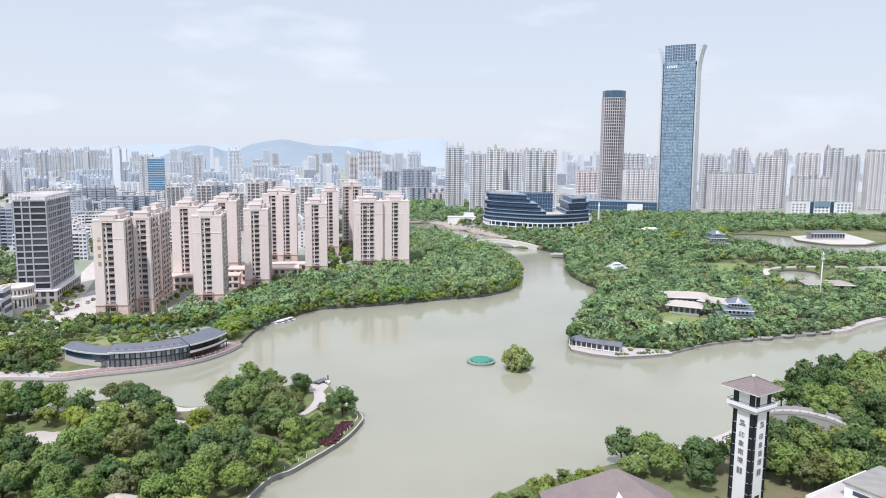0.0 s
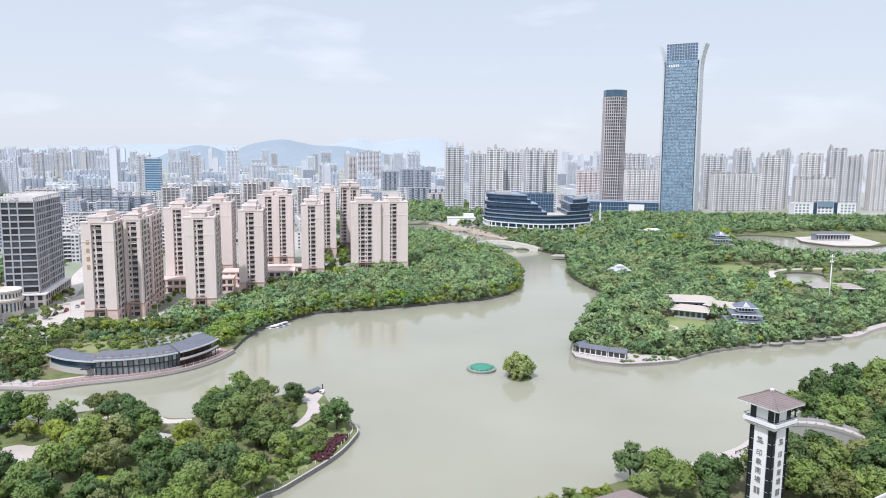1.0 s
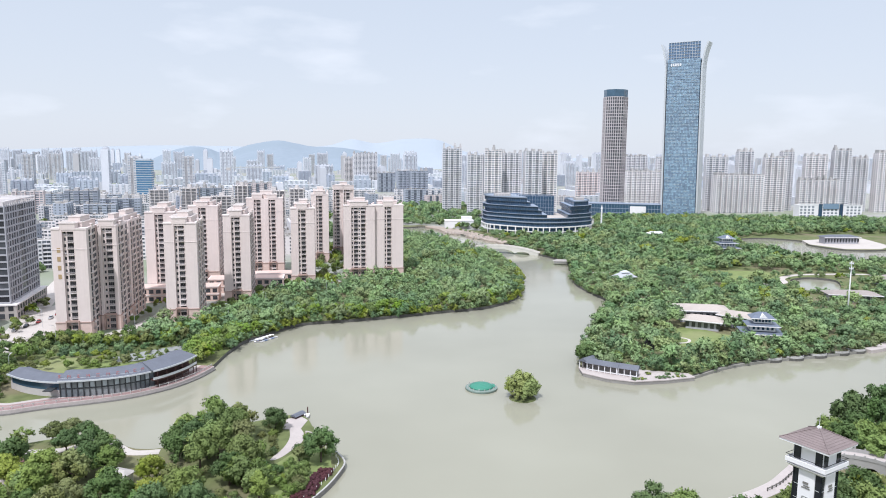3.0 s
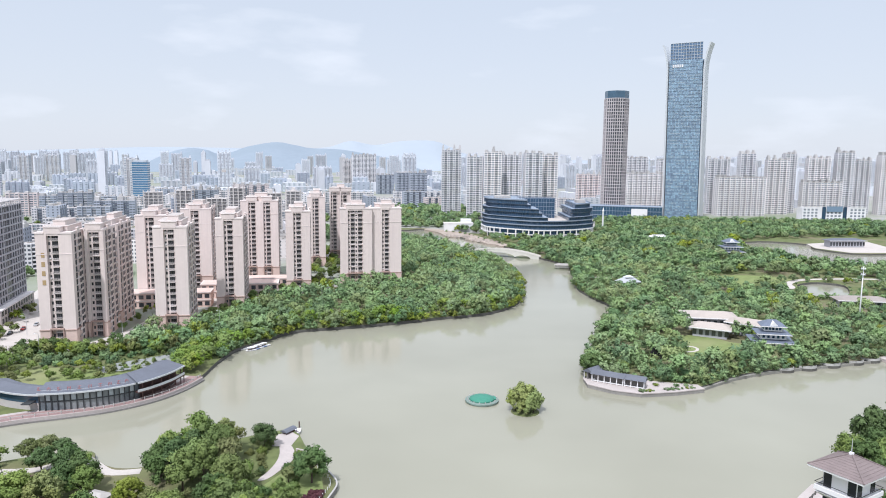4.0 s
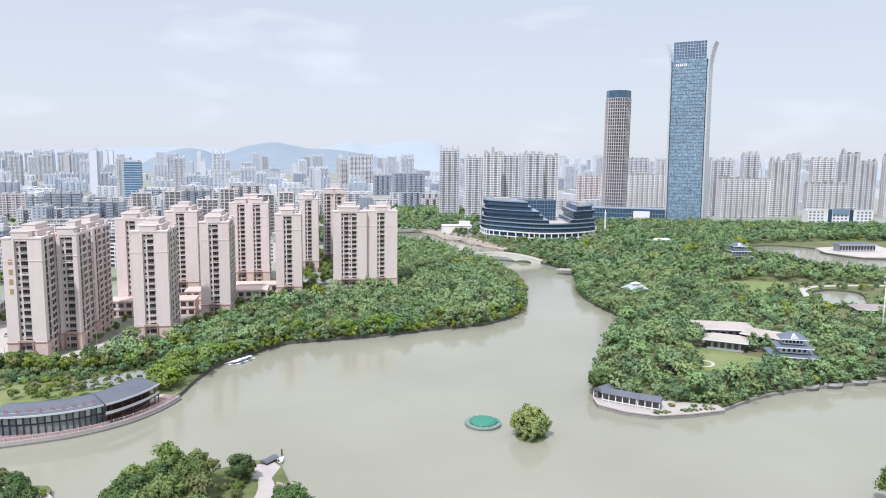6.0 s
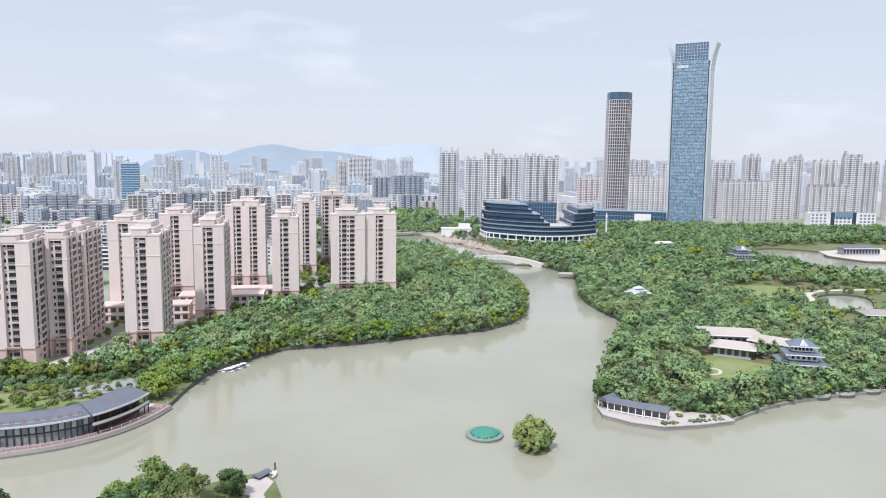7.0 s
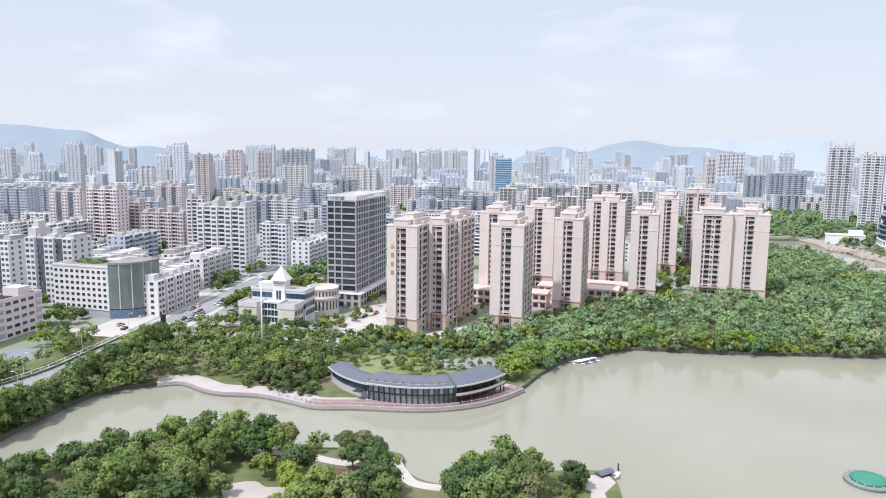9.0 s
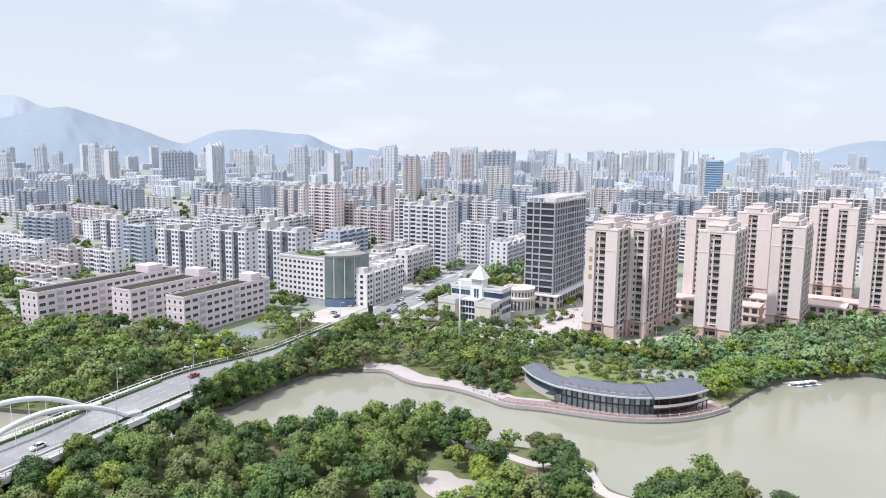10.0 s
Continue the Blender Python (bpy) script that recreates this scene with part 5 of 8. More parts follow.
# ---- hills ----
def hills(name, dist, ridge, mat, depth):
    """A ridge round the horizon: (yaw, height) pairs; yaw counts to the left of ahead."""
    pts = smooth_line(ridge, 8)
    v, f = [], []
    rows = 14
    for i, (a, h) in enumerate(pts):
        for j in range(rows):
            k = j / (rows - 1)
            r = dist + depth * (k - 1.0)
            hh = h * (k ** 0.8) * (1 + 0.12 * (1 - k) * noise.noise((i * 0.2, j * 0.5, dist * 0.01)) + 0.012 * noise.noise((i * 1.7, j * 0.9, 3.1))) if j else 0
            v.append((-r * math.sin(radians(a)), 75 + r * math.cos(radians(a)), max(0.0, hh) + (0.0 if j else -2)))
    n = len(pts)
    for i in range(n - 1):
        for j in range(rows - 1):
            f.append((i * rows + j, (i + 1) * rows + j, (i + 1) * rows + j + 1, i * rows + j + 1))
    tagged(part(name, Geo().add(v, f), mat, smooth=True), "distant wooded hills beyond the city, haze in their colour", "hills", kind="structure")


# green woods painted pale blue as haze, paler still on the farther ridge
HAZED_HILL = material("hazed_wooded_hill", (0.265, 0.31, 0.36), 1.0, vary=0.06, scale=0.03, second=(0.25, 0.295, 0.34), spec=0.0)
HAZED_HILL_FAR = material("hazed_farther_hill", (0.36, 0.40, 0.445), 1.0, vary=0.04, scale=0.01, spec=0.0)
hills("hills_west", 4000, [(86, 150), (80, 190), (76, 212), (74.2, 245), (72.1, 276), (71, 262), (69.3, 224), (68.1, 200), (66.6, 162), (65.1, 121), (64, 106), (62.9, 137), (61.5, 173), (59, 183), (56.6, 167), (54.8, 158), (53.6, 120), (52.1, 84), (50.7, 90), (48, 60), (45, 10)], HAZED_HILL, 900)
hills("hills_north", 4100, [(23, 20), (21.2, 83), (20.1, 107), (19.3, 114), (18.3, 104), (17.5, 84), (16.6, 92), (15.6, 119), (14.3, 141), (13, 152), (11.6, 136), (10.4, 121), (8.1, 115), (5.4, 84), (3.6, 59), (1.6, 10)], HAZED_HILL, 700)
hills("hills_far", 4600, [(88, 300), (80, 340), (75.7, 356), (74.5, 348), (73.4, 307), (71, 250), (66, 120), (55, 60), (40, 60), (28, 100), (22, 120), (14, 120), (9.5, 128), (7.4, 172), (5.4, 150), (3.1, 177), (0.7, 179), (-0.8, 138), (-2.5, 92), (-8, 70), (-20, 60), (-34, 40)], HAZED_HILL_FAR, 700)

# ---- west bank: pink slabs, rounded office, library ----
DARK_ROOF = material("dark_planted_roof", (0.06, 0.05, 0.046), 0.95, vary=0.35, scale=0.4, second=(0.075, 0.08, 0.045), spec=0.05)


def slab_house(x, y, w, length, turn, floors=5, fh=3.6):
    """A long pink slab; its short end looks along -y, its long side along +x."""
    root = thing("pink_office_slab", x, y, LAND, turn, "long five-storey pink rendered slab with a planted flat roof", "office building", "pink slabs")
    H = floors * fh
    CLEAR.append(plan_rect(x, y, w, length, turn, 3))
    part("wall", Geo().box(0, w, 0, length, 0, H), PINK, root)
    for b in ((-0.15, w + 0.15, -0.15, 0.2), (-0.15, w + 0.15, length - 0.2, length + 0.15), (-0.15, 0.2, 0.2, length - 0.2), (w - 0.2, w + 0.15, 0.2, length - 0.2)):
        part("parapet", Geo().box(*b, H, H + 1.0), PINK, root)
    part("roof", Geo().box(0.2, w - 0.2, 0.2, length - 0.2, H, H + 0.25), DARK_ROOF, root, "dark brown flat roof")
    part("stair_house", Geo().box(2, w - 1, length * 0.78, length * 0.9, H + 0.25, H + 4.2), PINK, root)
    wide = two_tone(Geo().box(-0.12, 0.06, -1.5, -0.55, 0, 1.5).box(-0.12, 0.06, -0.45, 0.45, 0, 1.5).box(-0.12, 0.06, 0.55, 1.5, 0, 1.5).box(-0.05, 0.2, -1.7, 1.7, -0.22, -0.05).box(-0.05, 0.15, -1.7, 1.7, 1.55, 1.7), 12, GLASS_DARK, CREAM_TRIM, "window")
    small = Geo().box(-0.5, 0.5, -0.12, 0.06, 0, 1.3).mesh("window", GLASS_DARK)
    bal = Geo().box(-0.06, 0.12, -1.7, 1.7, 0, 2.7).mesh("balcony_recess", STONE_GREY)
    rail = Geo().box(-0.1, 0.7, -1.9, 1.9, 0, 0.9).mesh("balcony_rail", PINK)
    band = Geo().box(-0.1, w + 0.1, -0.1, length + 0.1, -0.12, 0.12).mesh("string_course", PINK)
    n = int(length / 4.5)
    for k in range(floors):
        if k:
            piece("string_course", band, root, 0, 0, k * fh)
        for j in range(n):
            yy = (j + 0.5) * length / n
            if j % 5 == 2:
                piece("balcony", bal, root, w, yy, k * fh + 0.4)
                piece("balcony_rail", rail, root, w, yy, k * fh + 0.3)
            else:
                piece("window", wide, root, w, yy, k * fh + 1.1)
        for j in range(3):
            piece("window", small, root, w * (j + 0.6) / 3.2, 0, k * fh + 1.1)


slab_house(-320.5, 221.5, 11.3, 60, 18)
slab_house(-355, 210, 13, 58, 18)
slab_house(-378, 176, 13, 84, 18)

root = thing("rounded_office", -351, 303, LAND, 13, "cream office block with a rounded green glass corner", "office building")
CLEAR.append(plan_rect(-351, 303, 50, 24, 13, 4))
part("wall", Geo().box(0, 34, 0, 18, 4, 26), OFFWHITE, root)
part("base", Geo().box(0.3, 33.7, 0.3, 17.7, 0, 4), STONE_GREY, root)
arc = [(34, 0)] + [(34 + 14 * math.sin(radians(a)), 14 - 14 * math.cos(radians(a)) ) for a in range(8, 97, 8)] + [(48, 22), (34, 22)]
part("corner_glass", Geo().prism(arc, 5, 28), material("green_mirror_glass", (0.19, 0.23, 0.22), 0.08, vary=0.3, scale=0.1, spec=0.8), root, "rounded dark green glass")
part("corner_base", Geo().prism(arc, 0, 4.6), material("blue_shopfront", (0.13, 0.19, 0.28), 0.5, vary=0.2, scale=0.5), root, "blue shopfront")
part("corner_roof", Geo().prism([(x * 1.01, y * 1.02 - 0.3) for x, y in arc], 28, 29), ROOF_GREY, root)
part("parapet", Geo().box(-0.3, 34.3, -0.3, 18.3, 26, 27), OFFWHITE, root)
part("roof", Geo().box(0.6, 33.4, 0.6, 17.4, 27, 27.1), ROOF_GREY, root)
v, f, nn = crown_arrays(random.Random(4), 5, 1.6, 14, 200, 0.4)
part("roof_garden", Geo().add([(16 + x * 2.4, 9 + y * 1.2, 27.0 + max(0.1, z) * 0.8) for x, y, z in v], f), LEAF_DARK, root, "planted roof")
me = Geo().box(-0.85, 0.85, -0.12, 0.05, 0, 1.4).mesh("window", GLASS_DARK)
for k in range(7):
    for j in range(10):
        piece("window", me, root, 2 + j * 3.3, 0, 5 + k * 3.0)
me = Geo().box(-0.25, 0.25, -0.15, 0.15, 0, 23).mesh("mullion", STEEL)
for a in (0, 24, 48, 72, 96):
    piece("mullion", me, root, 34 + 14 * math.sin(radians(a)), 14 - 14 * math.cos(radians(a)), 5)

def library(x, y, turn):
    root = thing("library", x, y, LAND, turn, "cream and grey library with a white pyramid lantern", "public building")
    root.scale = (0.82, 0.72, 1.0)
    CLEAR.append(plan_rect(x, y, 38, 34, turn, 3))
    ivory = material("ivory_render", (0.70, 0.64, 0.53), 0.8, vary=0.08, scale=0.5, second=(0.60, 0.55, 0.47))
    pale = material("grey_white_cladding", (0.66, 0.65, 0.65), 0.7, vary=0.08, scale=0.4)
    for x0, x1 in ((0, 12), (26, 37)):
        wing = part("wing", Geo().box(x0, x1, 0, 14, 0, 9.2), ivory, root)
        part("wing_attic", Geo().box(x0 - 0.35, x1 + 0.35, -0.35, 14.3, 9.2, 11.0), pale, wing)
        part("wing_parapet", Geo().box(x0 - 0.35, x1 + 0.35, -0.35, 0, 11, 11.9).box(x0 - 0.35, x0, 0, 14.3, 11, 11.9).box(x1, x1 + 0.35, 0, 14.3, 11, 11.9), pale, wing)
        part("roof", Geo().box(x0, x1, 0, 14.2, 11.0, 11.1), ROOF_GREY, wing)
    part("glass_front", Geo().box(12, 26, 8, 14, 0, 10.4), GLASS_NAVY, root)
    for z in (0.0, 3.3, 6.9, 10.4):
        part("floor_band", Geo().box(12, 26, 7.3, 14.0, z, z + 0.75), pale, root)
    post = Geo().box(-0.12, 0.12, -0.2, 0.1, 0, 10.4).mesh("mullion", pale)
    for j in range(6):
        piece("mullion", post, root, 13.4 + j * 2.3, 7.9, 0)
    part("main_hall", Geo().box(2, 38, 14.4, 31, 0, 16.2), pale, root)
    part("hall_parapet", Geo().box(1.7, 38.3, 14.1, 14.7, 16.2, 17.2).box(1.7, 2.3, 14.7, 31, 16.2, 17.2).box(37.7, 38.3, 14.7, 31, 16.2, 17.2), pale, root)
    part("hall_roof", Geo().box(2.3, 37.7, 14.7, 31, 16.2, 16.35), ROOF_GREY, root)
    part("roof_house", Geo().box(4, 15, 20, 29, 16.35, 19.0), pale, root)
    lantern = part("lantern", Geo().box(17, 25, 13.6, 22, 11.1, 21.2), WHITE, root)
    part("lantern_window", Geo().box(19.2, 20.5, 13.4, 13.62, 11.6, 16.2).box(21.0, 22.3, 13.4, 13.62, 11.6, 16.2), GLASS_NAVY, lantern)
    part("lantern_louvre", Geo().box(17.6, 24.4, 13.45, 13.65, 18.6, 20.2), STONE_GREY, lantern)
    part("pyramid_roof", Geo().hip(15.8, 26.2, 12.4, 23.2, 21.5, 28.6, 0), WHITE, lantern)
    me = Geo().box(-1.6, 1.6, -0.1, 0.1, 0, 2.6).mesh("window", GLASS_NAVY)
    for j in range(4):
        for z in (12.4, 7.4):
            piece("window", me, root, 27.2 + j * 3.2, 14.35, z)
    for j in range(4):
        piece("window", me, root, 4 + j * 3.4, 14.35, 12.4)
    me = Geo().box(-0.1, 0.1, -1.6, 1.6, 0, 2.4).mesh("window", GLASS_NAVY)
    for j in range(3):
        for z in (1.5, 5.8):
            piece("window", me, root, 37.05, 2.5 + j * 4.3, z)
    for j in range(4):
        for z in (4, 8, 12.4):
            piece("window", me, root, 38.05, 17 + j * 3.8, z)


library(-254, 336, 14)

root = thing("round_hall", -234, 378, LAND, 0, "cream stone rotunda with two rings of tall arched slots", "public building")
CLEAR.append([(-246, 366), (-222, 366), (-222, 392), (-246, 392)])
IVORY = material("cream_rotunda_stone", (0.66, 0.60, 0.54), 0.8, vary=0.06, scale=0.6)
part("drum", Geo().lathe([(8.8, 0), (8.8, 8.6), (9.4, 8.7), (9.4, 9.6), (8.2, 9.7), (8.2, 13.4), (8.6, 13.5), (8.6, 14.3), (7.2, 14.35), (7.0, 13.0), (0.2, 12.9)], 40), IVORY, root)
me = Geo().box(-0.1, 0.15, -0.42, 0.42, 0, 4.6).mesh("window", GLASS_NAVY)
me2 = Geo().box(-0.1, 0.15, -0.38, 0.38, 0, 2.2).mesh("window", GLASS_NAVY)
for k in range(28):
    a = k * 360 / 28
    piece("window", me, root, 8.75 * math.cos(radians(a)), 8.75 * math.sin(radians(a)), 3.2, a)
    piece("window", me2, root, 8.15 * math.cos(radians(a)), 8.15 * math.sin(radians(a)), 10.4, a)

# six-storey houses with crowded roofs west of the junction
def walkup(x, y, w, d, turn, seed):
    rng = random.Random(seed)
    root = thing("walk_up_block", x, y, LAND, turn, "six-storey off-white walk-up block with cluttered roof terraces", "apartment building", "walk-up blocks")
    CLEAR.append(plan_rect(x, y, w, d, turn, 2))
    H = 18.6
    n = max(3, int(w / 8))
    bw = w / n
    p = []
    for i in range(n):
        p += [(i * bw, 0), (i * bw + bw * 0.72, 0), (i * bw + bw * 0.72, 1.3), ((i + 1) * bw, 1.3)]
    part("wall", Geo().prism(p + [(w, d), (0, d)], 0, H), OFFWHITE, root)
    win, led = Geo(), Geo()
    for k in range(6):
        z = k * 3.1
        for i in range(n):
            for q in (0.2, 0.52):
                cx = i * bw + bw * q
                win.box(cx - 0.9, cx + 0.9, -0.12, 0.05, z + 1, z + 2.5)
            cx = i * bw + bw * 0.36
            led.box(cx - 1.1, cx + 1.1, -0.7, 0, z + 0.3, z + 0.8)
            win.box(i * bw + bw * 0.78, (i + 1) * bw - 0.3, 1.2, 1.35, z + 0.6, z + 2.6)
        for q in (0.3, 0.7):
            win.box(w - 0.05, w + 0.12, d * q - 0.9, d * q + 0.9, z + 1, z + 2.5)
            win.box(-0.12, 0.05, d * q - 0.9, d * q + 0.9, z + 1, z + 2.5)
    part("window", win, GLASS_DARK, root, kind="stuff")
    part("balcony", led, OFFWHITE, root, kind="stuff")
    for i in range(n):
        hh = rng.uniform(2.2, 3.4)
        part("roof_room", Geo().box(i * bw + 0.5, i * bw + bw * rng.uniform(0.5, 0.8), rng.uniform(1.5, 3), d - 2, H, H + hh), rng.choice((OFFWHITE, ROOF_PALE, ROOF_GREY)), root)
        part("roof_tank", Geo().lathe([(0.9, H), (0.9, H + 1.8), (0.1, H + 2.2)], 10, i * bw + bw * 0.88, rng.uniform(3, d - 2)), STEEL, root)
    part("parapet", Geo().box(0.05, w - 0.05, 1.35, 1.6, H, H + 1.0), OFFWHITE, root)
    part("roof", Geo().box(0.3, w - 0.3, 1.7, d - 0.3, H, H + 0.08), ROOF_GREY, root)
    return root


for i, (x, y, w, d, turn) in enumerate(((-300, 326, 46, 11, 110), (-326, 338, 50, 12, 108), (-352, 332, 50, 12, 108), (-378, 352, 46, 12, 106), (-338, 392, 40, 11, 108), (-366, 396, 38, 11, 106), (-404, 372, 44, 12, 106),
                                        (-432, 380, 40, 12, 106))):
    walkup(x, y, w, d, turn, 70 + i)

# ---- lakeside glass hall ----
def lake_hall():
    root = thing("lakeside_hall", 0, 0, LAND, 0, "curved slate-roofed glass hall on the lake promenade", "pavilion")
    line = smooth_line([(-161, 287.5), (-151, 281.5), (-139, 278.6), (-127, 280.2), (-116, 285), (-108.2, 292), (-103, 302), (-101, 311)], 6)
    n = len(line)
    CLEAR.append(offset_line(line, 12) + offset_line(line, -4)[::-1])
    dark_steel = material("dark_steel_frame", (0.05, 0.055, 0.06), 0.5, vary=0.1, scale=2.0)
    hall_glass = material("hall_glass", (0.13, 0.16, 0.18), 0.15, vary=0.5, scale=0.6, spec=0.6, second=(0.26, 0.28, 0.29))
    def roof(i0, i1, front, back, z, rise, name="roof"):
        seg = line[i0:i1]
        f, r, k = offset_line(seg, -front), offset_line(seg, back * 0.55), offset_line(seg, back)
        g = Geo()
        v, fa = [], []
        for a, c, e in zip(f, r, k):
            v += [(*a, z - 0.3), (*a, z), (*c, z + rise), (*e, z + rise * 0.45), (*e, z + rise * 0.45 - 0.3)]
        m = len(seg)
        for i in range(m - 1):
            fa += [(5 * i + q, 5 * i + 5 + q, 5 * i + 5 + (q + 1) % 5, 5 * i + (q + 1) % 5) for q in range(5)]
        fa += [tuple(range(5)), tuple(range(5 * m - 1, 5 * m - 6, -1))]
        part(name, Geo().add(v, fa), SLATE, root, "dark slate roof")
        edge = Geo()
        strip(edge, offset_line(seg, -front + 0.05), offset_line(seg, -front - 0.25), z - 0.45, z + 0.12)
        part("eave", edge, STEEL, root, "pale metal eave")
    roof(0, 15, 0.2, 8.0, 5.9, 1.5)
    roof(13, 30, 1.2, 10.0, 6.6, 1.9)
    roof(29, n, 2.6, 9.0, 7.0, 1.9)
    part("wing_wall", strip(Geo(), offset_line(line[0:15], 7), offset_line(line[0:15], 1.0), 0, 5.7), material("pale_stone_cladding", (0.50, 0.47, 0.46), 0.7, vary=0.1, scale=0.6), root, "pale stone side wing")
    part("wing_glass", strip(Geo(), offset_line(line[1:14], 1.2), offset_line(line[1:14], 0.9), 2.6, 4.9), GLASS_NAVY, root)
    part("glass_wall", strip(Geo(), offset_line(line[13:31], 9), offset_line(line[13:31], 0.3), 0, 6.3), hall_glass, root)
    post = Geo().box(-0.16, 0.16, -0.3, 0.16, 0, 6.3).mesh("post", dark_steel)
    for i in range(13, 31):
        p = offset_line(line, 0.2)[i]
        piece("post", post, root, p[0], p[1], 0, 20)
    for z in (3.1, 5.9):
        part("transom", strip(Geo(), offset_line(line[13:31], 0.4), offset_line(line[13:31], 0.12), z, z + 0.3), dark_steel, root)
    pane = Geo().box(-0.7, 0.7, -0.06, 0.06, 0, 1.9).mesh("blind", material("pale_blind", (0.45, 0.50, 0.52), 0.6, vary=0.1, scale=1.0))
    for i in range(14, 29, 2):
        p, q = offset_line(line, 0.22)[i], offset_line(line, 0.22)[i + 1]
        piece("blind", pane, root, (p[0] + q[0]) / 2, (p[1] + q[1]) / 2, 3.6, math.degrees(math.atan2(q[1] - p[1], q[0] - p[0])))
    # timber veranda at the lake end
    part("veranda_wall", strip(Geo(), offset_line(line[30:n], 8), offset_line(line[30:n], 1.2), 0, 6.6), TIMBER, root)
    part("veranda_floor", strip(Geo(), offset_line(line[29:n], 1.3), offset_line(line[29:n], -2.6), 3.0, 3.35), TIMBER, root)
    part("veranda_rail", strip(Geo(), offset_line(line[29:n], -2.3), offset_line(line[29:n], -2.55), 3.4, 4.3), STEEL, root)
    post = Geo().box(-0.14, 0.14, -0.14, 0.14, 0, 6.9).mesh("post", TIMBER)
    for i in range(30, n, 2):
        p = offset_line(line, -2.2)[i]
        piece("post", post, root, p[0], p[1], 0)
    strokes = [Geo().box(-0.55, 0.55, -0.08, 0.08, 0.0, 0.16).box(-0.55, 0.55, -0.08, 0.08, 0.95, 1.1).box(-0.08, 0.08, -0.08, 0.08, 0.16, 0.95).box(-0.5, -0.36, -0.08, 0.08, 0.3, 0.8),
               Geo().box(-0.55, -0.4, -0.08, 0.08, 0, 1.1).box(0.4, 0.55, -0.08, 0.08, 0, 1.1).box(-0.4, 0.4, -0.08, 0.08, 0.5, 0.66).box(-0.1, 0.1, -0.08, 0.08, 0.75, 1.15)]
    strokes = [g.mesh("sign_block", RED) for g in strokes]
    ridge = offset_line(line, 0.5)
    for k in range(10):
        u = 13 + k * 1.62
        i = int(u)
        p = Vector(ridge[i]).lerp(Vector(ridge[i + 1]), u - i)
        piece("sign_block", strokes[k % 2], root, p.x, p.y, 7.15, math.degrees(math.atan2(ridge[i + 1][1] - ridge[i][1], ridge[i + 1][0] - ridge[i][0])))
    part("sign_bar", strip(Geo(), offset_line(line[13:29], 0.58), offset_line(line[13:29], 0.44), 7.0, 7.14), STEEL, root)
    part("bay_canopy", Geo().box(-141.5, -138.5, 275.5, 279.5, 3.2, 3.5), dark_steel, root)


lake_hall()
rail_line = offset_line(prom[14:], -0.2)
root = thing("lake_railing", 0, 0, 0, 0, "low stone railing along the lake promenade", "railing")
me = Geo().box(-0.14, 0.14, -0.14, 0.14, 0, 1.0).mesh("post", CONCRETE)
for p in rail_line[::1]:
    piece("post", me, root, p[0], p[1], LAND + 0.12)
part("rail", strip(Geo(), offset_line(rail_line, 0.07), offset_line(rail_line, -0.07), LAND + 0.8, LAND + 0.95), CONCRETE, root)
part("kerb", strip(Geo(), offset_line(prom, 0.5), offset_line(prom, -2.0), -1.0, LAND - 0.9), GREY_STEP, root)

tagged(part("deck", strip(Geo(), offset_line(prom[18:], 4.4), offset_line(prom[18:], -1.0), LAND + 0.05, LAND + 0.17), material("red_brown_deck", (0.34, 0.235, 0.225), 0.8, vary=0.2, scale=1.5, bump=0.2)), "reddish paved deck before the lakeside hall", "deck", kind="structure")

# lawn and the paved court behind the hall
lawn = smooth_line([(-172, 306), (-167, 324), (-150, 328), (-128, 322), (-112, 334), (-108, 326), (-112, 314), (-126, 298), (-140, 293), (-158, 297)], 4, closed=True)
tagged(part("lawn", Geo().prism(lawn, LAND - 0.2, LAND + 0.08), LAWN), "bright mown lawn behind the lake hall", "lawn", kind="structure")
CLEAR.append(lawn)
court = [(-142, 330), (-135, 321), (-113, 336), (-117, 351)]
tagged(part("court", Geo().prism(court[::-1][::-1], LAND - 0.2, LAND + 0.12), material("pale_court", (0.29, 0.30, 0.29), 0.8, vary=0.1, scale=0.4)), "pale grey paved court with thin saplings", "court", kind="structure")
CLEAR.append(court)

# jetty with small boats
root = thing("jetty", -89.5, 365, 0, 40, "white floating jetty under the quay", "jetty")
part("deck", Geo().box(-5, 5, -1.2, 1.2, 0.15, 0.5), WHITE, root)
part("deck_arm", Geo().box(3.2, 4.6, -4.2, -1.2, 0.15, 0.45), WHITE, root)
def boat(x, y, turn, mat, label):
    root = thing("boat", x, y, 0, turn, label, "boat", "moored boats")
    hull = Geo().prism([(-2.2, -0.5), (1.2, -0.55), (2.5, 0), (1.2, 0.55), (-2.2, 0.5)], -0.1, 0.55, [(-2.3, -0.8), (1.3, -0.85), (2.9, 0), (1.3, 0.85), (-2.3, 0.8)])
    part("hull", hull, mat, root)
    part("seat", Geo().box(-1.4, 0.6, -0.45, 0.45, 0.55, 0.75), TIMBER, root)
    part("canopy", Geo().prism([(-1.6, -0.7), (0.9, -0.7), (0.9, 0.7), (-1.6, 0.7)], 1.7, 1.85, [(-1.3, -0.5), (0.7, -0.5), (0.7, 0.5), (-1.3, 0.5)]), WHITE, root)
    for px, py in ((-1.5, -0.6), (0.8, -0.6), (-1.5, 0.6), (0.8, 0.6)):
        part("canopy_post", Geo().tube([(px, py, 0.5), (px, py, 1.75)], 0.04, 5), STEEL, root)
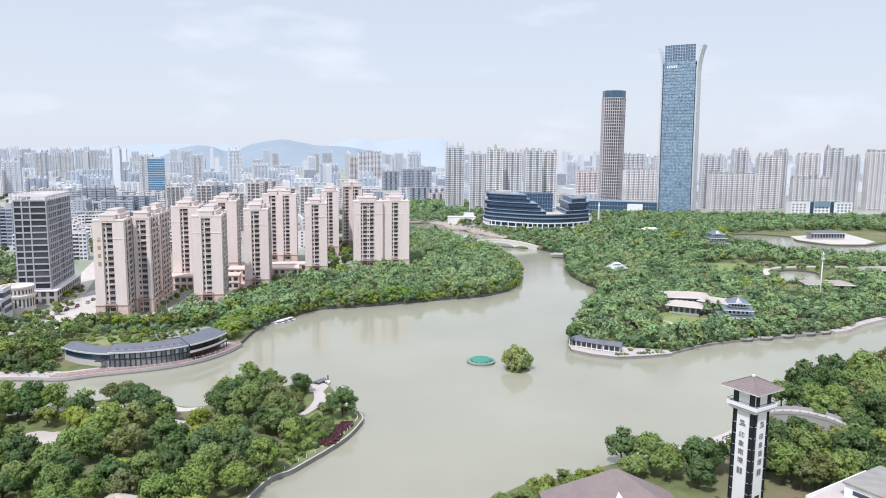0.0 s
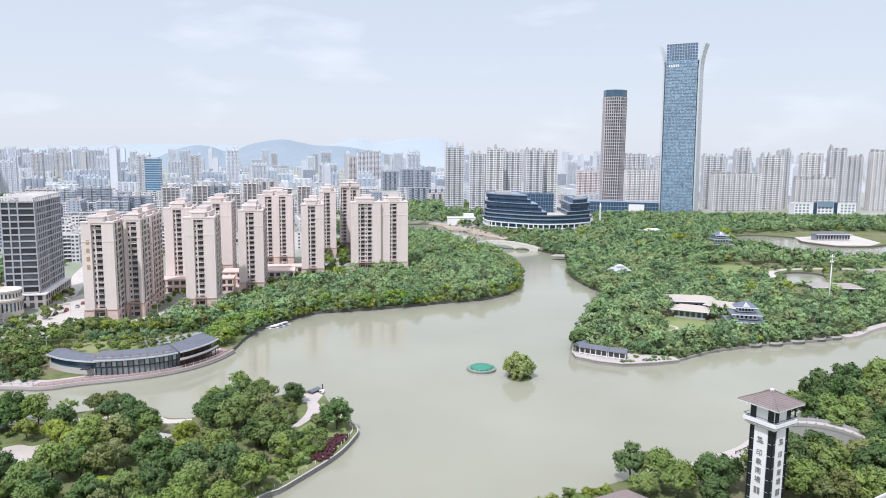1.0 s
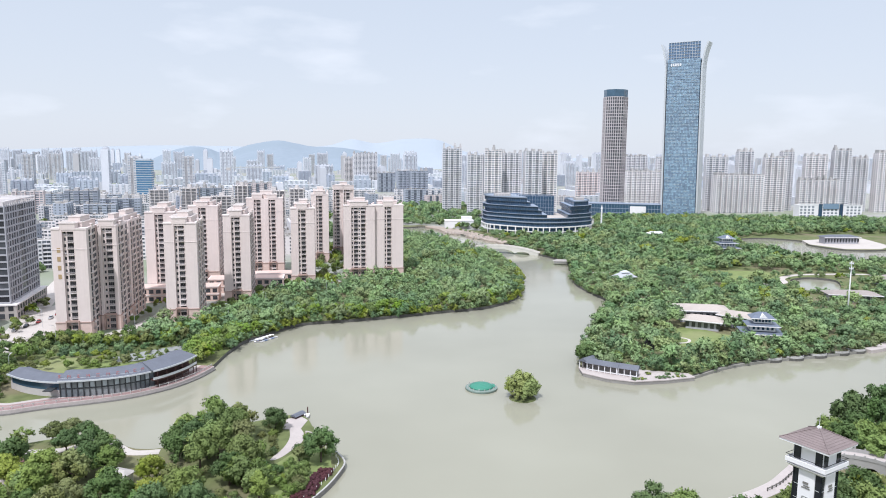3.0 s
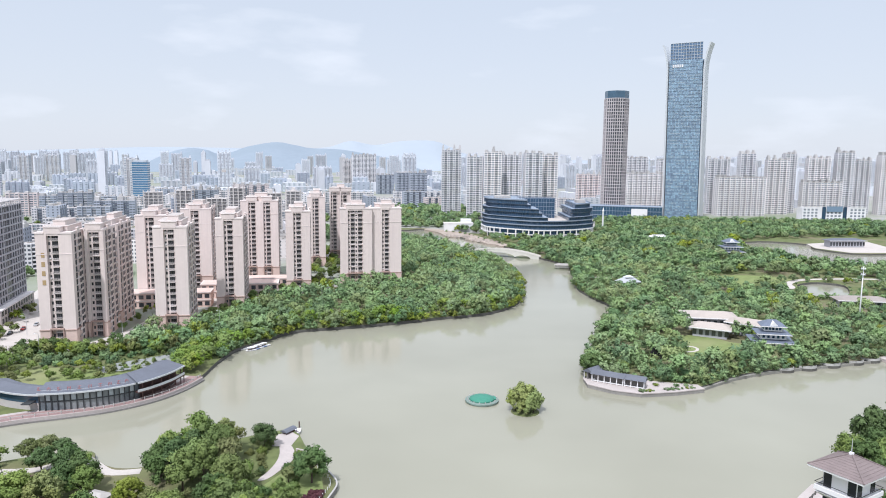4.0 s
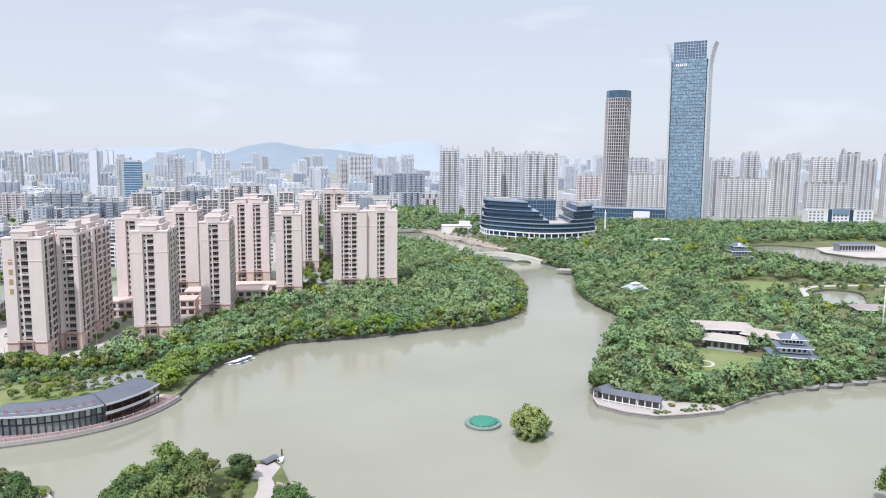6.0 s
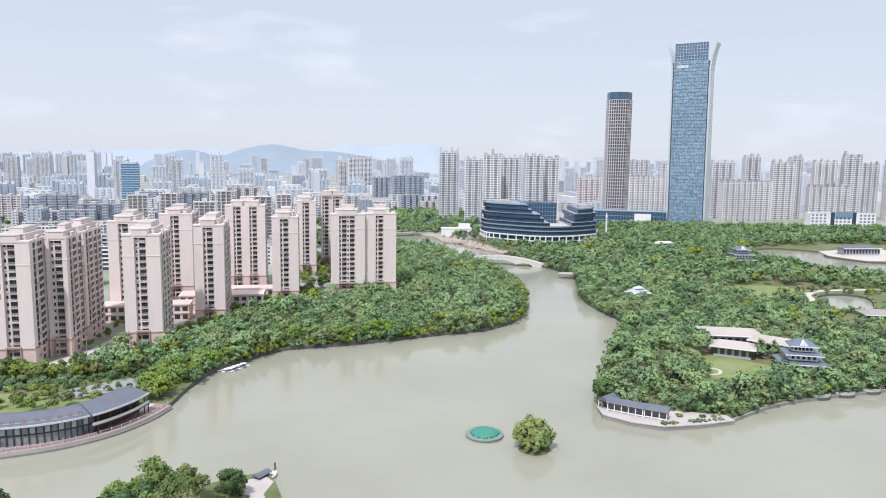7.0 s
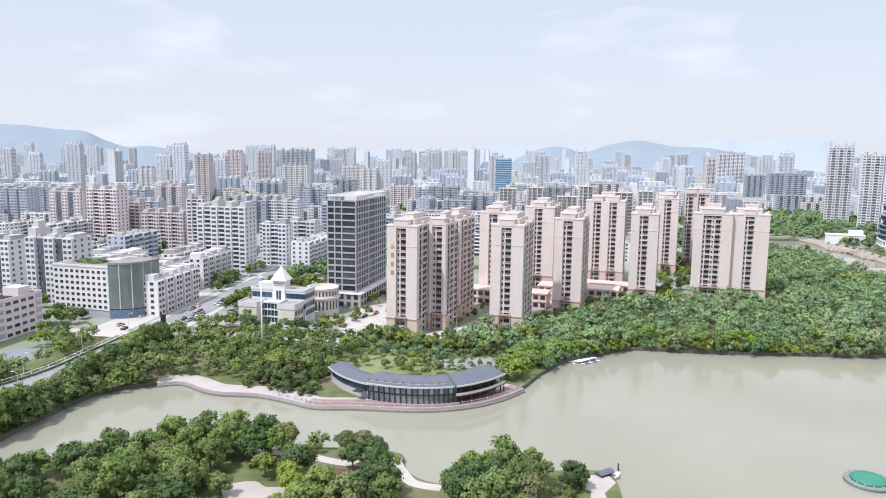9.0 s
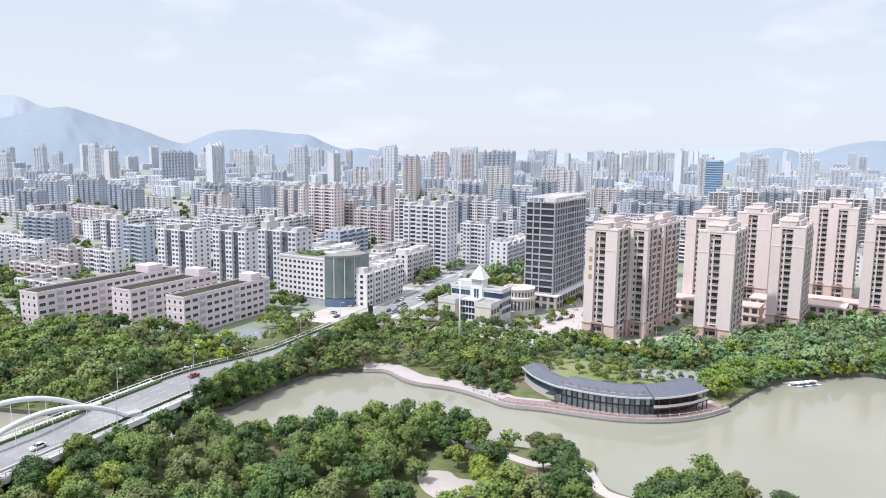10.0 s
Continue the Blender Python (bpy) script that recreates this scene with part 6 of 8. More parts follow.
for k in range(5):
    boat(-86.5 + k * 1.1, 361.5 + k * 2.0, 25 + 8 * (k % 2), (WHITE, material("blue_hull", (0.25, 0.32, 0.5), 0.4))[k % 2], "small white pleasure boat moored at the jetty")

# ---- main road bridge ----
def arch(side):
    root = thing("bridge_arch", 0, 0, 0, 0, "slender white steel bridge arch with hangers", "bridge", "bridge arches")
    s0, s1, rise = -22.0, -86.0, 12.0
    pts = []
    for i in range(25):
        k = i / 24
        pts.append((*on_road(s0 + (s1 - s0) * k, side), 6.6 + rise * 4 * k * (1 - k)))
    part("rib", Geo().tube(pts, 0.75, 10), WHITE, root, smooth=True)
    for i in range(2, 23, 2):
        x, y, z = pts[i]
        part("hanger", Geo().tube([(x, y, 7.2), (x, y, z)], 0.09, 5), WHITE, root)
    x, y = on_road(s0, side)
    part("abutment", Geo().box(x - 1.4, x + 1.4, y - 2.2, y + 2.2, 6.2, 8.6), CONCRETE, root)


arch(8.3)
arch(-8.3)
root = thing("road_bridge", 0, 0, 0, 0, "concrete road bridge deck with pale side girders", "bridge")
bs = [-190 + 7 * i for i in range(29)]
for side in (11.7, -11.7):
    part("side_girder", strip(Geo(), [on_road(s, side - 0.4) for s in bs], [on_road(s, side + 0.4) for s in bs], lambda i: road_z(bs[i]) - 1.6, lambda i: road_z(bs[i]) + 0.15), WHITE, root)
    rs = [-190 + 7 * i for i in range(48)]
    part("hand_rail", strip(Geo(), [on_road(s, side - 0.08) for s in rs], [on_road(s, side + 0.08) for s in rs], lambda i: road_z(rs[i]) + 1.05, lambda i: road_z(rs[i]) + 1.2), WHITE, root)
    me = Geo().box(-0.12, 0.12, -0.12, 0.12, 0, 1.25).mesh("rail_post", WHITE)
    for s in range(-120, 140, 5):
        p = on_road(s, side)
        piece("rail_post", me, root, p[0], p[1], road_z(s))
for side in (8.2, -8.2):
    part("kerb_hedge", strip(Geo(), [on_road(s, side - 0.35) for s in bs[10:]], [on_road(s, side + 0.35) for s in bs[10:]], lambda i: road_z(bs[10 + i]), lambda i: road_z(bs[10 + i]) + 0.7), LEAF_DARK if side < 0 else CONCRETE, root)
part("underside", strip(Geo(), [on_road(s, -11) for s in bs], [on_road(s, 11) for s in bs], lambda i: road_z(bs[i]) - 1.9, lambda i: road_z(bs[i]) - 0.95), CONCRETE, root)
for s in (-4, -84):
    for side in (-8, 0, 8):
        x, y = on_road(s, side)
        part("pier", Geo().lathe([(1.3, -2), (1.3, 5.5)], 14, x, y), CONCRETE, root)

# ---- lamps and masts ----
def street_lamp(x, y, z, turn, h=9.0):
    root = thing("street_lamp", x, y, z, turn, "slim grey street lamp with a short arm", "street lamp", "street lamps")
    part("pole", Geo().tube([(0, 0, 0), (0, 0, h * 0.5), (0, 0, h)], [0.13, 0.1, 0.07], 8), STEEL, root)
    part("arm", Geo().tube([(0, 0, h), (0.8, 0, h + 0.5), (1.8, 0, h + 0.6)], 0.06, 6), STEEL, root)
    part("lamp_head", Geo().box(1.5, 2.4, -0.16, 0.16, h + 0.5, h + 0.68), WHITE, root)
    return root


lamp = street_lamp(*on_road(-30, 10.8), road_z(-30), 195)
for s, side, turn in ((0, 10.8, 195), (30, 10.8, 195), (62, 10.8, 195), (95, 10.8, 195), (-10, -10.8, 15), (25, -10.8, 15), (60, -10.8, 15), (95, -10.8, 15), (130, -10.8, 15)):
    copy_thing(lamp, pose(*on_road(s, side), road_z(s), 0, 0, turn))
for x, y, turn in ((-214, 345, 10), (-200, 380, 190), (-176, 348, 250), (-150, 372, 260), (-112, 398, 250), (-100, 430, 240), (-72, 470, 240), (-40, 520, 230), (-234, 352, 10), (-168, 300, 90)):
    copy_thing(lamp, pose(x, y, LAND, 0, 0, turn))


def mast(x, y, h, label, rings):
    root = thing("mast", x, y, LAND, 0, label, "mast")
    part("pole", Geo().tube([(0, 0, 0), (0, 0, h * 0.5), (0, 0, h)], [0.5, 0.36, 0.22], 10), WHITE, root, smooth=True)
    for z in rings:
        part("platform", Geo().lathe([(1.0, h + z), (1.1, h + z + 0.15), (1.0, h + z + 0.3)], 12), STEEL, root)
        for k in range(3):
            a = k * math.pi / 1.5
            part("antenna", Geo().box(1.0 * math.cos(a) - 0.12, 1.0 * math.cos(a) + 0.12, 1.0 * math.sin(a) - 0.12, 1.0 * math.sin(a) + 0.12, h + z - 0.5, h + z + 0.9), WHITE, root)


mast(-206, 300.5, 34.5, "tall white mast with antennas among the trees", (-0.8,))
mast(224.4, 414.7, 32.6, "white telecom monopole with antenna rings", (-4.5, -1.5))
root = thing("spire_column", 188, 865, LAND, 0, "white pointed stone column in the park", "column")
part("shaft", Geo().lathe([(1.8, 0), (1.4, 1.5), (1.1, 2), (0.9, 25), (1.3, 26), (0.9, 27), (0.05, 31)], 12), WHITE, root)
root = thing("sign_pylon", -258, 293.5, LAND, 20, "dark slim advertising pylon at the junction", "sign")
part("panel", Geo().box(-1.1, 1.1, -0.4, 0.4, 1, 13), BLACK, root)
part("foot", Geo().box(-0.7, 0.7, -0.3, 0.3, 0, 1), STONE_GREY, root)

# ---- cars ----
def car(x, y, z, turn, mat, label):
    root = thing("car", x, y, z, turn, label, "car", "cars on the streets")
    part("body", Geo().prism([(-2.2, -0.85), (2.1, -0.85), (2.3, -0.5), (2.3, 0.5), (2.1, 0.85), (-2.2, 0.85)], 0.35, 0.95), mat, root)
    part("cabin", Geo().prism([(-1.7, -0.78), (1.0, -0.78), (1.0, 0.78), (-1.7, 0.78)], 0.96, 1.45, [(-1.2, -0.6), (0.35, -0.6), (0.35, 0.6), (-1.2, 0.6)]), GLASS_DARK, root, "dark glazed cabin")
    part("car_roof", Geo().box(-1.15, 0.3, -0.58, 0.58, 1.46, 1.52), mat, root)
    wheel = Geo().lathe([(0.33, -0.1), (0.33, 0.1)], 12).mesh("wheel", BLACK)
    for px in (-1.4, 1.4):
        for py in (-0.82, 0.82):
            w = piece("wheel", wheel, root, px, py, 0.33)
            w.rotation_euler = (radians(90), 0, 0)
    return root


SILVER = material("silver_car_paint", (0.55, 0.56, 0.58), 0.3, metal=0.4, vary=0.05)
CARWHITE = material("white_car_paint", (0.78, 0.78, 0.78), 0.3, vary=0.03)
DARKCAR = material("dark_car_paint", (0.05, 0.055, 0.065), 0.3, vary=0.1)
REDCAR = material("red_car_paint", (0.35, 0.06, 0.06), 0.3, vary=0.1)
cars = [car(*on_road(-50, 3.6), road_z(-50), 291, CARWHITE, "white saloon car on the bridge"), car(*on_road(16, -2.4), road_z(16), 111, REDCAR, "dark red car on the road"),
        car(*on_road(-120, -6), road_z(-120), 111, SILVER, "silver car on the street"), car(*on_road(70, 5), road_z(70), 291, DARKCAR, "dark car on the street")]
crng = random.Random(12)
for k in range(34):
    s, side = crng.uniform(128, 215), crng.choice((-16.5, -19.5, -22.5, -5, 5.5, 2))
    x, y = on_road(s, side)
    copy_thing(crng.choices(cars, (5, 1, 4, 4))[0], pose(x, y, LAND + 0.12, 0, 0, (111 if abs(side) > 10 else 111 + 180 * (side > 0)) + crng.uniform(-12, 12)))
for k in range(8):
    copy_thing(crng.choice(cars), pose(-214 + k * 1.2 + crng.uniform(-2, 2), 345 + k * 9, LAND + 0.1, 0, 0, 106 + crng.choice((0, 180))))
tagged(part("forecourt", Geo().prism([on_road(122, -14), on_road(225, -14), on_road(225, -30), on_road(122, -34)][::-1], LAND - 0.1, LAND + 0.1), PAVING), "pale paved car park beside the junction", "car park", kind="structure")
CLEAR.append([on_road(118, -14), on_road(230, -14), on_road(230, -32), on_road(118, -36)])
tagged(part("court", Geo().prism(plan_rect(-296, 224, 20, 34, 18), LAND - 0.1, LAND + 0.1), material("grey_court", (0.24, 0.26, 0.27), 0.8, vary=0.1, scale=0.3)), "dull grey sports court beside the road", "court", kind="structure")
CLEAR.append(plan_rect(-296, 224, 20, 34, 18, 1))

# ---- lake: floating stage and tree islet ----
root = thing("floating_stage", 16.2, 297, 0, 10, "round green floating stage with a raised lid", "stage")
part("pontoon", Geo().lathe([(5.6, -0.3), (6.2, 0.2), (6.2, 0.75), (5.9, 0.85)], 40), material("grey_green_pontoon", (0.21, 0.27, 0.24), 0.6, vary=0.2, scale=1.0), root)
part("lid", Geo().lathe([(4.7, 0.86), (4.5, 1.25), (3.6, 1.75), (2.0, 2.05), (0.1, 2.15)], 40), GREEN_PANEL, root, "green domed lid", smooth=True)
me = Geo().box(-0.12, 0.12, -0.12, 0.12, 0.8, 1.5).mesh("bollard", CONCRETE)
for k in range(16):
    piece("bollard", me, root, 5.5 * math.cos(k * 0.3927), 5.5 * math.sin(k * 0.3927), 0)
part("flap", Geo().box(2.6, 5.4, -1.6, 1.6, 0.95, 1.15), GREEN_PANEL, root)
tagged(part("islet", Geo().lathe([(5.4, -1), (5.0, 0.25), (3.5, 0.5), (0.1, 0.55)], 20, 31, 286.6), GROUND), "small round earth islet", "islet", kind="structure")
ISLET_LEAF = leaf_material("pale_olive_islet_leaves", (0.335, 0.41, 0.145))
for i in range(2):
    tree_kind(("pale", i), 70 + i, 4.0, 6.2, 34, 1050, 0.33, ISLET_LEAF, 2.2)
LABELS["pale"] = "pale olive-green tree on the lake islet"
for dx, dy, sc, k in ((0, 0.5, 1.4, ("pale", 0)), (-3.6, 0, 0.95, ("pale", 1)), (3.6, 0.8, 1.0, ("pale", 1)), (0.3, -2.8, 0.8, ("pale", 0)), (1.2, 3.0, 1.15, ("pale", 1)), (-2.0, -2.4, 0.6, ("pale", 0)), (2.8, -2.2, 0.65, ("pale", 1))):
    plant(k, 31 + dx, 286.6 + dy, sc, 0.3, "islet trees")

# ---- east park ----
terrace = [(58.6, 321), (58.8, 313.5), (67, 306.5), (77, 302.8), (90, 305), (103, 309), (102, 314), (88, 317), (74, 323)]
tagged(part("terrace_wall", Geo().prism(terrace, -1, LAND - 0.25), material("grey_terrace_stone", (0.30, 0.285, 0.27), 0.9, vary=0.2, scale=0.8, bump=0.3)), "weathered grey stone terrace wall", "wall", kind="structure")
tagged(part("terrace", Geo().prism([(80 + (x - 80) * 1.01, 312 + (y - 312) * 1.02) for x, y in terrace], LAND - 0.25, LAND + 0.1), PINK_PAVING), "pale stone lakeside terrace", "terrace", kind="structure")
CLEAR.append(terrace)


def gallery(x, y, turn, length, depth, label):
    """An open colonnade with a slate saddle roof."""
    root = thing("covered_gallery", x, y, LAND + 0.1, turn, label, "pavilion", "lake galleries")
    CLEAR.append(plan_rect(x, y, length, depth, turn, 1))
    v = [(-0.6, -0.6, 3.0), (length + 0.6, -0.6, 3.0), (length + 0.6, depth + 0.6, 3.0), (-0.6, depth + 0.6, 3.0), (-0.6, depth / 2, 4.6), (length + 0.6, depth / 2, 4.6)]
    part("roof", Geo().add(v, [(0, 1, 5, 4), (2, 3, 4, 5), (0, 4, 3), (1, 2, 5), (3, 2, 1, 0)]), SLATE, root, "dark slate saddle roof")
    me = Geo().box(-0.15, 0.15, -0.15, 0.15, 0, 3).mesh("column", WHITE)
    n = int(length / 2.4)
    for i in range(n + 1):
        piece("column", me, root, i * length / n, 0, 0)
        piece("column", me, root, i * length / n, depth, 0)
    # shade between the columns is put into this wall's grey
    part("back_wall", Geo().box(0, length, depth * 0.6, depth * 0.7, 0, 2.9), GREY_STEP, root, "back wall, grey for the shade behind the columns")
    part("bench_rail", Geo().box(0, length, -0.1, 0.1, 0.25, 0.6), WHITE, root)


gallery(61.2, 317.5, -31, 12.5, 3.4, "white lakeside gallery with a slate saddle roof")
gallery(72.5, 311, -28, 7.5, 3.6, "small white gallery with a slate saddle roof")
gallery(61.5, 318, 42, 6.0, 4.0, "end pavilion of the white lakeside gallery")

root = thing("stage_screen", 98.5, 349, LAND, 5, "round black stage backdrop among trees", "stage screen")
part("disc", Geo().add(
    [(4.9 * math.cos(radians(a)), yy, 2.0 + 4.9 * math.sin(radians(a))) for yy in (-0.4, 0.4) for a in range(0, 181, 10)],
    [tuple(range(19)), tuple(range(37, 18, -1))] + [(i + 1, i, 19 + i, 20 + i) for i in range(18)] + [(0, 18, 37, 19)]), BLACK, root)
part("foot", Geo().box(-4.7, 4.7, -0.3, 0.3, 0, 2.0), BLACK, root)
CLEAR.append([(90, 338), (107, 338), (107, 352), (90, 352)])

lawn = smooth_line([(124, 392), (135, 389), (141, 380), (147, 374), (130, 360), (114, 356), (116, 374)], 4, closed=True)
tagged(part("lawn", Geo().prism(lawn, LAND - 0.1, LAND + 0.08), LAWN), "pale open lawn in the park", "lawn", kind="structure")
CLEAR.append([(124, 393), (137, 391), (149, 376), (144, 362), (134, 345), (116, 342), (108, 352), (114, 376)])
tagged(part("path", ribbon(smooth_line([(113, 366), (118, 371), (121, 368), (119, 363), (114, 361)], 5), 1.4, LAND - 0.1, LAND + 0.12), PAVING), "pale looped garden path on the lawn", "path", kind="structure")


def long_hall(x, y, turn, w, d, h, roofmat, label, rise=2.4):
    root = thing("park_hall", x, y, LAND, turn, label, "hall", "park halls")
    CLEAR.append(plan_rect(x, y, w, d, turn, 3))
    part("wall", Geo().box(1, w - 1, 1, d - 1, 0, h), STONE_GREY, root)
    part("roof", Geo().hip(-1, w + 1, -1, d + 1, h + 0.25, h + rise, w * 0.6), roofmat, root)
    me = Geo().box(-0.9, 0.9, -0.1, 0.1, 0, h * 0.55).mesh("window", GLASS_DARK)
    n = int(w / 3)
    for i in range(n):
        piece("window", me, root, 1.8 + i * (w - 3) / max(1, n - 1), 0.95, h * 0.25)
    part("eave_board", Geo().box(-1.05, w + 1.05, -1.1, -0.95, h - 0.1, h + 0.35), WHITE, root)


TAN_GREY = material("grey_brown_thatch", (0.33, 0.29, 0.27), 0.9, vary=0.15, scale=1.2)
long_hall(128, 404, -8, 26, 16, 6.5, TAN_TILE, "long park hall with a pale tan tiled roof")
long_hall(126, 391, -26, 18, 11, 4.6, TAN_TILE, "lower wing with a pale tan tiled roof")
long_hall(146, 397, -38, 20, 10, 6.0, TAN_TILE, "side wing with a pale tan tiled roof")
long_hall(240, 462, -8, 30, 12, 4.5, TAN_GREY, "low park house with a grey-brown roof")
long_hall(308, 515, 10, 36, 14, 5.0, TAN_GREY, "low park house with a grey-brown roof")
long_hall(392, 752, 5, 38, 12, 7.0, SLATE, "long dark-roofed hall beside the pond")
long_hall(221, 786, 4, 20, 9, 5.0, WHITE, "small white flat-roofed park building")


def pagoda(x, y, turn, s, label):
    root = thing("pagoda", x, y, LAND, turn, label, "pagoda", "pagodas")
    CLEAR.append([(x - 11 * s, y + 9 * s), (x - 12 * s, y - 24 * s), (x + 8 * s, y - 24 * s), (x + 11 * s, y + 9 * s)])
    for w, d, z, h, e in ((16, 12, 0, 3.4, 2.4), (12, 9, 4.6, 2.6, 2.0), (8.4, 6.4, 8.4, 2.4, 1.7)):
        w, d, z, h, e = w * s, d * s, z * s, h * s, e * s
        part("wall", Geo().box(-w / 2, w / 2, -d / 2, d / 2, z, z + h), WHITE, root)
        me = Geo().box(-0.55 * s, 0.55 * s, -0.1, 0.1, 0, h * 0.6).mesh("window", GLASS_NAVY)
        for i in range(5):
            piece("window", me, root, (i - 2) * w / 5.4, -d / 2, z + h * 0.25)
        me = Geo().box(-0.1, 0.1, -0.5 * s, 0.5 * s, 0, h * 0.6).mesh("window", GLASS_NAVY)
        for i in range(4):
            piece("window", me, root, w / 2, (i - 1.5) * d / 4.4, z + h * 0.25)
            piece("window", me, root, -w / 2, (i - 1.5) * d / 4.4, z + h * 0.25)
        part("roof", Geo().hip(-w / 2 - e, w / 2 + e, -d / 2 - e, d / 2 + e, z + h + 0.2, z + h + (1.3 if z < 8 * s else 2.9) * s, w * 0.45), BLUE_TILE, root, "blue-grey glazed tile roof")
        part("eave_board", Geo().box(-w / 2 - e - 0.1, w / 2 + e + 0.1, -d / 2 - e - 0.12, -d / 2 - e, z + h - 0.1, z + h + 0.3), WHITE, root)
    v = [(-2 * s, -4.4 * s, 11.2 * s), (2 * s, -4.4 * s, 11.2 * s), (0, -4.5 * s, 13.3 * s), (0, 0, 13.4 * s)]
    part("gable", Geo().add(v, [(0, 1, 2), (1, 3, 2), (0, 2, 3), (0, 3, 1)]), WHITE, root)


pagoda(158, 373, -12, 0.96, "three-tiered pagoda hall with blue-grey tiled roofs")
pagoda(266, 690, 0, 1.15, "distant small pagoda with blue-grey tiled roofs")

root = thing("tent_pavilion", 126, 512, LAND, 15, "white tensile canopy among trees", "canopy")
part("canopy", Geo().hip(-7.5, 7.5, -4.5, 4.5, 6.2, 9.4, 6), material("grey_tensile_sheet", (0.46, 0.47, 0.50), 0.7, vary=0.1, scale=0.8), root)
part("upper_canopy", Geo().hip(-3, 3, -2, 2, 9.2, 10.4, 2.5), STEEL, root)
for px in (-7, 7):
    for py in (-3, 3):
        part("post", Geo().tube([(px, py, 0), (px, py, 6.8)], 0.15, 6), WHITE, root)
root = thing("bank_pavilion", 99, 609, LAND, -10, "small grey-roofed boathouse on the river bank", "pavilion")
part("wall", Geo().box(-6, 6, -2, 2, 0, 1.7), OFFWHITE, root)
part("roof", Geo().hip(-7.2, 7.2, -3.0, 3.0, 1.9, 3.2, 8), ROOF_GREY, root)
plaza = [(375, 748), (392, 714), (428, 716), (452, 738), (462, 806), (425, 800), (384, 782)]
CLEAR.append([(300, 690), (335, 605), (475, 585), (520, 640), (520, 850), (430, 850), (345, 815), (295, 775)])
CLEAR.append([(218, 462), (262, 448), (300, 515), (330, 565), (285, 585), (196, 572), (200, 530), (232, 520)])
tagged(part("plaza", Geo().prism(plaza, -1, LAND + 0.3), PAVING), "white paved waterside plaza", "plaza", kind="structure")
CLEAR.append(plaza)
for pts, wd in (([(226, 520), (243, 527), (250, 545), (268, 560), (300, 566), (330, 566)], 5), ([(100, 560), (160, 570), (196, 572)], 3)):
    ln = smooth_line(pts, 6)
    tagged(part("path", ribbon(ln, wd, LAND - 0.1, LAND + 0.07), PAVING), "pale winding park path", "path", kind="structure")
    CLEAR.append(offset_line(ln, wd / 2 + 1) + offset_line(ln, -wd / 2 - 1)[::-1])
glade = smooth_line([(202, 540), (222, 530), (240, 532), (262, 562), (226, 580), (203, 566)], 3, closed=True)
tagged(part("lawn", Geo().prism(glade, LAND - 0.1, LAND + 0.06), LAWN), "open pale meadow in the park", "lawn", kind="structure")
CLEAR.append(glade)

# low quay wall round the park point
quay = smooth_line([(101, 311), (125, 328), (152, 339), (181, 348), (204, 358), (226, 377), (250, 392)], 5)
tagged(part("quay", strip(Geo(), offset_line(quay, 0.7), offset_line(quay, -0.25), -1, LAND - 0.5), BANK), "dark stone quay edge of the park", "quay", kind="structure")
tagged(part("quay_walk", strip(Geo(), offset_line(quay, -0.2), offset_line(quay, -1.5), -1, LAND - 0.45), material("grey_quay_stone", (0.27, 0.26, 0.235), 0.85, vary=0.18, scale=0.8, bump=0.2)), "grey stone walk along the park quay", "quay", kind="structure")
quay = smooth_line([(-95, 340), (-93, 358), (-86, 372), (-73, 394), (-48, 404), (-23, 415), (5, 429), (26, 439), (42, 458), (51, 483)], 5)
tagged(part("quay", strip(Geo(), offset_line(quay, 0.5), offset_line(quay, -0.25), -1, LAND - 0.5), BANK), "grey quay wall of the wooded point", "quay", kind="structure")

for x, y in ((147.5, 338.2), (158.8, 341.2), (171.5, 345.6), (184.5, 350.4), (194, 354)):
    rim = [(x + 4.6 * math.cos(a), y + 3.4 * math.sin(a)) for a in (math.tau * i / 20 for i in range(20))]
    rail = [(x + 4.4 * math.cos(a), y + 3.2 * math.sin(a)) for a in (math.pi * (1.0 + i / 14) for i in range(15))]
    root = thing("lookout", 0, 0, 0, 0, "rounded grey stone lookout under the shore trees", "lookout", "shore lookouts")
    part("base", Geo().prism(rim, -1, LAND - 0.35), BANK, root)
    part("floor", Geo().prism([(x + (px - x) * 0.97, y + (py - y) * 0.97) for px, py in rim], LAND - 0.35, LAND - 0.2), CONCRETE, root)
    part("parapet", strip(Geo(), rail, offset_line(rail, 0.2), LAND - 0.2, LAND + 0.55), CONCRETE, root, "grey stone parapet")
walk_edge = smooth_line([(199, 355), (207, 358.6), (219, 369), (230, 377), (243, 385.5)], 4)
tagged(part("waterside_walk", strip(Geo(), offset_line(walk_edge, 1.0), offset_line(walk_edge, -3.4), -1, LAND + 0.05), PINK_PAVING), "pale stone waterside walk of the park", "walk", kind="structure")

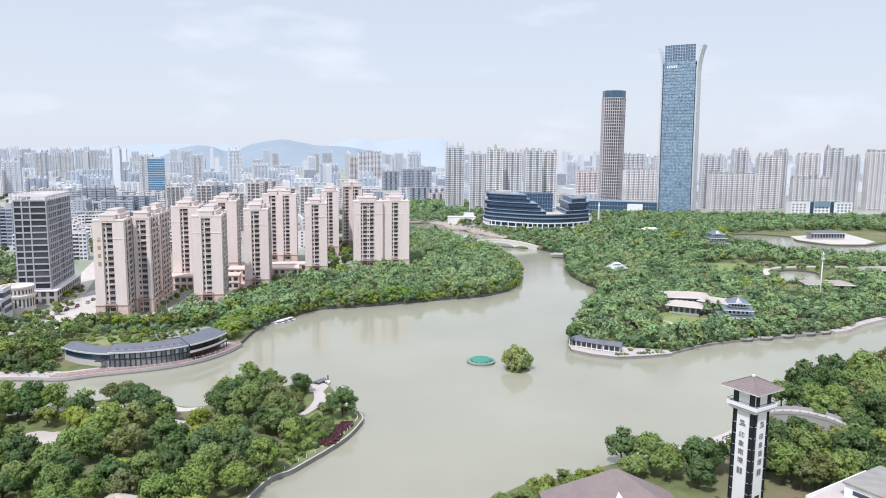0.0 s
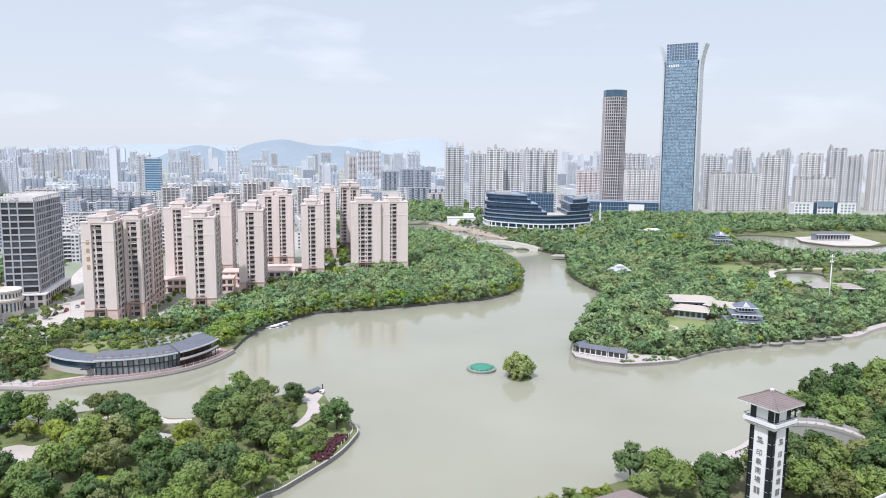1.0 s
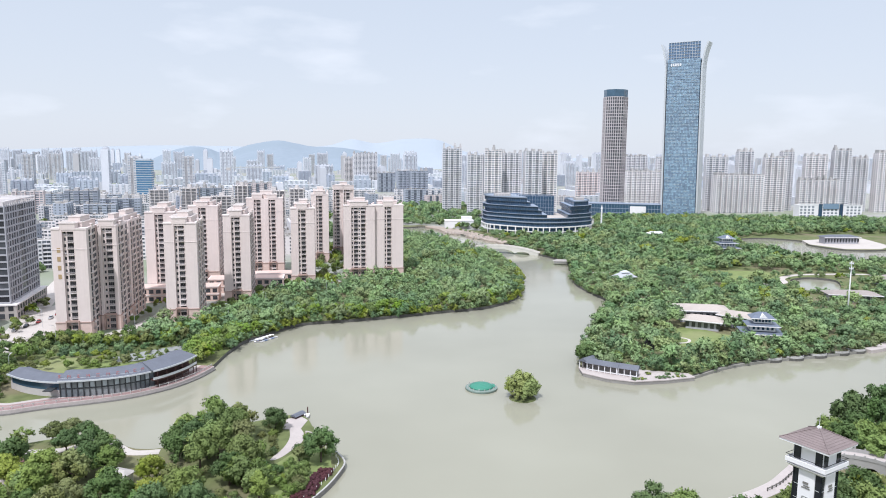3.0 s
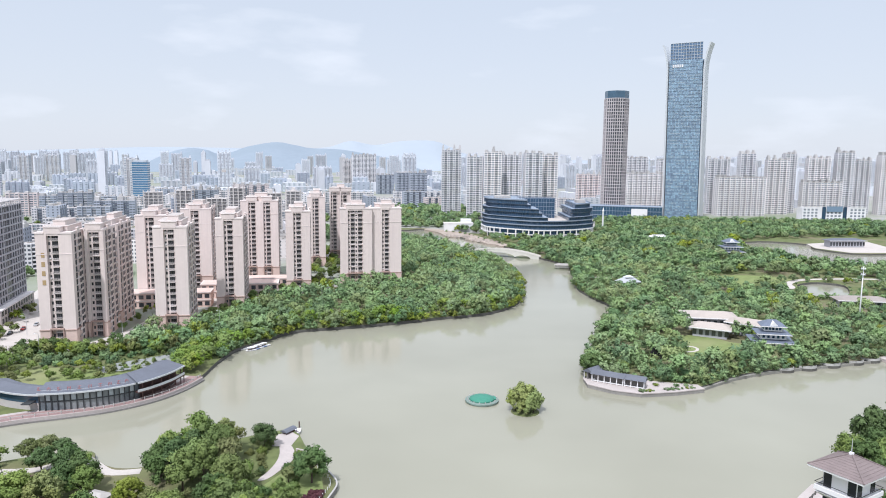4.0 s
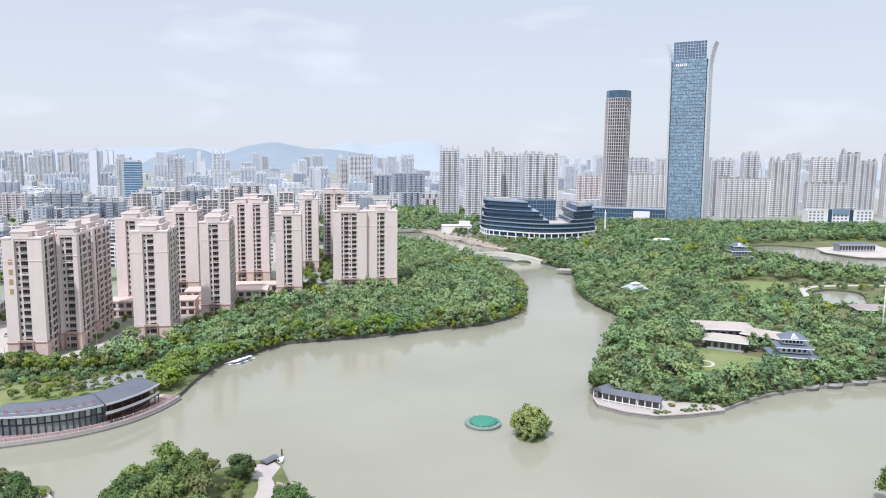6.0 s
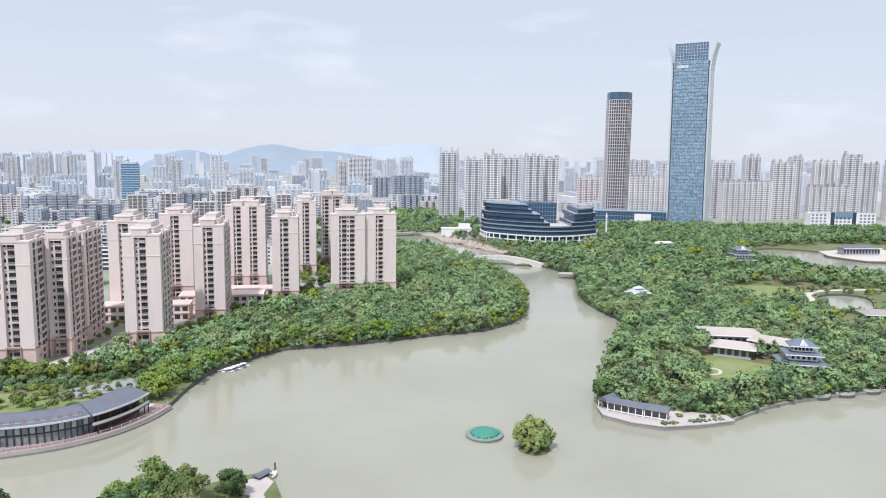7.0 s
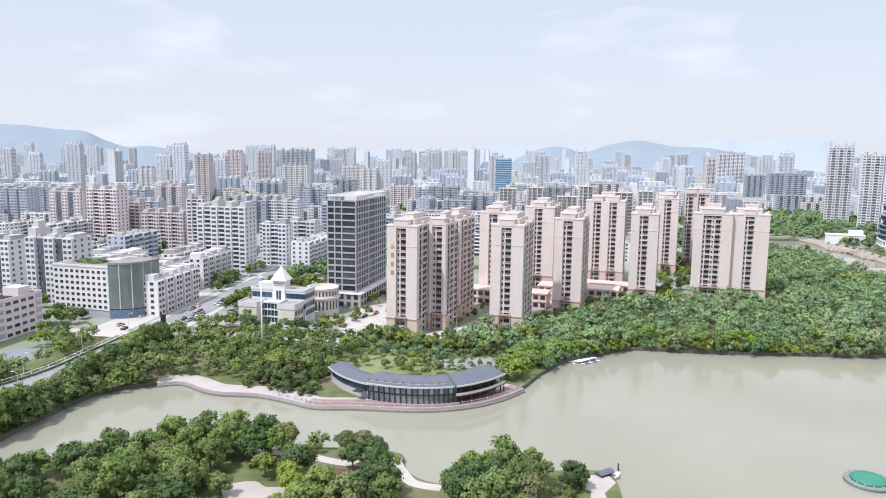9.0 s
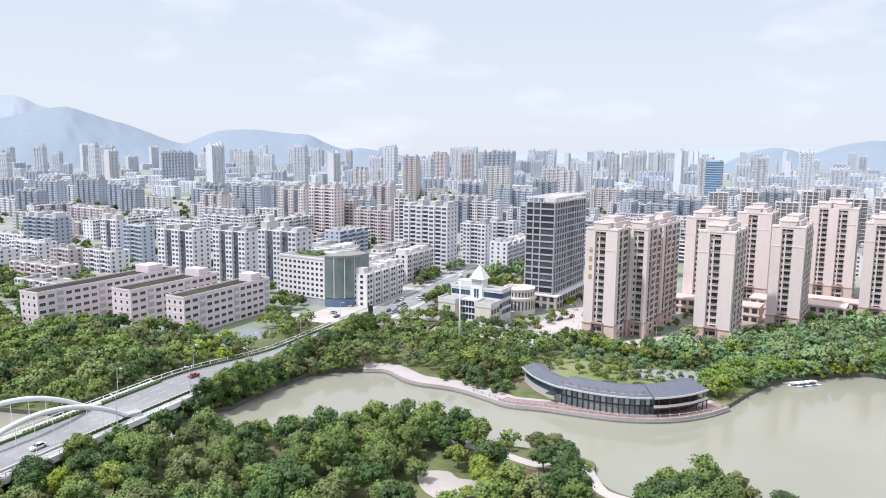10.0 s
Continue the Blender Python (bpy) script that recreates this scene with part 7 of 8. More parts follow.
# ---- river bridge far up the channel ----
def arch_bridge(x0, y0, x1, y1, w, rise, spans, mat, label):
    a, c = Vector((x0, y0)), Vector((x1, y1))
    length = (c - a).length
    turn = math.degrees(math.atan2(c.y - a.y, c.x - a.x))
    root = thing("arch_bridge", x0, y0, 0, turn, label, "bridge", "stone arch bridges")
    CLEAR.append(plan_rect(x0, y0 - w / 2, length, w, turn, 2))
    def top(s):
        k = s / length
        return LAND + 0.4 + rise * 4 * k * (1 - k)
    n = 48
    for sgn in (-1, 1):
        v, f = [], []
        for i in range(n + 1):
            s = length * i / n
            low = -1.0
            for c0, r, hh in spans:
                if abs(s - c0) < r:
                    low = hh * math.sqrt(max(0, 1 - ((s - c0) / r) ** 2))
            v += [(s, sgn * w / 2, low), (s, sgn * w / 2, top(s)), (s, sgn * (w / 2 - 0.5), top(s)), (s, sgn * (w / 2 - 0.5), low)]
        for i in range(n):
            f += [(4 * i + q, 4 * i + 4 + q, 4 * i + 4 + (q + 1) % 4, 4 * i + (q + 1) % 4) for q in range(4)]
        part("side_wall", Geo().add(v, f), mat, root)
        g = Geo()
        v, f = [], []
        for i in range(n + 1):
            s = length * i / n
            v += [(s, sgn * w / 2 - 0.15, top(s) + 0.0), (s, sgn * w / 2 + 0.15, top(s)), (s, sgn * w / 2 + 0.15, top(s) + 1.0), (s, sgn * w / 2 - 0.15, top(s) + 1.0)]
        for i in range(n):
            f += [(4 * i + q, 4 * i + 4 + q, 4 * i + 4 + (q + 1) % 4, 4 * i + (q + 1) % 4) for q in range(4)]
        part("balustrade", Geo().add(v, f), mat, root)
        me = Geo().box(-0.2, 0.2, -0.2, 0.2, 0, 1.4).mesh("balustrade_post", mat)
        for i in range(0, n + 1, 4):
            s = length * i / n
            piece("balustrade_post", me, root, s, sgn * w / 2, top(s))
    v, f = [], []
    for i in range(n + 1):
        s = length * i / n
        v += [(s, -w / 2 + 0.4, top(s) + 0.05), (s, w / 2 - 0.4, top(s) + 0.05), (s, w / 2 - 0.4, top(s) - 0.7), (s, -w / 2 + 0.4, top(s) - 0.7)]
    for i in range(n):
        f += [(4 * i + q, 4 * i + 4 + q, 4 * i + 4 + (q + 1) % 4, 4 * i + (q + 1) % 4) for q in range(4)]
    part("deck", Geo().add(v, f), PINK_PAVING, root)


PALE_STONE = material("pale_bridge_stone", (0.62, 0.60, 0.55), 0.8, vary=0.1, scale=0.8)
arch_bridge(22, 690, 88, 664, 6, 4.6, ((34, 15, 4.2), (56, 7, 2.6)), PALE_STONE, "pale stone arch bridge over the channel")
GREY_STONE = material("grey_bridge_stone", (0.36, 0.35, 0.34), 0.85, vary=0.15, scale=1.0)
arch_bridge(109, 233, 135, 217, 5.5, 3.4, ((17, 3.0, 3.3), (23.5, 1.8, 2.0)), GREY_STONE, "old grey stone arch bridge with balustrades")
root = thing("riverside_house", 4, 872, LAND, 4, "white low riverside building", "building")
part("wall", Geo().box(0, 34, 0, 14, 0, 9), WHITE, root)
part("roof", Geo().box(-0.4, 34.4, -0.4, 14.4, 9, 9.6), OFFWHITE, root)
part("upper_room", Geo().box(20, 32, 2, 12, 9.6, 14), WHITE, root)
EARTH = material("reddish_earth", (0.42, 0.35, 0.30), 0.95, vary=0.3, scale=0.3, second=(0.30, 0.25, 0.20), bump=0.5)
beach = smooth_line([(4, 834), (14, 818), (24, 812), (31, 786), (40, 780), (46, 760), (55, 752), (60, 740), (67, 750), (56, 790), (44, 815), (30, 852), (-10, 900), (-20, 890), (-4, 862)], 4, closed=True)
tagged(part("beach", Geo().prism(beach, -1, LAND + 0.15), EARTH), "bare reddish earth river bank", "bank", kind="structure")
rng = random.Random(77)
stones = Geo()
for k in range(150):
    p, q = beach[rng.randrange(20)], rng.uniform(0.0, 9.0)
    x, y, r = p[0] + q * 0.8 + rng.uniform(-1.5, 1.5), p[1] + q * 0.6 + rng.uniform(-2, 2), rng.uniform(0.5, 1.7)
    ring = [(x + r * math.cos(j) * rng.uniform(0.7, 1.2), y + r * math.sin(j) * rng.uniform(0.7, 1.2)) for j in (0, 1.05, 2.1, 3.14, 4.2, 5.25)]
    stones.prism(ring, LAND - 0.6, LAND + 0.15 + r * rng.uniform(0.3, 0.8), [(x + (a - x) * 0.55, y + (c - y) * 0.55) for a, c in ring])
root = tagged(thing("bank_stones", 0, 0, 0, 0, "pale rough stones strewn on the earth bank", "stones"), kind="stuff")
part("stones", stones, material("pale_rubble", (0.45, 0.39, 0.35), 0.9, vary=0.3, scale=0.8), root, kind="stuff")
CLEAR.append([(10, 838), (39, 785), (60, 745), (72, 750), (58, 800), (36, 850), (-10, 905), (-20, 893)])

# ---- clock tower and near shore ----
def text_mesh(body, size, mat):
    """Flat letters as a mesh, centred."""
    cu = bpy.data.curves.new("letters", "FONT")
    cu.body, cu.size, cu.align_x, cu.align_y, cu.extrude = body, size, "CENTER", "CENTER", 0.05
    ob = bpy.data.objects.new("letters", cu)
    me = bpy.data.meshes.new_from_object(ob)
    bpy.data.objects.remove(ob)
    me.materials.clear()
    me.materials.append(mat)
    return me


TOWER_GLASS = material("black_tower_glass", (0.022, 0.026, 0.032), 0.25, vary=0.3, scale=0.6, spec=0.4)


def view_tower(x, y, turn):
    root = thing("view_tower", x, y, LAND, turn, "white lakeside tower with dark glass corners and tiled roof", "tower")
    CLEAR.append(plan_rect(x - 6, y - 6, 12, 12, 0, 1))
    a, H = 3.2, 24.6
    core = [(-a + 0.35, -a + 0.35), (a - 0.35, -a + 0.35), (a - 0.35, a - 0.35), (-a + 0.35, a - 0.35)]
    part("glass_core", Geo().prism(core, 0, H), TOWER_GLASS, root, "dark glass corner strips")
    for t in range(4):
        face = new("white_face", Geo().box(-1.75, 1.75, -a, -a + 0.5, 0, H).mesh("white_face", WHITE))
        face.parent = root
        face.rotation_euler = (0, 0, radians(90 * t))
        for sgn in (-1, 1):
            jamb = new("glass_strip", Geo().box(sgn * 2.45 - 0.68, sgn * 2.45 + 0.68, -a + 0.2, -a + 0.45, 0, H).mesh("glass_strip", TOWER_GLASS))
            jamb.parent = root
            jamb.rotation_euler = (0, 0, radians(90 * t))
    for z in range(3, 23, 3):
        part("floor_line", Geo().prism([(px * 1.055, py * 1.055) for px, py in core], z, z + 0.12), STEEL, root)
    def square(r):
        return [(-r, -r), (r, -r), (r, r), (-r, r)]
    part("cornice", Geo().prism(square(3.4), H, H + 0.7, square(4.2)), WHITE, root)
    part("gallery_floor", Geo().prism(square(4.3), H + 1.1, H + 1.7), WHITE, root)
    part("gallery_shadow_gap", Geo().prism(square(3.6), H + 0.7, H + 1.1), STONE_GREY, root)
    part("gallery_parapet", Geo().box(-4.3, 4.3, -4.3, -4.15, H + 1.7, H + 2.0).box(-4.3, 4.3, 4.15, 4.3, H + 1.7, H + 2.0).box(-4.3, -4.15, -4.15, 4.15, H + 1.7, H + 2.0).box(4.15, 4.3, -4.15, 4.15, H + 1.7, H + 2.0), WHITE, root)
    part("gallery_rail", Geo().box(-4.25, 4.25, -4.25, -4.18, H + 2.6, H + 2.7).box(-4.25, 4.25, 4.18, 4.25, H + 2.6, H + 2.7).box(-4.25, -4.18, -4.18, 4.18, H + 2.6, H + 2.7).box(4.18, 4.25, -4.18, 4.18, H + 2.6, H + 2.7), BLACK, root)
    part("room", Geo().prism(square(3.2), H + 1.7, H + 5.6), WHITE, root)
    me = Geo().box(-0.75, 0.75, -0.1, 0.1, 0, 3.3).mesh("window", TOWER_GLASS)
    for t in range(4):
        for sgn in (-1, 1):
            r = math.radians(90 * t)
            px, py = sgn * 2.3, -3.2
            piece("window", me, root, px * math.cos(r) - py * math.sin(r), px * math.sin(r) + py * math.cos(r), H + 1.9, 90 * t)
    part("eave", Geo().prism(square(5.3), H + 5.6, H + 6.0), WHITE, root)
    part("roof", Geo().prism(square(5.4), H + 6.0, H + 8.6, square(0.3)), BROWN_TILE, root, "brown tiled pyramid roof")
    for sx in (-1, 1):
        for sy in (-1, 1):
            part("hip_ridge", Geo().tube([(sx * 5.35, sy * 5.35, H + 6.1), (sx * 0.3, sy * 0.3, H + 8.7)], 0.1, 6), BROWN_TILE, root)
    tile = Geo()
    for t in range(4):
        c, s = math.cos(radians(90 * t)), math.sin(radians(90 * t))
        for k in range(1, 9):
            r0 = 5.4 - 5.1 * k / 9
            z = H + 6.0 + 2.6 * k / 9
            tile.add([(px * c - py * s, px * s + py * c, pz) for px, py, pz in ((-r0, -r0, z), (r0, -r0, z), (r0, -r0 - 0.03, z + 0.045), (-r0, -r0 - 0.03, z + 0.045))], [(0, 1, 2, 3)])
    part("tile_course", tile, BROWN_TILE, root, kind="stuff")
    part("finial_base", Geo().prism(square(0.35), H + 8.6, H + 9.0), WHITE, root)
    part("finial", Geo().tube([(0, 0, H + 9.0), (0, 0, H + 11.8)], [0.09, 0.03], 6), STEEL, root)
    ink = material("dull_bronze_letters", (0.26, 0.25, 0.235), 0.4, metal=0.3)
    glyphs = [text_mesh(ch, 1.75, ink) for ch in "印象南塘"]
    logo = Geo().box(-0.7, 0.5, -0.06, 0.0, 0.7, 1.2).box(-0.5, 0.8, -0.06, 0.0, 0.2, 0.45).box(-0.9, 0.9, -0.06, 0.0, -0.2, 0.0).mesh("logo_bar", ink)
    seal = Geo().box(-0.75, -0.1, -0.06, 0, -0.8, 0.8).box(0.1, 0.75, -0.06, 0, -0.8, 0.8).mesh("seal_bar", ink)
    for t in (0, 3):
        r = math.radians(90 * t)
        def at(me, name, z, flat):
            ob = piece(name, me, root, -(-a - 0.06) * math.sin(r), (-a - 0.06) * math.cos(r), z, 90 * t)
            if flat:
                ob.rotation_euler = (radians(90), 0, r)
        at(logo, "logo", H - 3.6, False)
        for i, me in enumerate(glyphs):
            at(me, "letter", H - 6.4 - i * 2.25, True)
        at(seal, "seal", H - 15.8, False)
    part("door", Geo().box(-0.9, 0.9, -a - 0.08, -a, 0, 2.4), TOWER_GLASS, root)


view_tower(78.9, 172.4, 32)

def house(x, y, turn, w, d, h, rise, label, mat=BROWN_TILE):
    root = thing("lakeside_house", x, y, LAND, turn, label, "house", "lakeside houses")
    CLEAR.append(plan_rect(x - w / 2, y - d / 2, w, d, 0, 2))
    part("wall", Geo().box(-w / 2 + 0.9, w / 2 - 0.9, -d / 2 + 0.9, d / 2 - 0.9, 0, h), WHITE, root)
    roof = part("roof", Geo().hip(-w / 2, w / 2, -d / 2, d / 2, h + 0.25, h + rise, w * 0.04), mat, root)
    part("eave_board", Geo().box(-w / 2 - 0.1, w / 2 + 0.1, -d / 2 - 0.12, -d / 2 - 0.02, h - 0.15, h + 0.35), WHITE, root)
    me = Geo().box(-0.8, 0.8, -0.1, 0.1, 0, 1.5).mesh("window", GLASS_NAVY)
    for i in range(int(w / 4)):
        piece("window", me, root, -w / 2 + 2.5 + i * 4, -d / 2 + 0.88, h * 0.35)
    gw = w * 0.28
    v = [(-gw / 2, -d / 2 - 0.2, h), (gw / 2, -d / 2 - 0.2, h), (0, -d / 2 - 0.2, h + rise * 0.6), (0, -d * 0.1, h + rise * 0.6)]
    part("gable", Geo().add(v, [(0, 1, 2), (1, 3, 2), (0, 2, 3), (0, 3, 1)]), WHITE, roof)


house(42.0, 161.5, 2, 34, 17, 2.6, 10.4, "white lakeside house with a brown tiled roof")
house(-78.5, 160, -15, 11, 9, 3.2, 2.4, "small park house with a tan tiled roof", TAN_TILE)
root = thing("white_building", 99, 133, LAND, 32, "white flat-roofed building with a roof terrace", "building")
CLEAR.append(plan_rect(99, 133, 26, 26, 32, 2))
part("wall", Geo().box(0, 26, 0, 26, 0, 9), WHITE, root)
part("terrace", Geo().box(0.3, 25.7, 0.3, 25.7, 9, 9.15), PINK_PAVING, root, "pinkish roof terrace")
part("parapet", Geo().box(0, 26, 25.7, 26, 9, 10).box(0, 0.3, 0, 25.7, 9, 10).box(25.7, 26, 0, 25.7, 9, 10), WHITE, root)
part("upper_room", Geo().box(9, 25, 6, 22, 9.15, 12.4), WHITE, root)
part("upper_roof", Geo().box(8.6, 25.4, 5.6, 22.4, 12.4, 12.9), ROOF_GREY, root)
part("window_band", Geo().box(8.9, 9.05, 8, 20, 10.4, 11.4), GLASS_NAVY, root)
root = thing("white_kiosk", 178, 272, LAND, 30, "white low shore building behind trees", "building")
part("wall", Geo().box(0, 14, 0, 10, 0, 5), WHITE, root)
part("roof", Geo().box(-0.4, 14.4, -0.4, 10.4, 5, 5.5), ROOF_GREY, root)
root = thing("park_kiosk", -85.5, 213, LAND, -20, "small white kiosk under trees", "kiosk")
part("wall", Geo().box(-2.5, 2.5, -1.8, 1.8, 0, 2.6), WHITE, root)
part("roof", Geo().hip(-3.2, 3.2, -2.4, 2.4, 2.9, 3.8, 3), ROOF_GREY, root)
part("window", Geo().box(-1.0, 1.0, -1.9, -1.75, 0.9, 2.1), GLASS_NAVY, root)
CLEAR.append([(-90, 208), (-81, 208), (-81, 217), (-90, 217)])

# near park point: paths, edge wall, moored pavilion boat
shore = smooth_line([(-60, 100), (-50, 173), (-42, 188), (-32, 207), (-28, 221), (-28, 229), (-35, 240)], 6)
tagged(part("quay_wall", strip(Geo(), offset_line(shore, 0.1), offset_line(shore, -0.4), -1, LAND - 0.05), GREY_STEP), "grey stone quay wall of the park point", "quay", kind="structure")
tagged(part("quay", strip(Geo(), offset_line(shore, -0.05), offset_line(shore, -0.5), LAND - 0.05, LAND + 0.1), CONCRETE), "pale stone quay edge of the park point", "quay", kind="structure")
root = thing("shore_fence", 0, 0, 0, 0, "low white post fence along the quay", "fence")
me = Geo().box(-0.08, 0.08, -0.08, 0.08, 0, 0.9).mesh("post", WHITE)
for p in offset_line(shore, 1.4):
    piece("post", me, root, p[0], p[1], LAND)
path = smooth_line([(-47, 257), (-47, 250), (-44.5, 242), (-45.5, 233), (-48, 226)], 6)
tip_plaza = smooth_line([(-49, 228), (-46.5, 229), (-44, 235), (-42.2, 241), (-42.8, 247), (-45.2, 252), (-48.4, 252.5), (-47, 246), (-46.6, 240), (-47.4, 234)], 3, closed=True)
tagged(part("path", Geo().prism(tip_plaza, LAND - 0.1, LAND + 0.1), PINK_PAVING), "pale pinkish stone path widening on the park point", "path", kind="structure")
tagged(part("landing", Geo().prism([(-50.5, 251), (-44.8, 251), (-43.8, 259), (-47, 262.5), (-51, 260)], -0.8, LAND + 0.08), PINK_PAVING), "pale stone boat landing at the park point", "landing", kind="structure")
tagged(part("planter_wall", strip(Geo(), smooth_line([(-42.5, 247.5), (-38.5, 245), (-37.5, 240), (-40, 235)], 5), offset_line(smooth_line([(-42.5, 247.5), (-38.5, 245), (-37.5, 240), (-40, 235)], 5), 0.4), LAND - 0.1, LAND + 0.9), PINK_PAVING), "low curved stone planter wall", "wall", kind="structure")
CLEAR.append(offset_line(path, 3) + offset_line(path, -3)[::-1])
tip_path = list(path)
tip_lawn = [(-44, 190), (-33, 208), (-30, 222), (-33, 236), (-42, 236), (-48, 222), (-50, 200)]
tagged(part("lawn", Geo().prism(tip_lawn, LAND - 0.1, LAND + 0.05), LAWN), "small lawn on the park point", "lawn", kind="structure")
white_patch = smooth_line([(-133, 206), (-128, 212), (-123, 211), (-117.5, 214), (-114, 208), (-115, 203), (-118, 199), (-126, 200)], 3, closed=True)
tagged(part("plaza", Geo().prism(white_patch[::-1], LAND - 0.1, LAND + 0.09), material("sunlit_white_paving", (0.46, 0.41, 0.375), 0.9, vary=0.1, scale=0.8)), "bright white paved clearing", "plaza", kind="structure")
CLEAR.append(white_patch)
CLEAR.append([(-136, 205), (-127, 215), (-118, 216), (-104, 200), (-110, 186), (-126, 190)])
CLEAR.append([(-123, 227), (-110, 231), (-101, 220), (-99, 213), (-106, 211), (-114, 216)])
bed = [(-122, 227), (-110, 230), (-105, 221), (-113, 216)]
tagged(part("flower_bed", Geo().prism(bed[::-1], LAND - 0.1, LAND + 0.12), material("brown_mulch", (0.17, 0.10, 0.085), 0.95, vary=0.3, scale=1.5)), "reddish-brown mulched bed", "flower bed", kind="structure")
CLEAR.append(bed)
path = smooth_line([(-142, 226), (-128, 231), (-113, 233), (-104, 241), (-98, 237), (-91, 232), (-83, 233)], 5)
tagged(part("path", ribbon(path, 3.4, LAND - 0.1, LAND + 0.1), PAVING), "pale waterside path", "path", kind="structure")
CLEAR.append(offset_line(path, 2.4) + offset_line(path, -3.5)[::-1])
root = thing("timber_frame", -108.5, 218.5, LAND, 30, "orange-brown timber play frame", "play frame")
for k in range(3):
    part("beam", Geo().tube([(k * 1.4 - 1.4, -1.2, 0), (k * 1.4 - 1.4, 0, 2.2), (k * 1.4 - 1.4, 1.2, 0)], 0.12, 6), material("orange_timber", (0.36, 0.19, 0.09), 0.7), root)
part("cross_beam", Geo().tube([(-1.6, 0, 2.2), (1.6, 0, 2.2)], 0.12, 6), BROWN, root)
root = thing("house_boat", -47.6, 262.5, 0, 60, "white moored boat with a dark curved roof", "boat")
part("hull", Geo().prism([(-4, -1.3), (3, -1.4), (5, 0), (3, 1.4), (-4, 1.3)], -0.2, 0.9, [(-4.2, -1.7), (3.2, -1.8), (5.6, 0), (3.2, 1.8), (-4.2, 1.7)]), WHITE, root)
part("deck", Geo().box(-3.9, 3.0, -1.5, 1.5, 0.9, 1.0), PINK_PAVING, root)
part("cabin", Geo().box(-2.4, 1.6, -0.95, 0.95, 1.0, 2.3), TIMBER, root)
part("roof", Geo().add([(x, y, z) for x in (-2.9, 2.2) for y, z in ((-1.35, 2.3), (-0.7, 2.75), (0, 2.9), (0.7, 2.75), (1.35, 2.3), (1.35, 2.18), (-1.35, 2.18))],
                       [(0, 7, 8, 1), (1, 8, 9, 2), (2, 9, 10, 3), (3, 10, 11, 4), (4, 11, 12, 5), (5, 12, 13, 6), (6, 13, 7, 0), tuple(range(7)), tuple(range(13, 6, -1))]), SLATE, root)
for px in (-2.7, 0, 2.0):
    for py in (-1.25, 1.25):
        part("post", Geo().tube([(px, py, 0.9), (px, py, 2.25)], 0.07, 5), TIMBER, root)
root = thing("mooring_post", -46.0, 270, 0, 0, "dark wooden mooring post in the water", "post")
part("shaft", Geo().lathe([(0.22, -1), (0.22, 2.0), (0.05, 2.2)], 8), TIMBER, root)
prom_r = smooth_line([(106, 226), (100, 220), (94, 214), (87, 209), (80, 205), (74, 201)], 4)
tagged(part("quay", strip(Geo(), offset_line(prom_r, 1.0), offset_line(prom_r, -4.0), -1, LAND + 0.12)
            if inside(LAKE, *offset_line(prom_r, -6)[5]) else strip(Geo(), offset_line(prom_r, 4.0), offset_line(prom_r, -1.0), -1, LAND + 0.12), PINK_PAVING), "pale lakeside walk by the tower", "walk", kind="structure")
CLEAR.append(offset_line(prom_r, 3.5) + offset_line(prom_r, -3.5)[::-1])
root = thing("lake_fence", 0, 0, 0, 0, "dark stone balustrade by the tower", "balustrade")
fl = offset_line(prom_r[:12], -1.2 if not inside(LAKE, *offset_line(prom_r, 3)[5]) else 1.2)
me = Geo().box(-0.13, 0.13, -0.13, 0.13, 0, 1.1).mesh("post", BANK)
for p in fl:
    piece("post", me, root, p[0], p[1], LAND)
part("rail", strip(Geo(), offset_line(fl, 0.1), offset_line(fl, -0.1), LAND + 0.75, LAND + 0.95), BANK, root)

# ---- planting ----
G, D, Y, O = "green", "dark", "yellow", "olive"
def spot(kind, x, y, s, tall=1.0, group="park trees"):
    plant((kind, rnd.randrange(4 if kind in (G, D) else 2)), x, y, s, group=group, tall=tall)


# the big dome of trees and single trees on the near point
DOME_TREES = [(G, -69, 241, 1.35, 1.25), (G, -62, 238, 1.25, 1.15), (D, -72, 229, 1.3, 1.1), (O, -58, 232, 1.2, 1.1), (G, -64, 228, 1.3, 1.1), (G, -55, 222, 1.2, 1.0), (D, -52.5, 250, 0.95, 1.0), (D, -34, 227, 1.15, 1.1), (O, -40, 226, 0.7, 0.9), (G, -52, 210, 1.15, 1.0), (G, -46, 204, 1.0, 1.0), (D, -56, 212, 1.1, 1.0), (G, -92, 219, 1.15, 0.8), (D, -99, 211, 1.0, 0.8), (G, -76, 237, 1.15, 1.05)]
EDGE_TREES = [(O, -117, 238, 0.95, 0.95), (O, -112, 240, 1.0, 0.95), (D, -108, 240, 0.85, 0.95), (Y, -116, 212.5, 1.0, 1.25), (Y, -113, 209.5, 1.05, 1.1), (Y, -120, 215.5, 0.8, 1.2), (Y, -108, 206, 1.1, 1.0), (G, -130, 202, 0.8, 0.9), (Y, -113, 203, 0.7, 0.9), (O, -133, 233, 0.62, 1.6), (D, -140, 229, 1.1, 1.15), (G, -147, 225, 1.25, 1.15), (D, -154, 220, 1.2, 1.15), (O, -141, 222, 0.9, 1.0), (G, -160, 214, 1.2, 1.1)]
for k, x, y, sc, tall in DOME_TREES + EDGE_TREES:
    spot(k, x, y, sc, tall)
    CLEAR.append(plan_rect(x - 3 * sc, y - 3 * sc, 6 * sc, 6 * sc, 0))
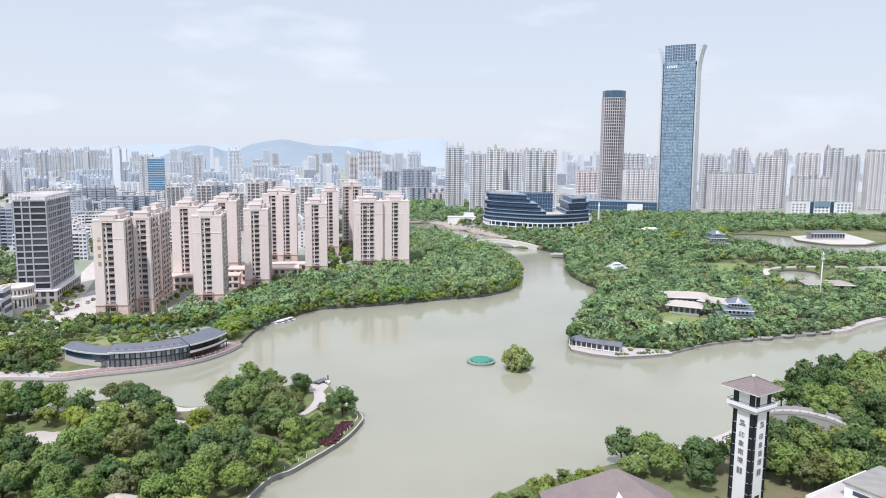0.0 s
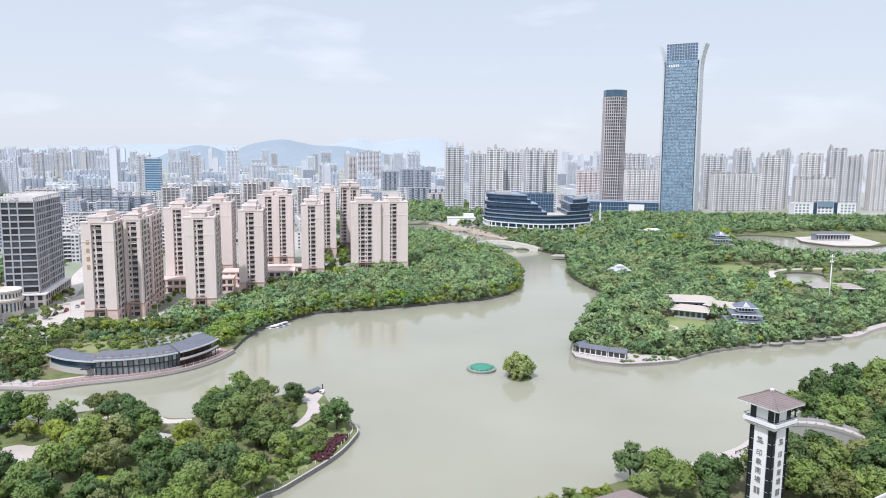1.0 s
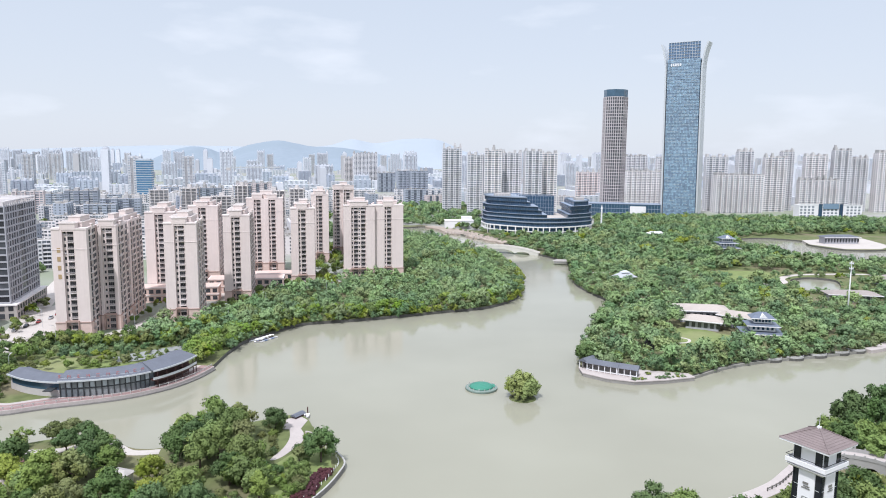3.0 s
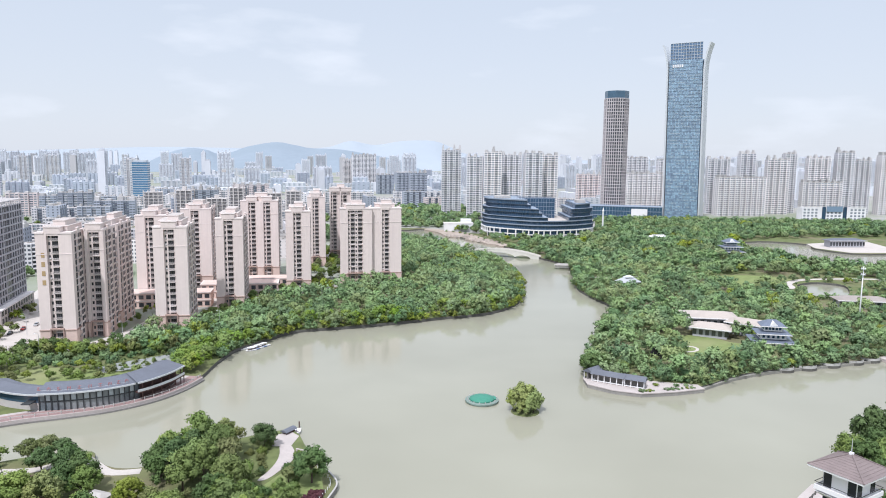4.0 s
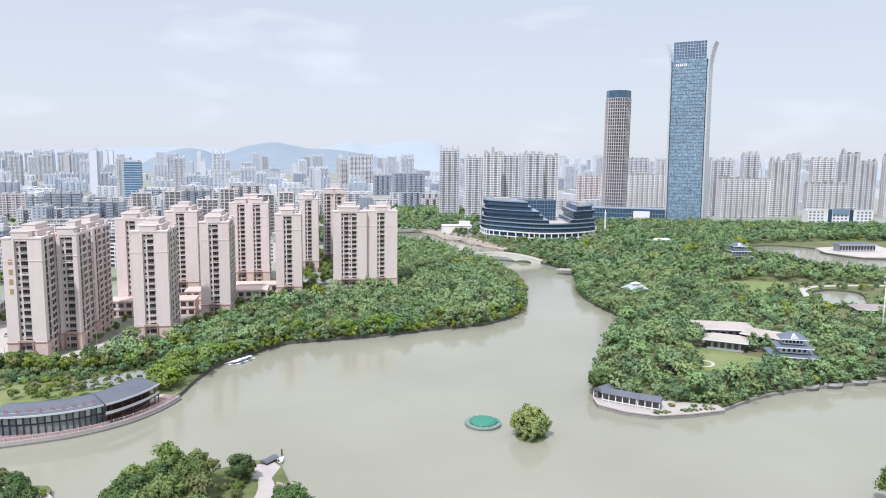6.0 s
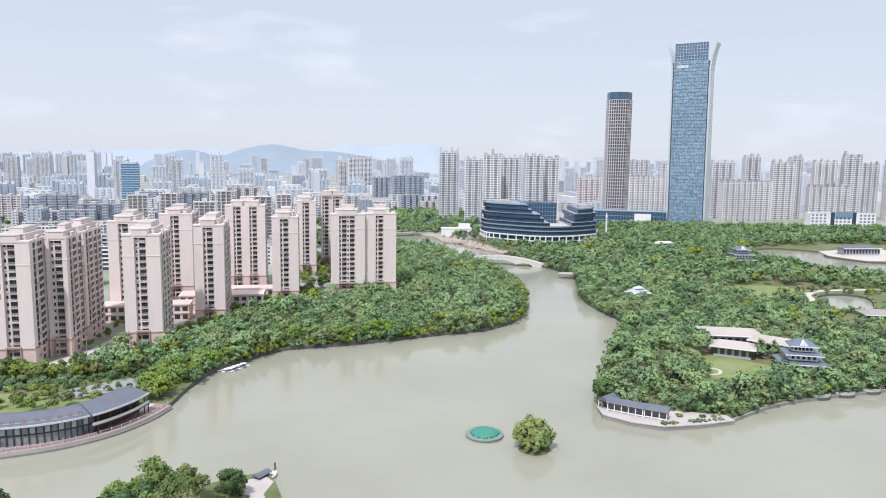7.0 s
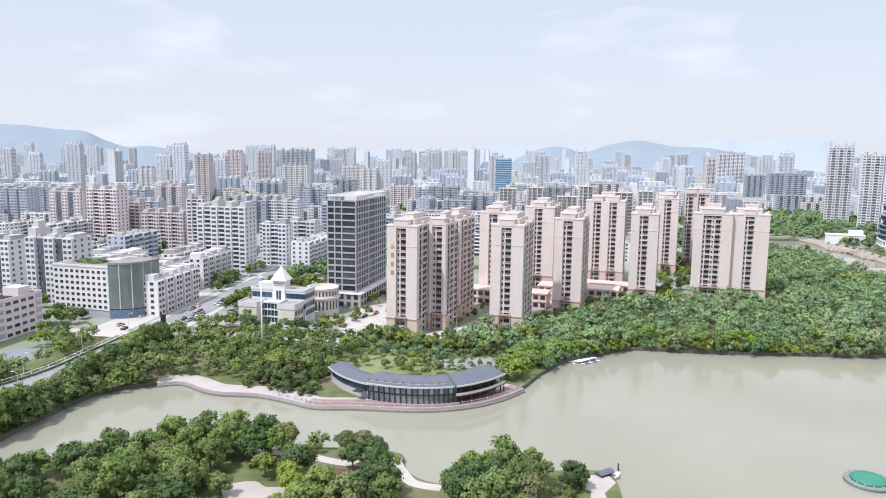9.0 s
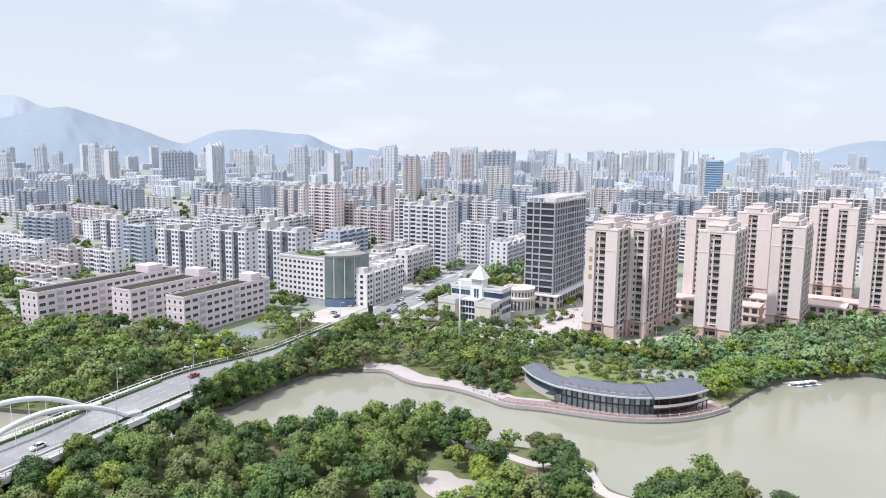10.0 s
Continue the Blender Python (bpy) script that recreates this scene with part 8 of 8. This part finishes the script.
for x, y, s in ((-37, 219, 1.2), (-40, 215, 1.4), (-43, 212, 1.3), (-36, 213, 1.1), (-38.5, 223, 1.0), (-34, 231, 1.2), (-37, 209, 1.3), (-44, 198, 1.4), (-104, 226, 0.9), (-124, 222, 1.1), (-101, 240, 0.9), (-47, 218, 1.5), (-41, 203, 1.2)):
    spot("shrub", x, y, s, group="park shrubs")
for i in range(60):
    y = 203.5 + (i // 3) * 0.93 + rnd.uniform(-0.4, 0.4)
    x = -37.2 + (y - 203.5) * 0.25 + (i % 3) * 1.3 + rnd.uniform(-0.5, 0.5)
    spot("red", min(x, -30.4), y, rnd.uniform(0.75, 1.05), 0.8, group="purple hedge")
# by the tower
TOWER_TREES = [(D, 52, 193, 1.15, 1.1), (G, 59, 190, 1.2, 1.05), (G, 62, 184, 1.15, 1.0), (G, 53, 184, 0.9, 0.9), (D, 71, 186, 1.25, 1.05), (D, 76.5, 188, 1.1, 1.05), (D, 69, 178, 1.0, 1.0), (G, 22, 169, 0.75, 0.6), (G, 27, 171, 0.7, 0.6), (G, 35, 177, 0.55, 0.75), (O, 96, 177, 1.1, 1.0), (G, 89, 188, 0.9, 0.9), (D, 62, 328, 1.05, 0.95), (D, 68, 329.5, 1.0, 0.95), (G, 76, 327.5, 0.8, 0.85), (D, 132, 249, 1.5, 1.2), (D, 146, 256, 1.5, 1.2), (G, 162, 263, 1.5, 1.2), (D, 139, 245, 1.4, 1.2)]
COURT_TREES = [(O, 106, 212, 0.85, 0.9), (Y, 111, 207, 1.05, 1.05), (O, 117, 211, 0.8, 0.85), (O, 121, 204, 1.05, 0.95), (G, 128, 208, 1.0, 0.85), (Y, 134, 205, 1.0, 1.0), (G, 113, 199, 1.0, 0.95), (O, 121, 197, 1.0, 0.95), (G, 135, 223, 1.0, 0.8), (G, 129, 229, 1.1, 0.95), (D, 122, 235, 1.2, 1.05), (G, 120, 240, 1.1, 1.1), (G, 103, 199, 0.65, 0.8), (Y, 110, 192, 0.95, 0.9), (O, 116, 195, 0.75, 0.8), (G, 124, 196, 0.75, 0.8), (O, 129, 192, 1.0, 0.9), (G, 106, 181, 1.1, 1.0), (D, 142, 223, 1.3, 1.1), (D, 133, 212, 1.0, 1.0), (D, 141, 209, 1.2, 1.0), (D, 128, 240, 1.3, 1.1), (G, 136, 234, 1.2, 1.1), (G, 150, 236, 1.3, 1.1)]
for k, x, y, sc, tall in TOWER_TREES + COURT_TREES:
    spot(k, x, y, sc, tall)
    CLEAR.append(plan_rect(x - 3, y - 3, 6, 6, 0))
for x, y in ((70, 168), (16, 168), (19, 166), (73, 166), (87, 164), (90, 168), (85, 178)):
    spot("shrub", x, y, 1.3, group="park shrubs")

CLEAR.append([(96, 236), (148, 226), (146, 204), (128, 198), (100, 206)])
R_PENINSULA = [(-93, 362), (-73, 396), (-23, 417), (26, 441), (42, 460), (50, 485), (55, 540), (50, 600), (30, 672), (-10, 760), (-40, 800), (-70, 760), (-45, 640), (-22, 580), (-30, 545), (-60, 515), (-82, 490),
               (-105, 450), (-118, 410), (-125, 388), (-139, 386), (-144, 366), (-140, 354), (-115, 354)]
R_LEFT = [(-225, 245), (-208, 268), (-165, 272), (-162, 296), (-172, 312), (-178, 332), (-195, 340), (-215, 340), (-225, 334), (-252, 332), (-282, 300), (-258, 250)]
R_LEFT2 = [on_road(2, 15.5), (-208, 186), (-214, 200), (-224, 250), (-256, 275), on_road(108, 15.5)]
R_PARK_NEAR = [(105, 600), (95, 520), (105, 460), (98, 430), (84, 400), (66, 352), (62, 322), (90, 316), (125, 330), (181, 350), (226, 380), (330, 445), (440, 520), (440, 580), (110, 600)]
R_PARK_FAR = [(105, 600), (440, 580), (520, 600), (660, 760), (680, 990), (350, 1025), (215, 1020), (178, 850), (150, 790), (85, 760), (72, 735), (88, 670)]
R_NEARLEFT = [(-50, 165), (-30, 215), (-36, 240), (-48, 258), (-80, 238), (-100, 238), (-126, 234), (-160, 210), (-195, 172), (-206, 130), (-190, 105), (-120, 95), (-62, 130)]
R_NEARRIGHT = [(84, 190), (98, 214), (160, 260), (230, 315), (260, 300), (235, 240), (190, 190), (130, 150), (118, 168), (96, 178)]
R_WEST = [(-246, 160), (-272, 232), (-300, 230), (-318, 215), (-350, 200), (-395, 165), (-360, 110), (-252, 110)]
R_JUNC = [on_road(45, -14), on_road(112, -14), (-300, 298), (-312, 285), (-302, 262), (-276, 258), (-272, 232)]
R_CORNER = [(-112, 337), (-102, 318), (-98, 345), (-97, 364), (-115, 356)]
R_MID = [(-352, 456), (-325, 444), (-276, 470), (-300, 560), (-345, 530)]
R_RIVER = [(-150, 780), (-60, 700), (-50, 830), (-130, 862)]
R_RIVERNORTH = [(-120, 910), (-20, 905), (40, 850), (60, 900), (40, 1000), (-150, 1000)]
CLEAR.append([(-60, 196), (-48, 186), (-26, 200), (-26, 262), (-62, 262)])
CLEAR.append([(-93, 212), (-82, 208), (-78, 220), (-79, 246), (-93, 246)])
rng = random.Random(5)
picked = []
for poly, sp, mix in ((R_NEARLEFT, 6.7, ((G, 6), (D, 4), (O, 2), (Y, 1))), (R_NEARRIGHT, 7.6, ((G, 6), (D, 4), (O, 2)))):
    for x, y in scatter(rng, poly, sp, blocked):
        if len(picked) < 330:
            picked.append((x, y))
            plant(any_kind(rng, mix), x, y, rng.uniform(0.9, 1.35) * (1.12 if x > 0 else 1.0), tall=rng.uniform(0.95, 1.2))
MIX = ((G, 6, LEAF), (D, 3, LEAF_DARK), (O, 2, LEAF_OLIVE), (Y, 0.5, LEAF_YELLOW))
SHORE = ((G, 6, LEAF), (D, 2, LEAF_DARK), (Y, 2, LEAF_YELLOW))
# woods across the lake take the haze-tinted leaf colours
WOOD = ((G, 6, LEAF_HAZED), (D, 3, LEAF_HAZED_DARK), (O, 2, LEAF_HAZED_OLIVE), (Y, 0.25, LEAF_YELLOW))
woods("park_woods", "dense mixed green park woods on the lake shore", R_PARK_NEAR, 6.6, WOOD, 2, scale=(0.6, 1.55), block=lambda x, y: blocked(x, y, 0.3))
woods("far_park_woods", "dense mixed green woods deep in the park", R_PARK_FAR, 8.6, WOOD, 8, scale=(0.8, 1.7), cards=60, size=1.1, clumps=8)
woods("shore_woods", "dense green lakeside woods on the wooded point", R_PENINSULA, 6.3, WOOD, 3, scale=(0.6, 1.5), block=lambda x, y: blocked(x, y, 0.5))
woods("left_woods", "dense green woods behind the promenade", R_LEFT, 5.8, MIX, 4)
woods("bank_woods", "dense green trees between the road and the channel", R_LEFT2, 5.8, MIX, 6, scale=(0.9, 1.3))
woods("road_woods", "dense green trees west of the road", R_WEST, 7.4, MIX, 7, scale=(1.15, 1.75), cards=120)
woods("junction_trees", "street trees beside the junction", R_JUNC, 6.4, MIX, 15, scale=(0.8, 1.2))
woods("corner_trees", "fresh green trees at the lake corner", R_CORNER, 5.4, SHORE, 16, scale=(0.8, 1.1), block=lambda x, y: inside(LAKE, x, y))
for k in range(24):
    s = 4 + k * 4.6
    p = on_road(s + rnd.uniform(-1, 1), 15.0 + rnd.uniform(-1.0, 2.5))
    plant(any_kind(rnd, ((G, 4), (D, 3), (O, 1))), p[0], p[1], rnd.uniform(1.0, 1.35), z=max(0.2, LAND if not inside(LAKE, *p) else 0.2), tall=1.15)
def row(pts, inset, spacing, seed):
    """Places along a shore, set in from the water."""
    rng = random.Random(seed)
    ln = offset_line(smooth_line(pts, 12), inset)
    out, last = [], None
    for p in ln:
        if last is None or math.hypot(p[0] - last[0], p[1] - last[1]) > spacing:
            last = p
            q = (p[0] + rng.uniform(-0.9, 0.9), p[1] + rng.uniform(-0.9, 0.9))
            if not any(inside(c, *q) for c in CLEAR):
                out.append(q)
    return out


PARK_SHORE = [(118, 322), (125, 328), (152, 339), (181, 348), (204, 358), (226, 377), (250, 392), (330, 440)]
PARK_WEST = [(78, 734), (66, 734), (85, 669), (97, 643), (105, 606), (94, 527), (97, 492), (103, 462), (99, 434), (83, 401), (66, 352), (60, 322)][1:]
CHANNEL = [(-214, 180), (-216, 187), (-219, 207), (-224, 226), (-225, 241), (-218, 252)]
NEAR_NORTH = [(-126, 238), (-140, 228), (-164, 212), (-185, 192), (-200, 172), (-215, 125)]
woods("shore_row", "trees leaning over the water along the park shore", None, 0, WOOD, 41, scale=(0.7, 1.05), places=row(PARK_SHORE, 1.2, 5.0, 1) + row(PARK_WEST, 1.2, 5.0, 2), low=(-0.6, 0.6))
ESTATE_ROW = [(-186, 354), (-168, 357), (-152, 363), (-136, 370), (-122, 386), (-106, 407), (-88, 428), (-70, 447)]
POINT_SHORE = [(-95, 345), (-93, 358), (-86, 372), (-73, 394), (-48, 404), (-23, 415), (5, 429), (26, 439), (42, 458), (51, 483), (57, 538), (55, 596), (48, 640), (34, 674), (18, 698)]
woods("quay_row", "fresh green trees leaning over the quay", None, 0, ((G, 3, LEAF_HAZED), (Y, 3, LEAF_YELLOW), (D, 1, LEAF_HAZED_DARK)), 56, scale=(0.55, 0.9), places=row(POINT_SHORE, 0.5, 4.2, 6), low=(-0.3, 0.7))
woods("channel_row", "trees leaning over the narrow channel", None, 0, MIX, 42, scale=(0.85, 1.2), places=row(CHANNEL, 0.8, 4.2, 3), low=(-0.6, 0.8))
woods("point_row", "trees leaning over the water round the park point", None, 0, MIX, 43, scale=(0.6, 0.95), places=row(NEAR_NORTH, 1.5, 4.6, 4), low=(-0.4, 0.6))
standing = list(picked)
woods("understory", "small trees and shrubs filling the near park", R_NEARLEFT, 5.0, MIX, 44, scale=(0.35, 0.75), cards=90, size=0.5, clumps=14, low=(-0.3, 0.6),
      block=lambda x, y: blocked(x, y, 1.0) or blocked(x + 2.5, y - 2.5) or blocked(x - 2.5, y - 2.5) or any((x - a) ** 2 + (y - c) ** 2 < 9 for a, c in standing))
woods("understory", "small trees and shrubs by the tower", R_NEARRIGHT, 4.4, MIX, 45, scale=(0.4, 0.8), cards=90, size=0.5, clumps=14, low=(-0.3, 0.6),
      block=lambda x, y: blocked(x, y, 1.0) or any((x - a) ** 2 + (y - c) ** 2 < 9 for a, c in standing))
woods("shore_shrubs", "rounded shrubs on the shore beside the house", [(8, 150), (15, 171), (33, 182), (44, 188), (50, 183), (30, 176), (22, 160)], 3.0, ((G, 3, LEAF), (Y, 1, LEAF_YELLOW)), 46, scale=(0.4, 0.75), cards=240, size=0.5, low=(-0.4, 0.0),
      block=lambda x, y: inside(LAKE, x, y))
woods("verge_trees", "street trees between the library and the office blocks", [(-345, 408), (-318, 376), (-300, 340), (-272, 352), (-262, 400), (-275, 440), (-330, 440)], 6.6, MIX, 47, scale=(0.75, 1.15), cards=160, size=0.8)
woods("library_trees", "trees and hedges round the library", [(-262, 326), (-230, 318), (-212, 328), (-205, 352), (-214, 372), (-246, 396), (-262, 360)], 5.4, MIX, 48, scale=(0.45, 0.8), cards=160, size=0.7)
woods("pond_trees", "trees on the meadow round the park pond", [(286, 640), (300, 690), (292, 780), (345, 822), (300, 830), (270, 740)], 9, WOOD, 49, scale=(0.8, 1.2), cards=120, size=1.0)
woods("terrace_shrubs", "shrubs and small trees behind the terrace", [(92, 318), (104, 314), (118, 323), (126, 331), (116, 342), (98, 336), (84, 324)], 4.2, WOOD, 50, scale=(0.45, 0.8), low=(-0.4, 0.4), block=lambda x, y: inside(LAKE, x, y) or inside(terrace, x, y))
woods("meadow_trees", "loose young trees round the park pool", [(218, 462), (262, 448), (300, 515), (330, 565), (285, 585), (262, 562), (245, 556), (240, 528), (226, 516)], 9.5, WOOD, 51, scale=(0.45, 0.8), cards=120, size=0.8, low=(0.0, 1.0),
      block=lambda x, y: inside(POOL, x, y) or any(inside(POOL, x + a, y + 24) for a in (-3, 3)) and x > 246)
woods("pool_shrubs", "reeds and shrubs round the park pool", None, 0, WOOD, 52, scale=(0.18, 0.34), cards=90, size=0.9, clumps=6, low=(-0.6, -0.2), places=[p for k, p in enumerate(offset_line(POOL + POOL[:1], -1.2)) if k % 2 or k < 9])
woods("pool_trees", "young trees on the near side of the park pool", None, 0, WOOD, 62, scale=(0.55, 0.85), cards=110, size=0.7, low=(-0.2, 0.6), places=[(236, 498), (243, 489), (250, 484), (257, 480), (265, 486), (272, 494), (279, 503), (285, 514), (240, 506), (262, 476)])
woods("yard_trees", "leafy trees beside the pink slabs and the junction", [(-384, 268), (-345, 268), (-322, 258), (-312, 284), (-330, 304), (-352, 300), (-384, 290)], 7, MIX, 53, scale=(0.8, 1.15), cards=160, size=0.8)
hedge = Geo()
hv, hf = crown_arrays(random.Random(8), 1.0, 1.0, 5, 60, 0.32)[:2]
for side in (-8.9, 8.9):
    for k in range(130):
        s = -45 + k * 1.35
        px, py = on_road(s, side)
        hedge.add([(px + x * 0.75, py + y * 0.75, road_z(s) + 0.25 + z * 0.7) for x, y, z in hv], hf)
root = tagged(thing("road_hedge", 0, 0, 0, 0, "clipped dark green hedge along both road edges", "hedge"), kind="stuff")
part("crown", hedge, LEAF_DARK, root, kind="stuff", smooth=True)
woods("tip_shrubs", "rounded shrubs and small trees on the park point", [(-52, 172), (-43, 190), (-35, 208), (-34, 222), (-38, 236), (-44, 254), (-56, 258), (-56, 236), (-52, 222), (-60, 200)], 3.4, MIX, 54, scale=(0.22, 0.55), cards=200, size=0.6, low=(-0.4, 0.0),
      block=lambda x, y: inside(LAKE, x, y) or x > -37.5 and 200 < y < 226 or any((x - a) ** 2 + (y - c) ** 2 < 12 for a, c in tip_path))
woods("court_saplings", "thin saplings round the paved court", [(-146, 333), (-137, 317), (-109, 335), (-115, 355)], 3.3, MIX, 55, scale=(0.2, 0.36), cards=110, size=0.7, clumps=6, low=(0.2, 1.0), block=lambda x, y: False)
woods("estate_row", "dark green trees in a row at the foot of the estate", None, 0, ((D, 5, LEAF_DARK), (G, 3, LEAF)), 66, scale=(0.65, 0.95), cards=150, size=0.6, low=(0.0, 1.0),
      places=row(ESTATE_ROW, 0.0, 5.0, 7) + row(ESTATE_ROW, -5.5, 5.4, 8))
woods("bank_scrub", "low scrub on the earth river bank", None, 0, WOOD, 63, scale=(0.25, 0.55), cards=90, size=0.7, clumps=7, low=(-0.4, 0.0), places=[(28, 842), (36, 824), (41, 806), (48, 800), (56, 778), (60, 762), (22, 852), (14, 862), (52, 786), (62, 752), (32, 834), (46, 790), (6, 868)])
woods("terrace_back_shrubs", "shrubs between the terrace and the park woods", None, 0, WOOD, 64, scale=(0.35, 0.6), cards=100, size=0.7, clumps=8, low=(-0.4, 0.0), places=[(84, 319.5), (89, 319), (94, 318.5), (99, 318), (104, 318), (108, 319.5), (112, 322), (80, 322), (97, 316), (106, 315.5)])
woods("city_edge_woods", "green trees between the river and the city blocks", [(-160, 1000), (40, 1000), (70, 1060), (66, 1215), (-80, 1200), (-180, 1150)], 13, WOOD, 65, scale=(1.0, 1.7), cards=60, size=1.4, clumps=8)
woods("bank_shrubs", "trees and scrub between the river bank and the glass building", [(62, 760), (100, 770), (140, 790), (60, 815), (44, 842), (40, 830)], 6.5, WOOD, 57, scale=(0.5, 0.9), cards=110, size=0.8, block=lambda x, y: inside(LAKE, x, y))
woods("field_trees", "trees on open ground west of the pink slabs", [(-480, 165), (-400, 165), (-395, 210), (-440, 240), (-520, 240), (-560, 200)], 9, MIX, 58, scale=(0.9, 1.3), cards=110, size=0.9)
woods("hall_hedge", "bushy young trees behind the lakeside hall", [(-186, 341), (-172, 329), (-150, 331), (-140, 333), (-118, 353), (-113, 338), (-106, 330), (-100, 345), (-98, 362), (-118, 360), (-176, 351)], 3.8, ((G, 4, LEAF_HAZED), (D, 3, LEAF_HAZED_DARK), (O, 2, LEAF_HAZED_OLIVE)), 59, scale=(0.4, 0.72), cards=120, size=0.7, clumps=7, low=(-0.4, 0.4),
      block=lambda x, y: inside(LAKE, x, y) or inside(court, x, y))
woods("wing_trees", "small trees beside the wing of the lakeside hall", [(-190, 265), (-164, 271.5), (-156, 272.5), (-158, 277), (-164, 283), (-166, 292), (-178, 300), (-190, 282)], 3.8, MIX, 60, scale=(0.42, 0.75), cards=140, size=0.7, low=(-0.3, 0.4), block=lambda x, y: inside(LAKE, x, y) or (x + 159) ** 2 + (y - 288) ** 2 < 16 or any((x - a) ** 2 + (y - c) ** 2 < 22 for a, c in prom))
woods("terrace_edge_shrubs", "low shrubs along the edge of the lakeside terrace", None, 0, ((G, 3, LEAF_HAZED), (Y, 1, LEAF_YELLOW)), 61, scale=(0.16, 0.3), cards=90, size=0.8, clumps=6, low=(-0.2, 0.0), places=[(77 + k * 1.7, 304.4 + k * 0.32 + 0.4 * (k % 2)) for k in range(4)] + [(88 + k * 2.1, 307.0 + k * 0.5) for k in range(6)] + [(93, 311.5), (97, 312), (85, 312)])
woods("street_woods", "green trees between the city blocks", R_MID, 7.0, WOOD, 9, cards=150, size=1.1)
woods("river_woods", "green trees along the upper river", R_RIVER, 9.0, WOOD, 11, cards=110, size=1.4, clumps=7)
woods("north_bank_woods", "green trees on the far river bank", R_RIVERNORTH, 9.0, WOOD, 12, cards=110, size=1.4, clumps=7)
# bright hedge trees along the quay of the wooded point
edge = smooth_line([(-104, 322), (-102, 340), (-99, 360), (-91, 377), (-76, 400), (-50, 410), (-24, 421), (3, 435), (22, 446), (36, 463), (45, 486)], 6)
woods("quay_trees", "bright yellow-green trees along the quay", offset_line(edge, 5) + offset_line(edge, -4)[::-1], 5.2, ((Y, 4, leaf_material("fresh_green_leaves", (0.25, 0.36, 0.075))), (G, 3, LEAF)), 13, scale=(0.8, 1.1),
      block=lambda x, y: inside(LAKE, x, y))
# shrubs and street trees round the estate and in the lawn
for poly, sp, seed, sc in (([(-172, 306), (-167, 326), (-128, 326), (-112, 316), (-126, 303), (-150, 310)], 4.6, 31, (0.25, 0.6)), ([(-186, 340), (-176, 350), (-118, 358), (-116, 352), (-176, 336)], 5.0, 32, (0.6, 0.85)),
                           ([(-205, 350), (-196, 352), (-228, 440), (-236, 436)], 6.0, 33, (0.4, 0.6)), ([(-162, 384), (-157, 384), (-157, 450), (-164, 450)], 5.0, 34, (0.3, 0.55)), ([(-124, 400), (-100, 450), (-84, 488), (-70, 515), (-84, 540), (-112, 470), (-124, 436)], 5.5, 35, (0.6, 0.9)), ([(-84, 545), (-66, 545), (-24, 570), (-30, 640), (-70, 700), (-140, 680), (-110, 590)], 8.0, 36, (0.7, 1.1))):
    woods("garden_trees", "small garden trees and shrubs by the estate", poly, sp, ((G, 3, LEAF), (O, 2, LEAF_OLIVE), (Y, 1, LEAF_YELLOW)), seed, scale=sc, cards=140, size=0.9, clumps=7, block=lambda x, y: inside(LAKE, x, y) or any(inside(p, x, y) for p in TOWERS))
# greenery between the city blocks
woods("city_trees", "scattered street trees between the city blocks", [(-1200, 300), (-420, 180), (-300, 440), (-330, 560), (-180, 620), (-60, 920), (-100, 1300), (-900, 1300)], 26, ((G, 2, LEAF), (D, 2, LEAF_DARK)), 14, scale=(0.8, 1.3), cards=36, size=1.6, clumps=5)
